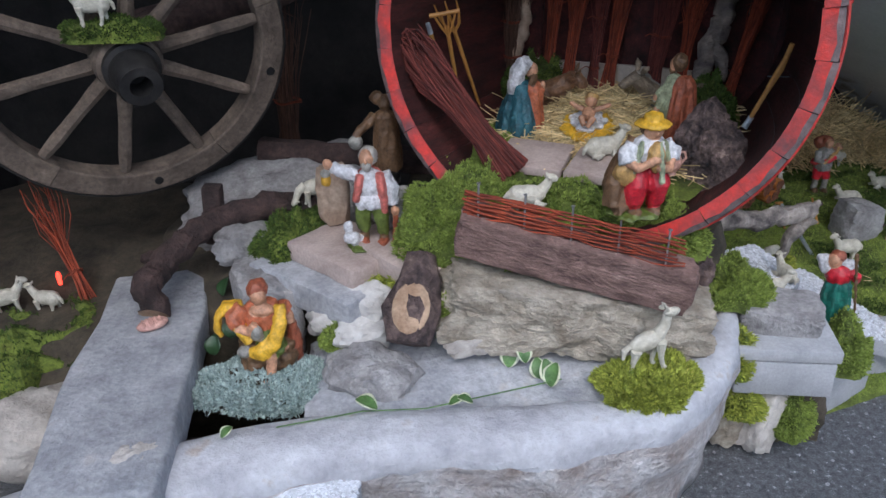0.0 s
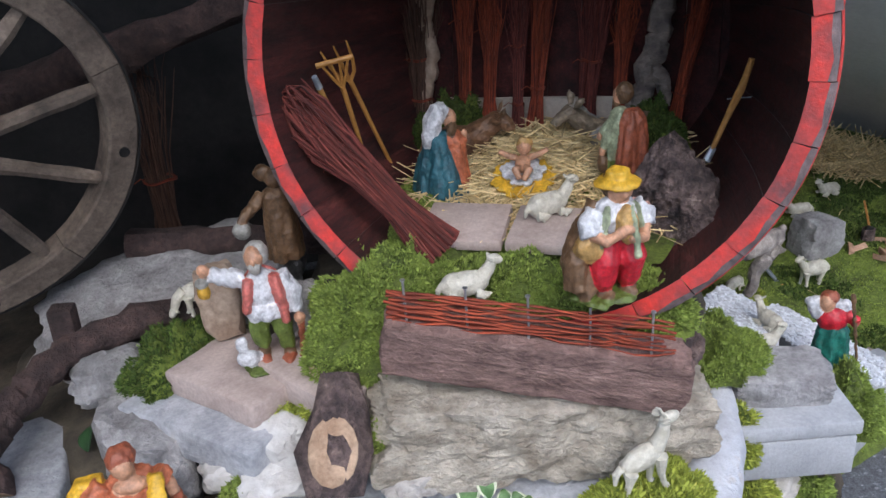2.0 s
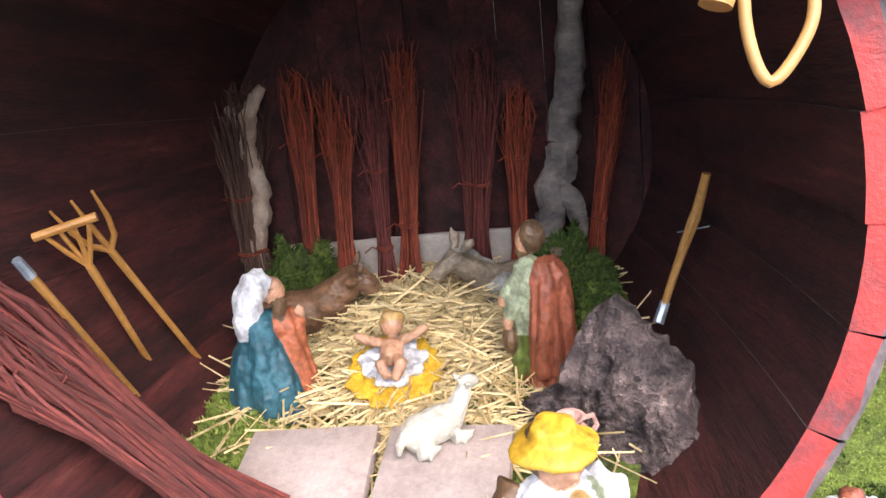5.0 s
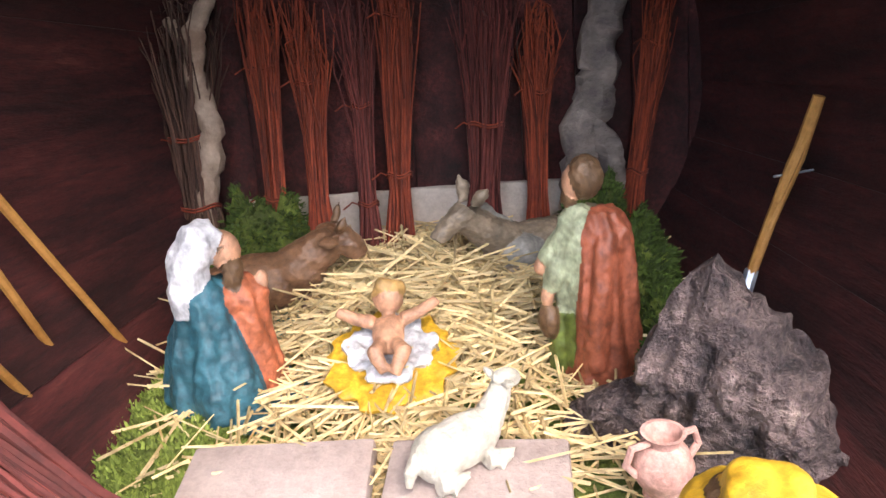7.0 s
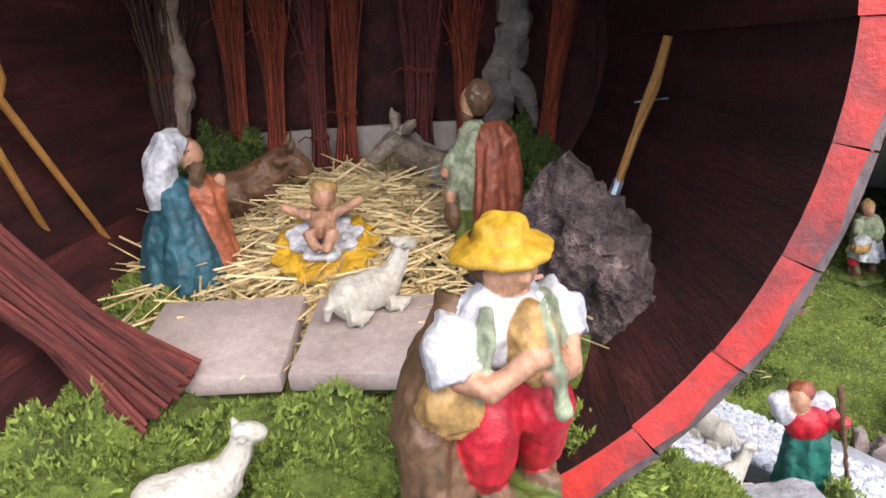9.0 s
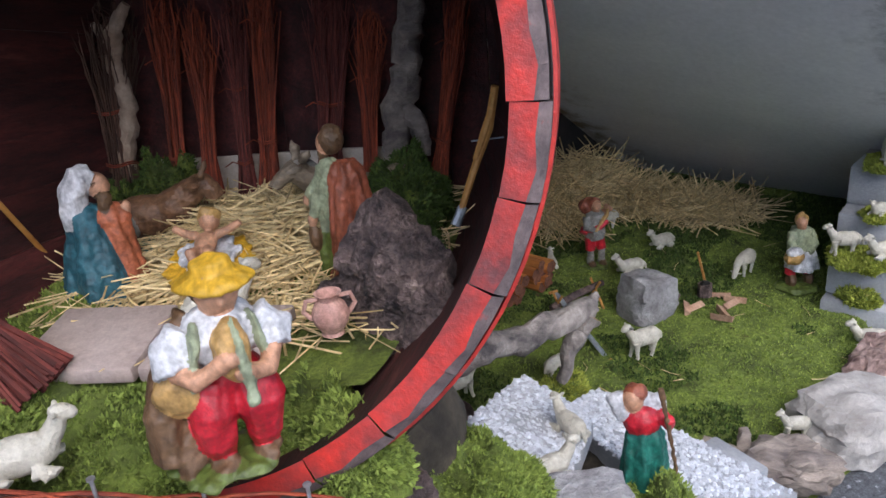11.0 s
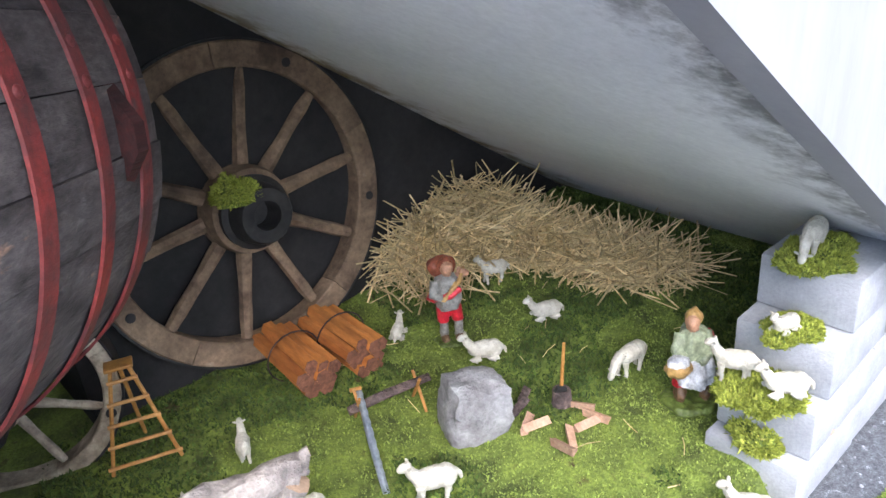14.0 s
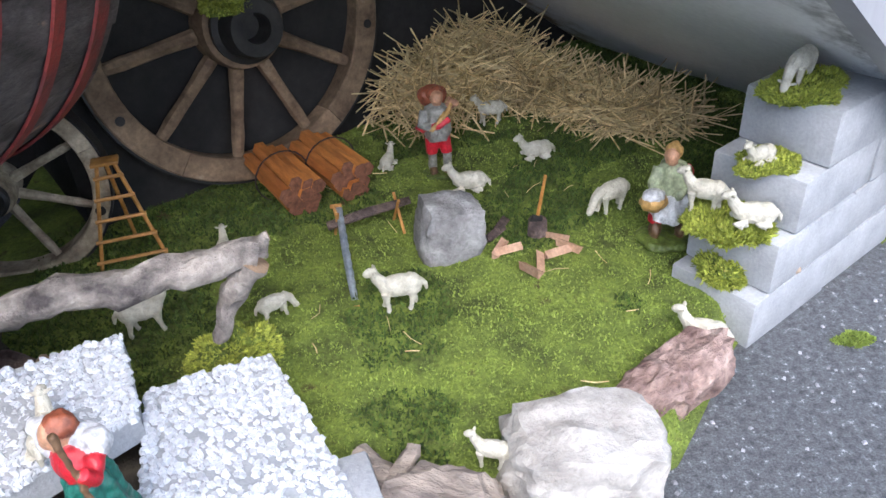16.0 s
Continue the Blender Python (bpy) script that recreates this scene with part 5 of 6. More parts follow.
figure("kneeling_woman_figurine", [
    ("r", "cteal", [(.05, 0), (.062, .01), (.058, .04), (.046, .08), (.034, .12), (.028, .145), (.014, .155)], (-.006, .01, 0), .10, 7), ("r", "corange", [(.03, 0), (.034, .03), (.03, .06), (.026, .1), (.024, .13), (.01, .15)], (.026, -.018, 0), .08, 6), ("t", "corange", [(.03, -.02, .02), (.055, -.035, .02)], [.022, .016]),
    ("e", "skin", (.016, -.012, .182), (.018, .019, .022)), ("e", "skin", (.03, -.02, .18), (.004, .004, .005)), ("t", "hair", [(.012, -.012, .19), (.016, -.02, .16), (.014, -.018, .135)], [.014, .012, .01]), ("t", "cwhite", [(.016, -.006, .205), (-.002, .002, .2), (-.016, .012, .175), (-.024, .014, .14), (-.028, .016, .118)], [.014, .024, .023, .02, .014]),
    ("t", "corange", [(.0, -.01, .13), (.03, -.03, .115), (.042, -.034, .13)], [.016, .014, .01]), ("e", "skin", (.044, -.034, .138), (.008, .007, .012)), ("r", "cteal", [(.07, -.004), (.075, 0), (.06, .01)], (.012, -.012, 0), .06, 5),
], pose(0.230, 1.915, 0.705, 0, 0, 42) @ Matrix.Diagonal((.98, .98, 1.01, 1)), "painted kneeling woman figurine in blue cloak and white veil")

figure("standing_man_figurine", [
    ("r", "crust", [(.052, 0), (.058, .008), (.05, .05), (.046, .1), (.042, .15), (.036, .19), (.02, .21)], (.012, .008, 0), .10, 8), ("r", "csage", [(.03, .09), (.034, .13), (.032, .17), (.024, .205), (.01, .215)], (-.014, -.008, 0), .08, 6), ("r", "cgreen", [(.036, 0), (.036, .03), (.03, .09)], (-.02, -.012, 0), .08, 6),
    ("e", "hair", (-.008, .0, .246), (.024, .025, .025)), ("e", "skin", (-.02, -.01, .24), (.015, .016, .02)), ("e", "cbrown", (-.024, -.014, .225), (.011, .011, .015)), ("t", "csage", [(-.01, -.015, .195), (-.036, -.03, .165), (-.044, -.042, .15)], [.018, .016, .012]), ("e", "skin", (-.048, -.046, .146), (.01, .01, .01)), ("t", "csage", [(-.01, -.024, .18), (-.028, -.04, .14), (-.034, -.046, .12)], [.016, .015, .011]), ("e", "skin", (-.036, -.05, .113), (.009, .01, .012)), ("e", "cbrown", (-.034, -.05, .082), (.014, .014, .024)),
    ("t", "crust", [(.016, .0, .205), (.03, -.02, .17), (.032, -.03, .11), (.03, -.034, .03)], [.014, .014, .016, .016]), ("t", "crust", [(.04, .02, .03), (.055, .01, .006)], [.02, .012]),
], pose(0.618, 1.778, 0.704, 0, 0, -62) @ Matrix.Diagonal((.82, .82, .95, 1)), "painted figurine of a bearded man in a rust-brown cloak")

figure("infant_figurine", [
    ("r", "cyellow", [(.03, 0), (.058, .006), (.07, .016), (.072, .022), (.058, .024), (.02, .018)], (0, 0, 0), .07, 15), ("r", "cwhite", [(.03, .018), (.048, .028), (.05, .034), (.036, .036), (.01, .03)], (0, .008, 0), .1, 9), ("e", "skin", (0, .01, .05), (.018, .028, .015)), ("e", "skin", (.002, .046, .068), (.017, .016, .018)), ("e", "ctan", (.002, .052, .074), (.019, .015, .016)),
    ("t", "skin", [(-.016, .024, .056), (-.036, .028, .06), (-.054, .032, .068)], [.008, .007, .006]), ("t", "skin", [(.016, .024, .056), (.036, .03, .06), (.056, .036, .07)], [.008, .007, .006]), ("t", "skin", [(-.008, -.01, .052), (-.014, -.028, .064), (-.004, -.044, .05)], [.01, .009, .006]), ("t", "skin", [(.008, -.01, .052), (.016, -.026, .062), (.006, -.046, .046)], [.01, .009, .006]),
], pose(0.40, 1.835, 0.738, 18, 0, -18), "painted figurine of an infant on a yellow flower-edged cradle")

figure("ox_figurine", [
    ("e", "cox", (0, 0, .055), (.075, .036, .042)), ("e", "cox", (.05, 0, .068), (.036, .034, .036)), ("t", "cox", [(.06, 0, .08), (.088, -.004, .1), (.1, -.008, .108)], [.03, .024, .02]), ("t", "cox", [(.098, -.006, .114), (.118, -.012, .096), (.126, -.014, .08)], [.019, .016, .012]), ("t", "cbrown", [(.1, .012, .122), (.106, .024, .136), (.112, .024, .148)], [.006, .005, .001]), ("t", "cbrown", [(.102, -.022, .122), (.108, -.034, .134), (.114, -.034, .146)], [.006, .005, .001]), ("e", "cox", (.09, .026, .112), (.014, .012, .006), (0, 0, 40)), ("e", "cox", (.09, -.032, .112), (.014, .012, .006), (0, 0, -40)),
    ("t", "cox", [(.05, -.03, .03), (.08, -.036, .014), (.05, -.046, .008)], [.015, .011, .009]), ("t", "cox", [(-.05, -.03, .03), (-.02, -.046, .014), (-.05, -.052, .008)], [.022, .013, .01]), ("e", "cgrey", (-.03, -.026, .05), (.03, .014, .026)), ("t", "cox", [(-.07, 0, .06), (-.084, -.012, .03), (-.08, -.024, .008)], [.008, .006, .006]), ("r", "cdkgreen", [(.07, -.003), (.078, .0), (.066, .008)], (0, -.01, 0), .05, 5),
], pose(0.292, 2.10, 0.712, 0, 0, -10) @ Matrix.Diagonal((1.12, 1.1, 1.0, 1)), "painted figurine of a lying brown ox", "figurine")
figure("donkey_figurine", [
    ("e", "cass", (0, 0, .05), (.07, .034, .04)), ("e", "cgrey", (-.025, -.022, .05), (.03, .018, .03)), ("e", "cass", (.055, .01, .06), (.045, .03, .036)), ("t", "cass", [(-.045, 0, .07), (-.075, -.006, .1), (-.088, -.008, .118)], [.028, .021, .018]), ("t", "cass", [(-.084, -.008, .124), (-.108, -.014, .108), (-.124, -.018, .092)], [.018, .014, .01]), ("t", "cass", [(-.086, .002, .134), (-.084, .008, .156), (-.088, .01, .17)], [.006, .008, .002]), ("t", "cass", [(-.078, -.016, .132), (-.07, -.022, .148), (-.066, -.024, .156)], [.006, .008, .002]), ("t", "cgrey", [(-.07, 0, .13), (-.05, .002, .105), (-.03, .002, .09)], [.006, .006, .004]),
    ("t", "cass", [(-.04, -.03, .03), (-.085, -.034, .02), (-.05, -.04, .01)], [.014, .01, .008]), ("t", "cass", [(.03, -.03, .03), (-.01, -.042, .018), (.03, -.046, .01)], [.018, .011, .009]), ("r", "cdkgreen", [(.075, -.003), (.08, .0), (.066, .008)], (-.01, -.01, 0), .05, 5),
], pose(0.69, 2.045, 0.708, 0, 0, -4) @ Matrix.Diagonal((1.28, 1.1, 1.0, 1)), "painted figurine of a lying grey donkey", "figurine")

figure("pack_carrier_figurine", [
    ("r", "cgrey", [(.03, .1), (.036, .12), (.032, .16), (.03, .19), (.012, .2)], (0, 0, 0), .08, 6), ("e", "skin", (.002, -.006, .216), (.018, .018, .021)), ("e", "crust", (.0, .006, .222), (.022, .02, .02)), ("e", "crust", (-.006, .022, .212), (.04, .026, .03)), ("t", "skin", [(.03, 0, .185), (.05, -.014, .2), (.03, -.02, .215)], [.012, .011, .009]), ("t", "cgrey", [(-.03, 0, .18), (-.042, -.02, .15), (-.02, -.036, .145)], [.014, .013, .01]), ("t", "ctan", [(.045, -.01, .22), (.03, -.03, .19), (-.02, -.042, .14)], [.005, .006, .005]), ("t", "cred", [(-.04, -.02, .14), (0, -.036, .15), (.03, -.03, .165)], [.008, .01, .008]), ("t", "cred", [(-.036, 0, .145), (-.05, -.01, .13)], [.012, .014]),
    ("t", "cred", [(-.016, 0, .105), (-.018, -.004, .06)], [.019, .016]), ("t", "cred", [(.016, 0, .105), (.022, -.006, .06)], [.019, .016]), ("t", "cgrey", [(-.018, -.004, .062), (-.018, 0, .012)], [.012, .013]), ("t", "cgrey", [(.022, -.006, .062), (.022, -.004, .012)], [.012, .013]), ("e", "cbrown", (-.018, -.01, .01), (.012, .02, .01)), ("e", "cbrown", (.022, -.014, .01), (.012, .02, .01)), ("r", "cgreen", [(.042, -.003), (.046, 0), (.04, .004)], (0, -.004, 0), .06, 5),
], pose(1.60, 2.79, 0.113, 0, 0, 2), "painted figurine of a man with a pack and red breeches")
figure("washing_woman_figurine", [
    ("r", "csage", [(.03, .1), (.034, .13), (.034, .17), (.028, .195), (.01, .202)], (0, 0, 0), .07, 6), ("e", "skin", (-.006, -.008, .216), (.017, .018, .021)), ("e", "ctan", (.0, .004, .222), (.021, .022, .023)), ("t", "ctan", [(.004, .012, .215), (.012, .016, .18)], [.014, .008]), ("e", "cred", (.036, .004, .165), (.016, .016, .022)), ("r", "cwhite", [(.05, .07), (.046, .09), (.034, .12), (.03, .13)], (.006, -.012, 0), .1, 7), ("t", "csage", [(-.028, 0, .185), (-.045, -.02, .155), (-.03, -.036, .135)], [.014, .013, .01]), ("t", "csage", [(.028, 0, .185), (.03, -.03, .15), (0, -.045, .13)], [.014, .013, .01]), ("e", "ctan", (-.046, -.04, .122), (.032, .026, .022)), ("e", "cwhite", (-.048, -.044, .14), (.026, .02, .014)),
    ("t", "cred", [(-.02, 0, .09), (-.028, -.004, .045)], [.018, .015]), ("t", "cred", [(.022, 0, .09), (.028, -.008, .045)], [.018, .015]), ("e", "cbrown", (-.028, -.012, .03), (.013, .02, .022)), ("e", "cbrown", (.03, -.016, .03), (.013, .02, .022)), ("r", "cgreen", [(.06, -.003), (.064, .002), (.054, .014)], (0, -.006, 0), .08, 5),
], pose(2.09, 2.39, 0.095, 0, 0, -4), "painted figurine of a woman in a white apron with a basket")
figure("staff_bearer_figurine", [
    ("r", "cdkgreen", [(.044, 0), (.04, .03), (.034, .07), (.03, .1), (.02, .12)], (.006, 0, 0), .1, 7), ("e", "cred", (0, -.002, .125), (.034, .026, .032)), ("e", "skin", (-.016, -.006, .168), (.018, .018, .022)), ("e", "crust", (-.012, .002, .178), (.02, .02, .017)), ("e", "cwhite", (-.034, .0, .15), (.02, .02, .03)), ("e", "cwhite", (0, .014, .15), (.046, .02, .02)), ("e", "cwhite", (-.048, -.004, .166), (.012, .011, .012)), ("t", "cred", [(.03, 0, .14), (.046, -.02, .13), (.045, -.03, .15)], [.013, .011, .009]), ("t", "cbrown", [(.03, -.034, .21), (.046, -.034, .12), (.066, -.034, .0)], [.004, .004, .004]),
], pose(1.06, 1.60, 0.28, 0, 0, -30), "painted man figurine in green with lamb on shoulder")
# coat and head take dark brown, which paints in the recess's shade
figure("woodsman_figurine", [
    ("r", "cbrown", [(.04, 0), (.038, .05), (.034, .1), (.03, .15), (.012, .165)], (0, 0, 0), .08, 6), ("e", "cbrown", (0, -.004, .185), (.018, .018, .022)), ("t", "cbrown", [(-.028, 0, .15), (-.06, -.02, .12), (-.08, -.03, .1)], [.014, .013, .01]), ("e", "cgrey", (-.08, -.03, .085), (.02, .018, .02)), ("e", "cbrown", (-.02, .01, .195), (.02, .018, .02)),
], pose(-0.15, 1.80, 0.655, 0, 0, 0), "coated figurine painted dark brown to stand for the shade")
figure("angel_figurine", [
    ("r", "cpale", [(.062, 0), (.07, .006), (.062, .03), (.05, .07), (.042, .12), (.036, .16), (.012, .18)], (0, 0, 0), .26, 5), ("t", "cpale", [(.02, -.03, .13), (.05, -.04, .1), (.075, -.03, .075), (.09, -.02, .07)], [.02, .026, .024, .014], .6), ("e", "skin", (.05, -.02, .022), (.012, .022, .01), (0, 0, 40)), ("e", "skin", (.068, -.02, .052), (.01, .02, .009), (0, 0, 40)), ("e", "skin", (0, -.004, .205), (.02, .02, .024)), ("e", "hair", (0, .004, .212), (.023, .023, .022)), ("t", "cpale", [(-.03, 0, .16), (-.05, -.02, .13), (-.02, -.04, .13)], [.016, .015, .01]), ("t", "cwhite", [(-.02, .03, .15), (-.06, .05, .19), (-.08, .05, .25)], [.02, .03, .008], .4), ("t", "cwhite", [(.02, .03, .15), (.06, .05, .19), (.08, .05, .25)], [.02, .03, .008], .4),
], pose(0.365, 1.45, 1.335, 0, 0, 10) @ Matrix.Scale(0.85, 4), "painted angel figurine in a pale blue-green robe at the upper rim")


# ---- sheep ----
def sheep_fill(kind):
    def fill(bm):
        lie = kind == "lie"
        z = .026 if lie else .052
        ell(bm, (0, 0, z), (.041, .02, .023), u=20, v=14)
        ell(bm, (-.022, 0, z - .001), (.023, .0205, .024), u=16, v=10)
        if kind == "graze":
            tube(bm, [(.03, 0, z + .008), (.05, 0, z - .006), (.058, 0, .026)], [.014, .011, .009], 10)
            hx, hz, tilt = .062, .018, 60
        else:
            tube(bm, [(.028, 0, z + .006), (.042, 0, z + .024), (.046, 0, z + .034)], [.014, .011, .009], 10)
            hx, hz, tilt = .052, z + .038, 20
        ell(bm, (hx, 0, hz), (.015, .0085, .009), rot=(0, tilt, 0))
        for s in (-1, 1):
            ell(bm, (hx - .008, s * .012, hz + .003), (.004, .008, .003), rot=(s * 20, 0, 0), u=8, v=6)
        if lie:
            for x, s in ((.024, -1), (.024, 1), (-.024, -1), (-.02, 1)):
                tube(bm, [(x - .012, s * .018, .012), (x + .014, s * .022, .008), (x - .004, s * .024, .005)], [.009, .006, .005], 8)
        else:
            for x, s, f in ((.024, -1, .006), (.028, 1, -.004), (-.026, -1, -.005), (-.024, 1, .006)):
                tube(bm, [(x, s * .011, z - .006), (x + f * .4, s * .011, .022), (x + f, s * .011, .004), (x + f + .003, s * .011, 0)], [.010, .0055, .0045, .0055], 8)
        tube(bm, [(-.04, 0, z + .006), (-.05, 0, z - .004), (-.052, 0, z - .018)], [.006, .0055, .003], 8)
        for v in bm.verts:
            k = v.co * 130
            if (v.co - Vector((hx, 0, hz))).length > .018 and v.co.z > (0 if lie else .03):
                v.co += v.co.normalized() * .0016 * noise.noise(k) + Vector((0, 0, .0012)) * noise.noise(k * 1.7)
    return fill


SHEEP = {}
sheep_spots = [
    ("lie", (1.46, 2.84, .115), 70, 0.8, "small cream resin lamb sitting on the moss"), ("lie", (1.87, 2.80, .122), 185, 1.0, "cream resin sheep lying on the moss"), ("lie", (1.665, 2.665, .118), 175, 1.05, "cream resin sheep lying behind the boulder"),
    ("graze", (2.00, 2.52, .105), 205, 1.05, "cream resin sheep grazing on the moss"), ("stand", (1.46, 2.245, .083), 185, 1.12, "cream resin sheep standing on the moss"), ("stand", (1.78, 3.03, .13), 185, .95, "cream resin sheep standing before the straw"),
    ("stand", (1.06, 2.47, .098), 95, .8, "small cream resin lamb by the branch"), ("stand", (0.92, 2.25, .088), 15, 1.1, "cream resin sheep under the fallen branch"), ("graze", (1.19, 2.25, .085), 30, .8, "cream resin lamb behind the branch"),
    ("graze", (2.28, 2.288, .495), 220, 1.0, "cream resin sheep on the topmost block"), ("lie", (2.195, 2.218, .368), 200, .75, "cream resin lamb on a mossy block"), ("stand", (2.10, 2.23, .262), 150, .95, "cream resin sheep on the shaggy block"), ("lie", (2.165, 2.15, .27), 165, 1.0, "cream resin sheep lying on the shaggy block"), ("lie", (2.06, 2.06, .06), 150, 1.05, "cream resin sheep lying against the lowest block"),
    ("lie", (0.405, 1.642, .74), 16, 1.08, "cream resin lamb lying on the paver"), ("lie", (0.185, 1.395, .722), 4, 1.02, "cream resin sheep lying behind the woven fence"), ("graze", (-0.345, 1.765, .565), 200, 1.0, "cream resin sheep in the shade"),
    ("stand", (-0.810, 1.676, 1.075), 195, .95, "cream resin sheep on the mossy wheel hub"), ("lie", (0.97, 1.70, .335), 100, .9, "cream resin sheep on the pebbles"), ("lie", (0.86, 1.545, .385), 10, .9, "cream resin sheep lying by the flat stone"), ("stand", (1.59, 1.80, .07), 160, .75, "small cream resin lamb by the white rock"),
    ("stand", (-1.18, 1.60, .33), 30, 1.0, "cream resin sheep in the dark corner"), ("stand", (-1.08, 1.62, .32), 170, .9, "cream resin lamb in the dark corner"),
]
for kind, at, rz, sc, lb in sheep_spots:
    mm = pose(*at, 0, 0, rz) @ Matrix.Scale(sc, 4)
    if kind not in SHEEP:
        bm = bmesh.new()
        sheep_fill(kind)(bm)
        bm = fuse(bm, 0.0012, 1)
        bm.normal_update()
        for v in bm.verts:
            v.co += v.normal * 0.0007 * noise.noise(v.co * 330)
        SHEEP[kind] = tagged(part("sheep_figurine", bm, M["sheep"], None, "", True, mm), lb, "sheep", "resin sheep")
    else:
        c = SHEEP[kind].copy()
        scene.collection.objects.link(c)
        c.matrix_basis = mm
        tagged(c, lb)


def goat_fill(bm):
    ell(bm, (0, 0, .062), (.036, .0155, .02), rot=(0, -18, 0), u=18, v=12)
    tube(bm, [(.022, 0, .072), (.034, 0, .098), (.036, 0, .115)], [.014, .0105, .009], 10)
    ell(bm, (.044, 0, .122), (.017, .0085, .0095), rot=(0, -10, 0))
    for s in (-1, 1):
        ell(bm, (.03, s * .012, .127), (.008, .006, .003), rot=(s * 30, 0, 0), u=8, v=6)
        tube(bm, [(.034, s * .004, .128), (.03, s * .006, .137), (.024, s * .007, .141)], [.003, .0025, .001], 6)
    for x, s, f in ((.026, -1, .01), (.024, 1, -.002), (-.024, -1, -.008), (-.02, 1, .006)):
        tube(bm, [(x, s * .01, .055 + x * .3), (x + f * .3, s * .01, .028), (x + f, s * .01, .006), (x + f + .004, s * .01, 0)], [.011, .006, .0045, .0055], 8)
    tube(bm, [(-.034, 0, .055), (-.044, 0, .045), (-.045, 0, .026)], [.006, .006, .003], 8)


one_mesh("goat_figurine", goat_fill, M["sheep"], pose(0.418, 1.155, 0.447, 0, 0, 12) @ Matrix.Scale(1.1, 4), "cream resin goat standing on a moss cushion", "goat")


# ---- barrel fittings ----
for b, t, r0, r1, n, mt, sd, lb, ties in (
        ((0.235, 2.33, 0.705), (0.262, 2.425, 1.13), .032, .055, 57, "twigdark", 1, "dark brushwood bundle at the back of the barrel", (.25, .5)),
        ((0.348, 2.292, 0.705), (0.39, 2.393, 1.143), .017, .026, 44, "twigred", 2, "reddish brushwood bundle against the back boards", (.25, .7)), ((0.412, 2.265, 0.706), (0.452, 2.363, 1.118), .018, .028, 44, "twigred", 3, "reddish brushwood bundle against the back boards", (.68,)),
        ((0.484, 2.231, 0.69), (0.526, 2.332, 1.116), .014, .026, 34, "twigplum", 4, "thin plum-brown brushwood bundle", (.25, .6)), ((0.526, 2.213, 0.69), (0.595, 2.314, 1.185), .018, .024, 47, "twigred", 5, "tall orange-red brushwood bundle", (.3, .78)),
        ((0.651, 2.165, 0.7), (0.727, 2.254, 1.153), .026, .036, 61, "twigplum", 6, "thick plum-red brushwood bundle", (.45,)), ((0.726, 2.13, 0.69), (0.788, 2.215, 1.067), .015, .027, 40, "twigred", 7, "short reddish brushwood bundle", (.68,)),
        ((0.857, 2.079, 0.694), (0.964, 2.14, 1.11), .014, .018, 37, "twigred", 8, "slanting red brushwood bundle", (.75, .3))):
    twig_bundle(b, t, r0 * 1.15, r1 * 1.15, int(n * 1.5), mt, lb, sd, ties)
twig_bundle((0.17, 1.60, 0.715), (-0.085, 1.735, 1.02), .036, .05, 170, "twigplum", "big plum-brown brushwood bundle leaning in the barrel mouth", 9, (.66,), rt=0.0038, fray=.1, tie_mat="twigplum", loops=.8)


def gnarled(name, pts, radii, material, label, cat="branch", side=(), parent=None):
    """A knotty stick; its side branches are joined to it."""
    bm = bmesh.new()

    def fine(p, r, n=7):
        P, Rr = [], []
        for i in range(len(p) - 1):
            for k in range(n):
                q = k / n
                v = Vector(p[i]).lerp(Vector(p[i + 1]), q)
                rr = r[i] * (1 - q) + r[i + 1] * q
                v += Vector((noise.noise(v * 25), noise.noise(v * 25 + Vector((5, 0, 0))), noise.noise(v * 25 + Vector((0, 5, 0))))) * rr * .5
                P.append(v), Rr.append(rr * (1 + .25 * noise.noise(v * 40)))
        P.append(Vector(p[-1])), Rr.append(r[-1])
        return P, Rr
    tube(bm, *fine(pts, radii), 12, 0, None, .3, 1.0, 1)
    for p, r in side:
        tube(bm, *fine(p, r), 10, 0, None, .3, 1.0, 1)
    return tagged(part(name, bm, [M[material], M["cutwood"]]), label, cat)


gnarled("driftwood_stick", [(0.225, 2.341, 0.704), (0.262, 2.349, 0.842), (0.283, 2.354, 0.932), (0.274, 2.372, 1.016), (0.285, 2.377, 1.082), (0.322, 2.37, 1.135)], [.024, .019, .018, .017, .017, .009], "branch", "pale forked stick standing at the back of the barrel", "branch", [([(0.28, 2.374, 1.048), (0.25, 2.393, 1.103)], [.014, .008])])
gnarled("driftwood_pole", [(0.77, 2.098, 0.70), (0.782, 2.107, 0.814), (0.81, 2.111, 0.91), (0.832, 2.116, 0.99), (0.858, 2.124, 1.12), (0.882, 2.14, 1.30), (0.885, 2.142, 1.33)], [.026, .024, .03, .028, .026, .022, .012], "drift", "tall grey weathered branch standing in the barrel", "branch", [([(0.815, 2.105, 0.91), (0.842, 2.088, 0.845), (0.847, 2.08, 0.80)], [.022, .018, .007])])

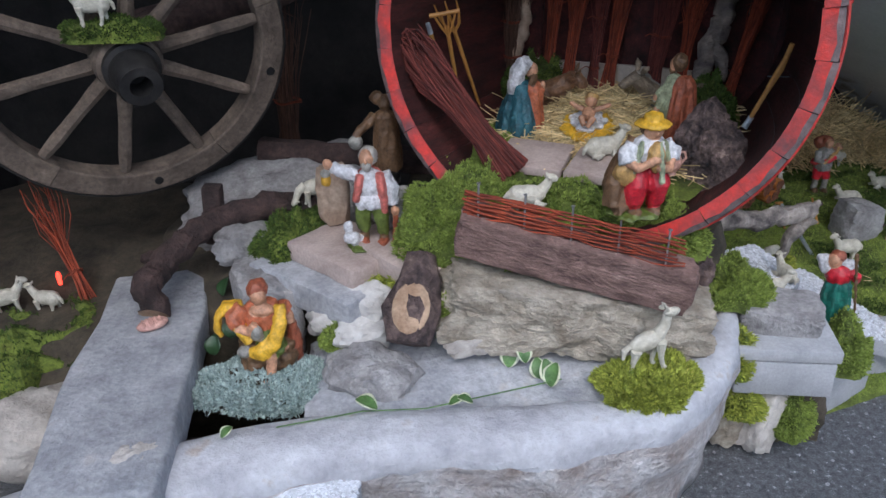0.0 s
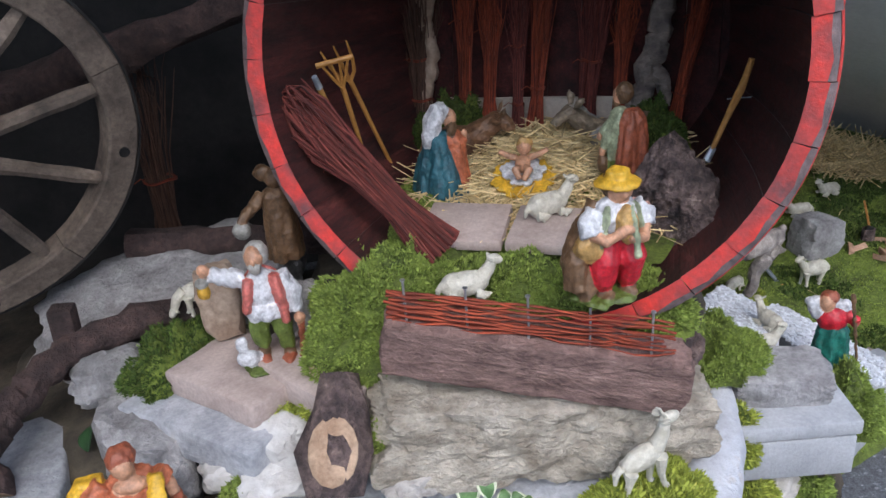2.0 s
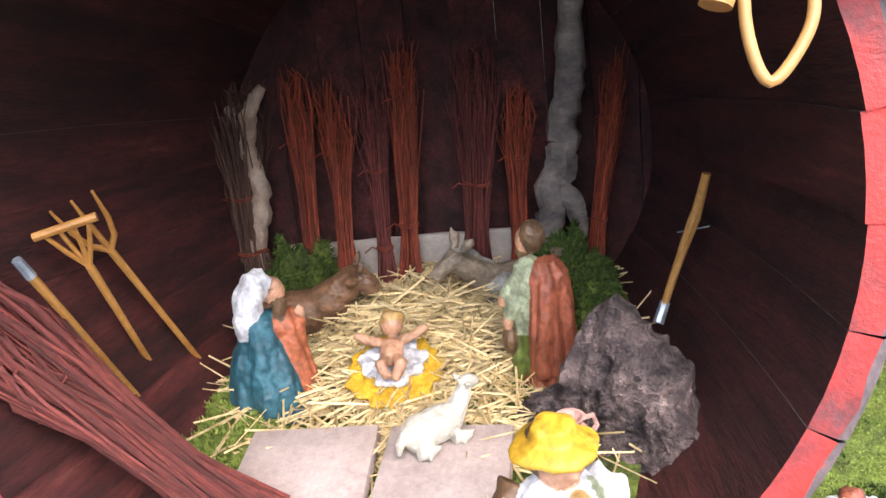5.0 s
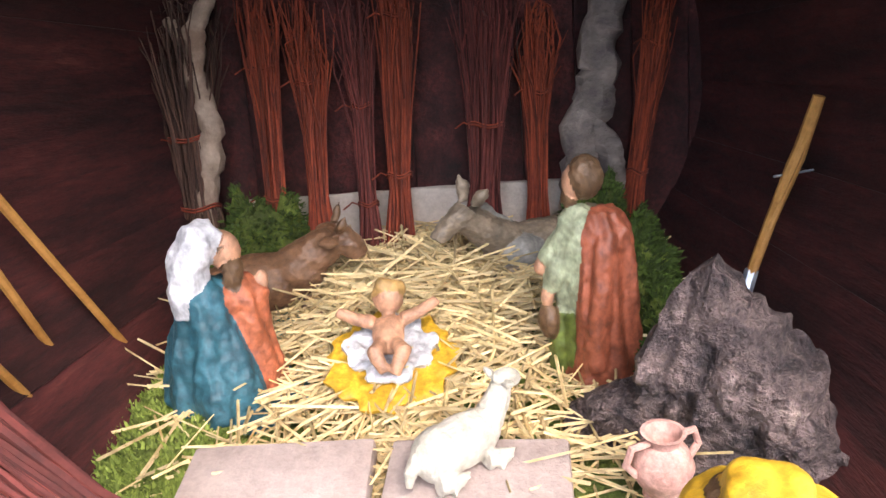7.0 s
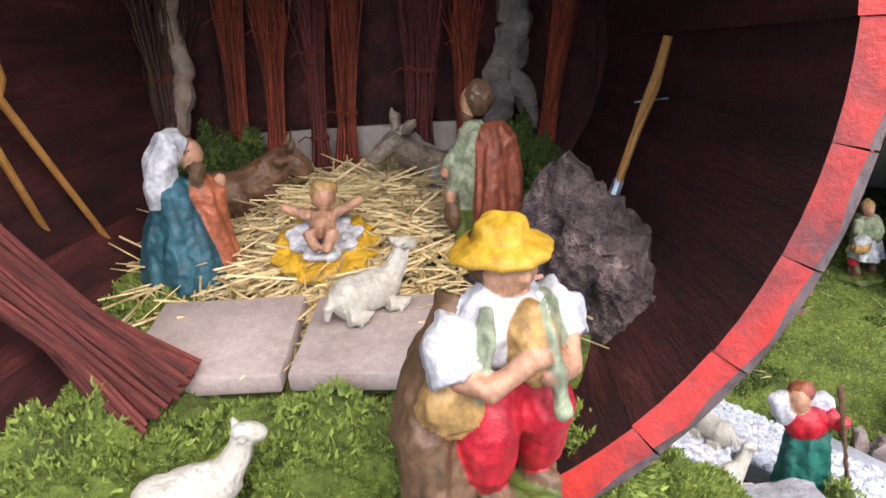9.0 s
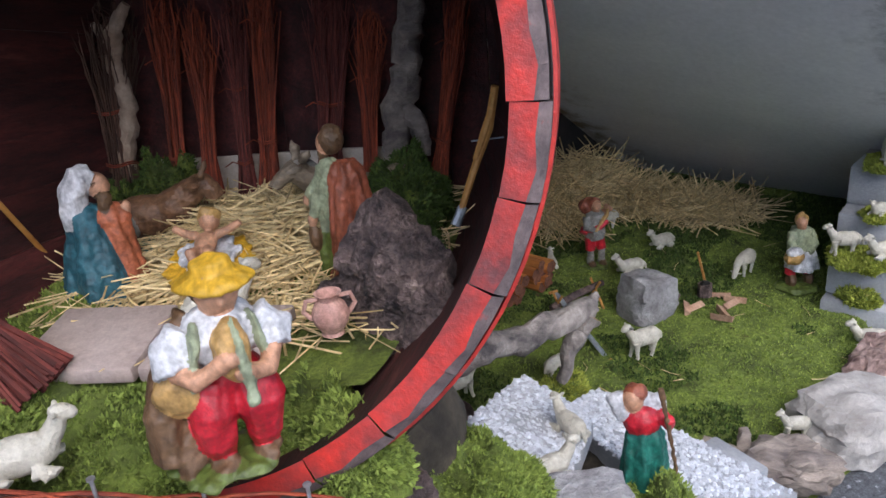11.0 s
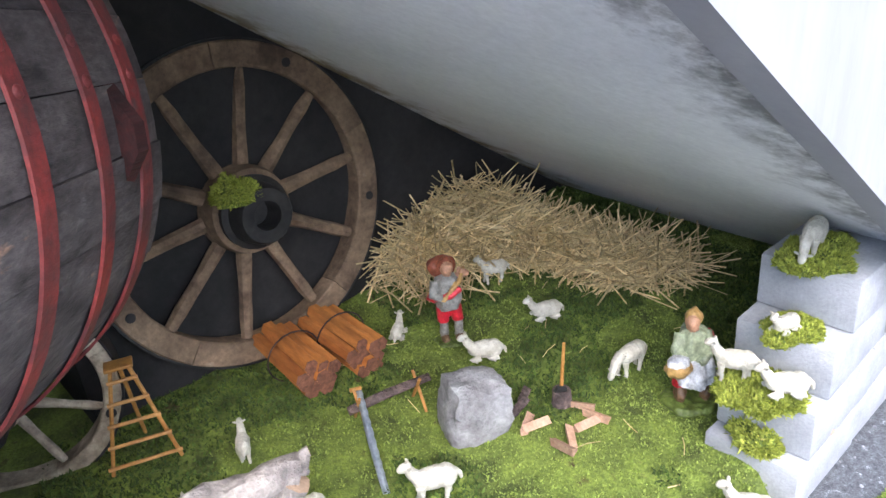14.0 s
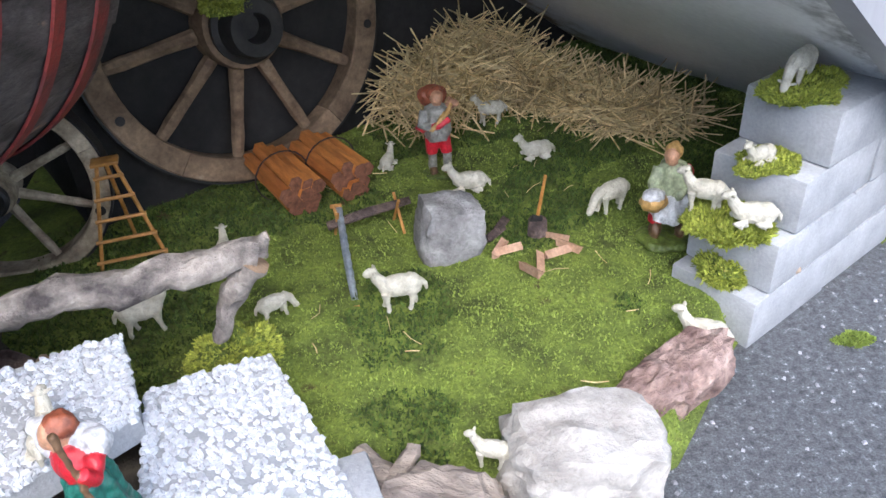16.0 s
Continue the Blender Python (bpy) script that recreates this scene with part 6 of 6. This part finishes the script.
bm = bmesh.new()
box(bm, (0.56, 0.014, 0.14), pose(0.562, 2.278, 0.735, 0, 0, -22.6), 0.004)
bmesh.ops.subdivide_edges(bm, edges=[e for e in bm.edges if e.calc_length() > .1], cuts=12, use_grid_fill=True)
for v in bm.verts:
    v.co += Vector((0, 1, .4)) * noise.noise(v.co * 22) * .008
tagged(part("linen_strip", bm, M["linen"]), "pale linen strip along the back boards", "cloth")
for sz, at, rz, sd in (((0.175, 0.165, 0.024), (0.235, 1.675, 0.727), -22, 1), ((0.165, 0.16, 0.024), (0.40, 1.60, 0.727), -26, 2)):
    bm = bmesh.new()
    box(bm, sz, None, 0.005)
    tagged(part("paver", bm, M["paver"], None, "", True, pose(*at, 4, 0, rz)), "pale pink flat paver at the barrel mouth", "paver", "pavers")


def tool(name, a, b, label, head):
    """A long-handled tool: its handle runs from a, the head's end, to b."""
    a, b = Vector(a), Vector(b)
    d = (b - a).normalized()
    x = d.cross(Vector((0, 1, 0))).normalized()
    y = d.cross(x)
    ob = thing(name, Matrix.Translation(a), label, "tool", "toy tools")
    bm = bmesh.new()
    tube(bm, [(b - a) * q for q in np.linspace(0, 1, 5)], [.006, .0055, .005, .005, .0045], 8)
    part("handle", bm, M["toolwood"], ob)
    if head == "fork":
        for s in (-1, 0, 1):
            bm = bmesh.new()
            tube(bm, [(0, 0, 0), x * s * .018 - d * .02, x * s * .026 - d * .05, x * s * .03 - d * .095], [.005, .0045, .004, .002], 6)
            part("tine", bm, M["toolwood"], ob)
    elif head == "rake":
        bm = bmesh.new()
        tube(bm, [x * -.04 - d * .07, x * .04 - d * .07], .006, 8)
        part("crossbar", bm, M["toolwood"], ob)
        for s in (-1.2, -.4, .4, 1.2):
            bm = bmesh.new()
            tube(bm, [(0, 0, 0), x * s * .012 - d * .03, x * s * .024 - d * .07], [.004, .0035, .003], 6)
            part("tine", bm, M["toolwood"], ob)
    elif head == "spade":
        bm = bmesh.new()
        tube(bm, [(0, 0, 0), -d * .03], [.007, .006], 8)
        part("ferrule", bm, M["steel"], ob, "zinc ferrule")
    elif head == "hook":
        bm = bmesh.new()
        tube(bm, [d * .03, d * -.0 + x * .012, d * -.03 + x * .02], [.005, .0045, .003], 6)
        part("hook", bm, M["toolwood"], ob)
    return ob


tool("toy_fork", (0.041, 1.96, 0.985), (0.13, 2.06, 0.705), "orange wooden toy pitchfork leaning in the barrel", "fork")
tool("toy_rake", (0.022, 1.885, 0.99), (0.068, 2.0, 0.705), "orange wooden toy rake leaning in the barrel", "rake")
tool("toy_spade", (-0.025, 1.785, 1.02), (0.058, 1.92, 0.70), "orange wooden toy spade shaft leaning in the barrel", "spade")
hook = thing("toy_hook", Matrix.Translation((0.803, 1.745, 0.792)), "forked wooden toy hook hanging on the barrel wall", "tool", "toy tools")
for nm, pts, rad, mt in (("handle", [(0, 0, 0), (.03, .005, .066), (.06, .005, .132), (.071, -.006, .2)], [.006, .0065, .008, .0065], "toolwood"), ("hook", [(.066, .0, .165), (.05, .002, .125), (.034, .004, .085)], [.006, .0065, .005], "toolwood"), ("ferrule", [(-.012, -.006, -.018), (.006, .003, .009)], [.0085, .008], "steel"), ("wire", [(.03, .006, .115), (.085, .006, .113)], [.0015, .0015], "steel")):
    bm = bmesh.new()
    tube(bm, [Vector(p) for p in pts], rad, 8)
    part(nm, bm, M[mt], hook)

# woven fence on the bark log
fence = thing("woven_fence", pose(0.045, 1.352, 0.722), "low woven fence of red-brown willow rods on nails", "fence")
rnd = random.Random(31)
FX, FY, FZ = 0.45, -0.105, -0.083
for k in range(15):
    bm = bmesh.new()
    z = -0.006 + 0.0048 * k
    ph = rnd.uniform(0, 3)
    x0, x1 = rnd.uniform(-.02, .02), 1 + rnd.uniform(-.02, .03)
    pts = [(FX * q, FY * q + 0.006 * math.sin(q * 16 + (k % 2) * 3.14) + rnd.gauss(0, .0015), z + FZ * q + rnd.gauss(0, .0016) - .004 * math.sin(q * 3 + ph)) for q in np.linspace(x0, x1, 14)]
    tube(bm, pts, [.0026 * (1.15 - .4 * i / 13) for i in range(14)], 6)
    part("rod", bm, M["twigred"], fence)
for k in range(5):
    q = .06 + .22 * k
    bm = bmesh.new()
    tube(bm, [(FX * q, FY * q - .001, FZ * q - .02), (FX * q, FY * q - .001, FZ * q + .082)], .0022, 8)
    lathe(bm, [(.0045, 0), (.0045, .002), (.001, .0022)], 10, 0, Matrix.Translation((FX * q, FY * q - .001, FZ * q + .082)))
    part("nail", bm, M["nail"], fence, "zinc-plated nail")

# hollow trough log
bm = bmesh.new()
tube(bm, [(0, .09, .10), (.0, .05, .055), (0, 0, .0), (0, -.05, -.055)], [.032, .05, .064, .05], 16, 0, None, .4, .9)
trough = part("trough_log", bm, M["bark"], None, "", True, pose(-0.072, 1.295, 0.51, 0, 0, -12))
tagged(trough, "short log with a hollowed pale oval face", "log")
bm = bmesh.new()
ell(bm, (0, -.034, .03), (.044, .06, .012), 0, (47, 0, 0))
part("hollow", bm, M["cutwood"], trough, "pale hollowed cut face")


# roots and branches
gnarled("dark_root", [(-0.715, 1.42, 0.44), (-0.73, 1.45, 0.50), (-0.70, 1.55, 0.52), (-0.62, 1.68, 0.56), (-0.48, 1.76, 0.57), (-0.36, 1.80, 0.55)], [.034, .036, .034, .032, .034, .03], "darkroot", "dark twisted root lying over the flagstone", "root", [([(-0.70, 1.56, 0.52), (-0.80, 1.64, 0.47)], [.024, .014])])
gnarled("fallen_branch", [(0.68, 1.90, 0.36), (0.87, 1.955, 0.385), (1.05, 2.025, 0.375), (1.215, 2.09, 0.36)], [.034, .032, .03, .028], "pale_branch", "grey weathered fallen branch propped on the pebble stones", "branch", [([(1.205, 2.085, 0.35), (1.155, 2.07, 0.28), (1.12, 2.055, 0.20)], [.03, .02, .014]), ([(1.215, 2.09, .36), (1.24, 2.10, .385)], [.018, .01])])
gnarled("bark_stump", [(0.80, 1.84, 0.32), (0.72, 1.78, 0.36), (0.66, 1.74, 0.38)], [.05, .045, .035], "bark", "dark gnarled stump under the barrel rim", "root")
gnarled("cut_log", [(0.66, 2.02, 0.17), (0.82, 2.02, 0.165)], [.055, .055], "bark", "short cut log behind the pebble path", "log")
gnarled("driftwood_knot", [(1.36, 1.84, 0.09), (1.42, 1.76, 0.08), (1.54, 1.70, 0.07), (1.60, 1.69, .06)], [.02, .035, .04, .03], "drift", "knotty driftwood at the edge of the bed", "wood", [([(1.42, 1.76, .09), (1.46, 1.82, .12)], [.02, .012])])
gnarled("dark_beam", [(-0.55, 2.10, 0.60), (-0.05, 1.98, 0.60), (0.1, 1.95, 0.6)], [.04, .04, .04], "darkroot", "dark old beam under the barrel", "beam")
gnarled("dark_branch", [(-1.0, 2.25, .92), (-0.5, 2.2, 1.05), (0.0, 2.2, 1.2)], [.05, .05, .045], "darkroot", "dark bough behind the cart wheel", "branch")
bm = bmesh.new()
box(bm, (0.05, 0.045, 0.17), None, .006)
tagged(part("wheel_prop", bm, M["darkroot"], None, "", True, pose(-0.62, 1.72, 0.56, 0, 4, 0)), "dark wooden post under the cart wheel", "post")
bm = bmesh.new()
rock(bm, (.085, .07, .17), None, 71, .12, 3, 2, .6)
tagged(part("wood_stump", bm, M["branch"], None, "", True, pose(-0.285, 1.66, 0.64)), "brown wooden stump behind the lantern bearer", "stump")

# jug, shells, leaves
bm = bmesh.new()
lathe(bm, [(.004, 0), (.018, 0), (.017, .006), (.026, .02), (.030, .034), (.024, .05), (.015, .058), (.016, .064), (.021, .07), (.017, .07), (.012, .06), (.002, .05)], 28)
jug = part("clay_jug", bm, M["clay"], None, "", True, pose(0.548, 1.548, 0.73) @ Matrix.Scale(0.88, 4))
tagged(jug, "small pink clay jug with two handles", "jug")
for s in (-1, 1):
    bm = bmesh.new()
    tube(bm, [(s * .016, 0, .062), (s * .034, 0, .062), (s * .04, 0, .045), (s * .028, 0, .03)], .0038, 8)
    part("handle", bm, M["clay"], jug)
bm = bmesh.new()
ell(bm, (0, 0, .016), (.03, .02, .017))
lathe(bm, [(.016, -.022), (.017, -.028), (.013, -.026), (.008, -.012)], 18, 1, pose(0, 0, .016), "Y")
for k in range(3):
    tube(bm, [(.018 * math.cos(a) * (1 - .2 * k) + .006, -.012 + .012 * k, .016 + .0165 * math.sin(a) * (1 - .15 * k)) for a in np.linspace(0, 6.28, 14)], .002, 6)
tagged(part("snail_shell", bm, [M["shell"], M["bark"]], None, "", True, pose(-0.085, 1.44, 0.575, 0, 0, 30)), "striped brown snail shell on the stone step", "shell")
bm = bmesh.new()
ell(bm, (0, 0, .01), (.038, .022, .013))
for k in range(5):
    ell(bm, (-.02 + .01 * k, 0, .012), (.004, .022 - abs(k - 2) * .002, .0135))
tagged(part("sea_shell", bm, M["clay"], None, "", True, pose(-0.70, 1.37, 0.43, 0, 0, 35)), "pale pink ribbed shell on the flagstone", "shell")


def leaf(at, rot, s, mats, label, group):
    """One broad leaf with a pale margin, curved along its rib."""
    vs, fs, idx = [], [], []
    n = 10
    for i in range(n + 1):
        q = i / n
        w = s * .42 * math.sin(math.pi * min(1, q * .96 + .03)) ** .7
        z = .18 * s * math.sin(q * 2.6)
        for k in (-1, -.72, 0, .72, 1):
            vs.append((w * k, s * q, z + abs(k) * w * .28))
    for i in range(n):
        for k in range(4):
            a = i * 5 + k
            fs.append((a, a + 1, a + 6, a + 5))
            idx.append(1 if k in (0, 3) else 0)
    ob = raw("leaf", vs, fs, mats, smooth=True, idx=idx)
    ob.matrix_basis = pose(*at, *rot)
    mod = ob.modifiers.new("thick", "SOLIDIFY")
    mod.thickness = .0008
    return tagged(ob, label, "leaf", group)


V, D = [M["leafgreen"], M["leafcream"]], [M["ivydark"], M["ivydark"]]
for at, rot, s in (((.15, 1.275, .43), (-60, 0, 160), .055), ((.165, 1.26, .44), (-50, 0, 200), .045), ((.20, 1.235, .42), (-65, 20, 170), .05), ((.215, 1.215, .43), (-70, 0, 200), .055), ((.24, 1.2, .43), (-60, 10, 140), .055), ((-.15, 1.08, .41), (10, 0, 70), .05), ((.0, 1.095, .405), (8, 0, 290), .035), ((.05, 1.10, .405), (12, 0, 80), .035), ((-.45, .99, .42), (14, 0, 320), .03)):
    leaf(at, rot, s, V, "green leaf with a cream margin on a trailing stem", "variegated leaves")
for at, rot, s in (((-.55, 1.35, .42), (-70, 0, 170), .05), ((-.53, 1.42, .42), (-60, 0, 190), .05), ((-.56, 1.55, .46), (-50, 20, 150), .05), ((-.52, 1.5, .45), (-70, 0, 210), .05)):
    leaf(at, rot, s, D, "dark green ivy leaf in the gap between stones", "ivy leaves")
bm = bmesh.new()
tube(bm, [(.25, 1.18, .40), (.1, 1.14, .395), (-.05, 1.09, .40), (-.18, 1.08, .405), (-.35, 1.03, .41)], .0016, 6)
tagged(part("trailing_stem", bm, M["leafgreen"]), "thin green trailing plant stem along the curved stone", "plant stem")


# ---- toys on the moss bed ----
ladder = thing("toy_ladder", pose(0.84, 2.50, 0.10, 0, 0, 12), "small orange wooden orchard ladder on the moss", "ladder")
for s in (-1, 1):
    bm = bmesh.new()
    tube(bm, [(s * .075, 0, 0), (s * .018, .035, .25)], [.005, .005], 6)
    part("rail", bm, M["toolwood"], ladder)
bm = bmesh.new()
tube(bm, [(0.0, .13, 0), (0, .04, .25)], [.005, .005], 6)
part("rear_leg", bm, M["toolwood"], ladder)
for k in range(5):
    q = .08 + .2 * k
    w = .085 - .06 * q
    bm = bmesh.new()
    tube(bm, [(-w, .035 * q - .006, .25 * q), (w, .035 * q - .006, .25 * q)], .0045, 6)
    part("rung", bm, M["toolwood"], ladder)
bm = bmesh.new()
box(bm, (.06, .04, .008), Matrix.Translation((0, .036, .254)), .002)
part("top_plate", bm, M["toolwood"], ladder)


def wood_bale(at, rz, label, seed):
    rnd = random.Random(seed)
    ob = thing("wood_bale", pose(*at, 0, 0, rz) @ Matrix.Scale(1.22, 4), label, "firewood", "tied wood bales")
    for k in range(11):
        a = k * 2.4
        r = .043 * math.sqrt((k + .3) / 11)
        bm = bmesh.new()
        x, z = r * math.cos(a), .052 + r * math.sin(a) * .95
        tube(bm, [(x, -.1 + rnd.uniform(-.008, .008), z), (x, 0, z), (x, .1, z)], [.017, .0165, .017], 6, 0, None, .25, 1.0, 1)
        part("split_log", bm, [M["logwood"], M["logend"]], ob, smooth=False)
    bm = bmesh.new()
    tube(bm, [(.061 * math.cos(a), .005, .052 + .058 * math.sin(a)) for a in np.linspace(0, 6.4, 22)], .0018, 5)
    part("twine", bm, M["darkroot"], ob)
    return ob


wood_bale((1.185, 2.745, 0.10), 27, "tied bale of orange split wood on the moss", 1)
wood_bale((1.31, 2.80, 0.10), 29, "tied bale of orange split wood beside the other", 2)

trestle = thing("sawing_trestle", pose(1.40, 2.53, 0.10, 0, 0, 14), "toy sawing trestle with a small log across it", "sawhorse")
bm = bmesh.new()
tube(bm, [(-.10, 0, .045), (.0, .004, .055), (.11, .006, .062)], [.011, .012, .01], 10, 0, None, .2)
part("log", bm, M["bark"], trestle, "thin bark-covered log")
for x, s in ((-.075, -1), (-.075, 1), (.075, -1), (.075, 1)):
    bm = bmesh.new()
    tube(bm, [(x + .004 * s, -.035 * s, -.004), (x, .022 * s, .085)], .004, 6)
    part("leg", bm, M["toolwood"], trestle)
saw = thing("toy_saw", pose(1.345, 2.43, 0.10, 8, 0, 6) @ Matrix.Diagonal((.6, 1, 1, 1)), "toy two-handled saw with a blue-grey blade", "saw")
bm = bmesh.new()
n = 22
top, bot = [], []
for i in range(n + 1):
    y = -.17 + .29 * i / n
    z = .006 + .055 * i / n
    top.append(bm.verts.new((-.012 - .006 * math.sin(math.pi * i / n), y, z)))
    bot.append(bm.verts.new((.010 + (.003 if i % 2 else 0), y, z)))
for i in range(n):
    bm.faces.new((top[i], bot[i], bot[i + 1], top[i + 1]))
blade = part("blade", bm, M["steel"], saw, "blue-grey toothed blade")
blade.modifiers.new("thick", "SOLIDIFY").thickness = .002
for y, z in ((-.172, .006), (.122, .062)):
    bm = bmesh.new()
    tube(bm, [(-.035, y, z), (.012, y, z)], .005, 8)
    part("handle", bm, M["toolwood"], saw)
axe = thing("toy_axe", pose(1.80, 2.45, 0.10, 0, 0, 0), "toy axe stuck in a small chopping block", "axe")
bm = bmesh.new()
tube(bm, [(0, 0, 0), (.0, .002, .04)], [.024, .022], 10, 0, None, .15)
part("chopping_block", bm, M["bark"], axe)
bm = bmesh.new()
tube(bm, [(0, 0, .045), (.04, .10, .10)], [.0045, .004], 8)
part("handle", bm, M["toolwood"], axe)
bm = bmesh.new()
box(bm, (.026, .012, .022), pose(-.004, -.004, .042, 20, 20, 0), .002)
part("axe_head", bm, M["iron"], axe)
rnd = random.Random(41)
for k, (x, y, rz) in enumerate(((1.70, 2.40, 60), (1.72, 2.385, 10), (1.78, 2.33, 80), (1.755, 2.30, 120), (1.83, 2.36, 20), (1.86, 2.38, 130), (1.84, 2.43, 150), (1.70, 2.46, 45), (1.72, 2.50, 60))):
    bm = bmesh.new()
    tube(bm, [(-.033, 0, .01), (.033, 0, .01)], .012, 3)
    tagged(part("split_log", bm, M["bark" if k > 6 else "chopwood"], None, "", False, pose(x, y, .092 + .004 * (k % 2), 0, rnd.uniform(-8, 8), rz)), "small piece of split firewood on the moss", "firewood", "split firewood")
bm = bmesh.new()
tube(bm, [(0, 0, 0), (.05, .01, .006), (.09, -.005, .004)], [.012, .015, .01], 8, 0, None, .3)
tagged(part("bark_scrap", bm, M["branch"], None, "", True, pose(2.22, 2.13, .126, 0, 0, 30)), "small piece of bark between the blocks", "wood")
twig_bundle((-0.98, 1.66, .30), (-1.13, 1.80, .62), .02, .05, 30, "twigred", "reddish brushwood bundle in the dark corner", 12, (.3,))
twig_bundle((-0.50, 2.28, .45), (-0.50, 2.34, 1.05), .05, .09, 50, "twigdark", "big dark brushwood bundle behind the terrace", 13, (.4,))

# ---- yoke hung before the barrel ----
yax = Vector((0.3462, 0.9018, -0.2588)).normalized()
yx = Vector((yax.y, -yax.x, 0)).normalized()
yz = yx.cross(yax)
YOKE = Matrix(((yx.x, yax.x, yz.x, 0.305), (yx.y, yax.y, yz.y, 1.516), (yx.z, yax.z, yz.z, 1.133), (0, 0, 0, 1)))
yoke = thing("ox_yoke", YOKE, "varnished honey-coloured wooden ox yoke with two bows", "yoke")
bm = bmesh.new()
tube(bm, [(0.329, -0.1, 0.103), (0.342, -0.1, 0.139), (0.369, -0.1, 0.166), (0.408, -0.1, 0.152), (0.459, -0.1, 0.134), (0.506, -0.1, 0.147), (0.54, -0.1, 0.174), (0.573, -0.1, 0.168), (0.602, -0.1, 0.137)], [.016, .02, .021, .019, .018, .019, .021, .021, .016], 12, 0, None, 0, .8)
part("beam", bm, M["honey"], yoke)
for pts in ([(0.365, -0.1, 0.175), (0.352, -0.1, 0.124), (0.352, -0.1, 0.077), (0.366, -0.1, 0.043), (0.392, -0.1, 0.071), (0.401, -0.1, 0.102), (0.393, -0.1, 0.149), (0.384, -0.1, 0.179)], [(0.536, -0.1, 0.169), (0.519, -0.1, 0.114), (0.528, -0.1, 0.082), (0.548, -0.1, 0.068), (0.571, -0.1, 0.078), (0.578, -0.1, 0.103), (0.567, -0.1, 0.149), (0.559, -0.1, 0.169)]):
    bm = bmesh.new()
    fine = []
    for i in range(len(pts) - 1):
        p0, p1, p2, p3 = (Vector(pts[max(i - 1, 0)]), Vector(pts[i]), Vector(pts[i + 1]), Vector(pts[min(i + 2, len(pts) - 1)]))
        for k in range(5):
            u = k / 5
            fine.append(.5 * ((2 * p1) + (p2 - p0) * u + (2 * p0 - 5 * p1 + 4 * p2 - p3) * u * u + (3 * p1 - p0 - 3 * p2 + p3) * u ** 3))
    fine.append(Vector(pts[-1]))
    tube(bm, fine, .0048, 10)
    part("bow", bm, M["honey"], yoke)
for x, z in [(0.354, 0.182), (0.38, 0.179), (0.451, 0.155), (0.459, 0.155), (0.468, 0.156)]:
    bm = bmesh.new()
    tube(bm, [(x, -.1, z), (x + .001, -.1, z + .028)], .0035, 8)
    part("peg", bm, M["honey"], yoke)

# a small red lamp in the brushwood of the dark corner
glow = bpy.data.materials.new("red_glow")
glow.use_nodes = True
gb = glow.node_tree.nodes["Principled BSDF"]
gb.inputs["Base Color"].default_value = (0.5, 0.02, 0.01, 1)
gb.inputs["Emission Color"].default_value = (1.0, 0.04, 0.02, 1)
gb.inputs["Emission Strength"].default_value = 3.0
bm = bmesh.new()
ell(bm, (0, 0, 0), (.007, .007, .016))
lathe(bm, [(.005, -.024), (.006, -.014), (.004, -.012)], 12)
tagged(part("fire_lamp", bm, glow, None, "", True, pose(-1.075, 1.70, 0.385)), "tiny glowing red lamp among the brushwood", "lamp")
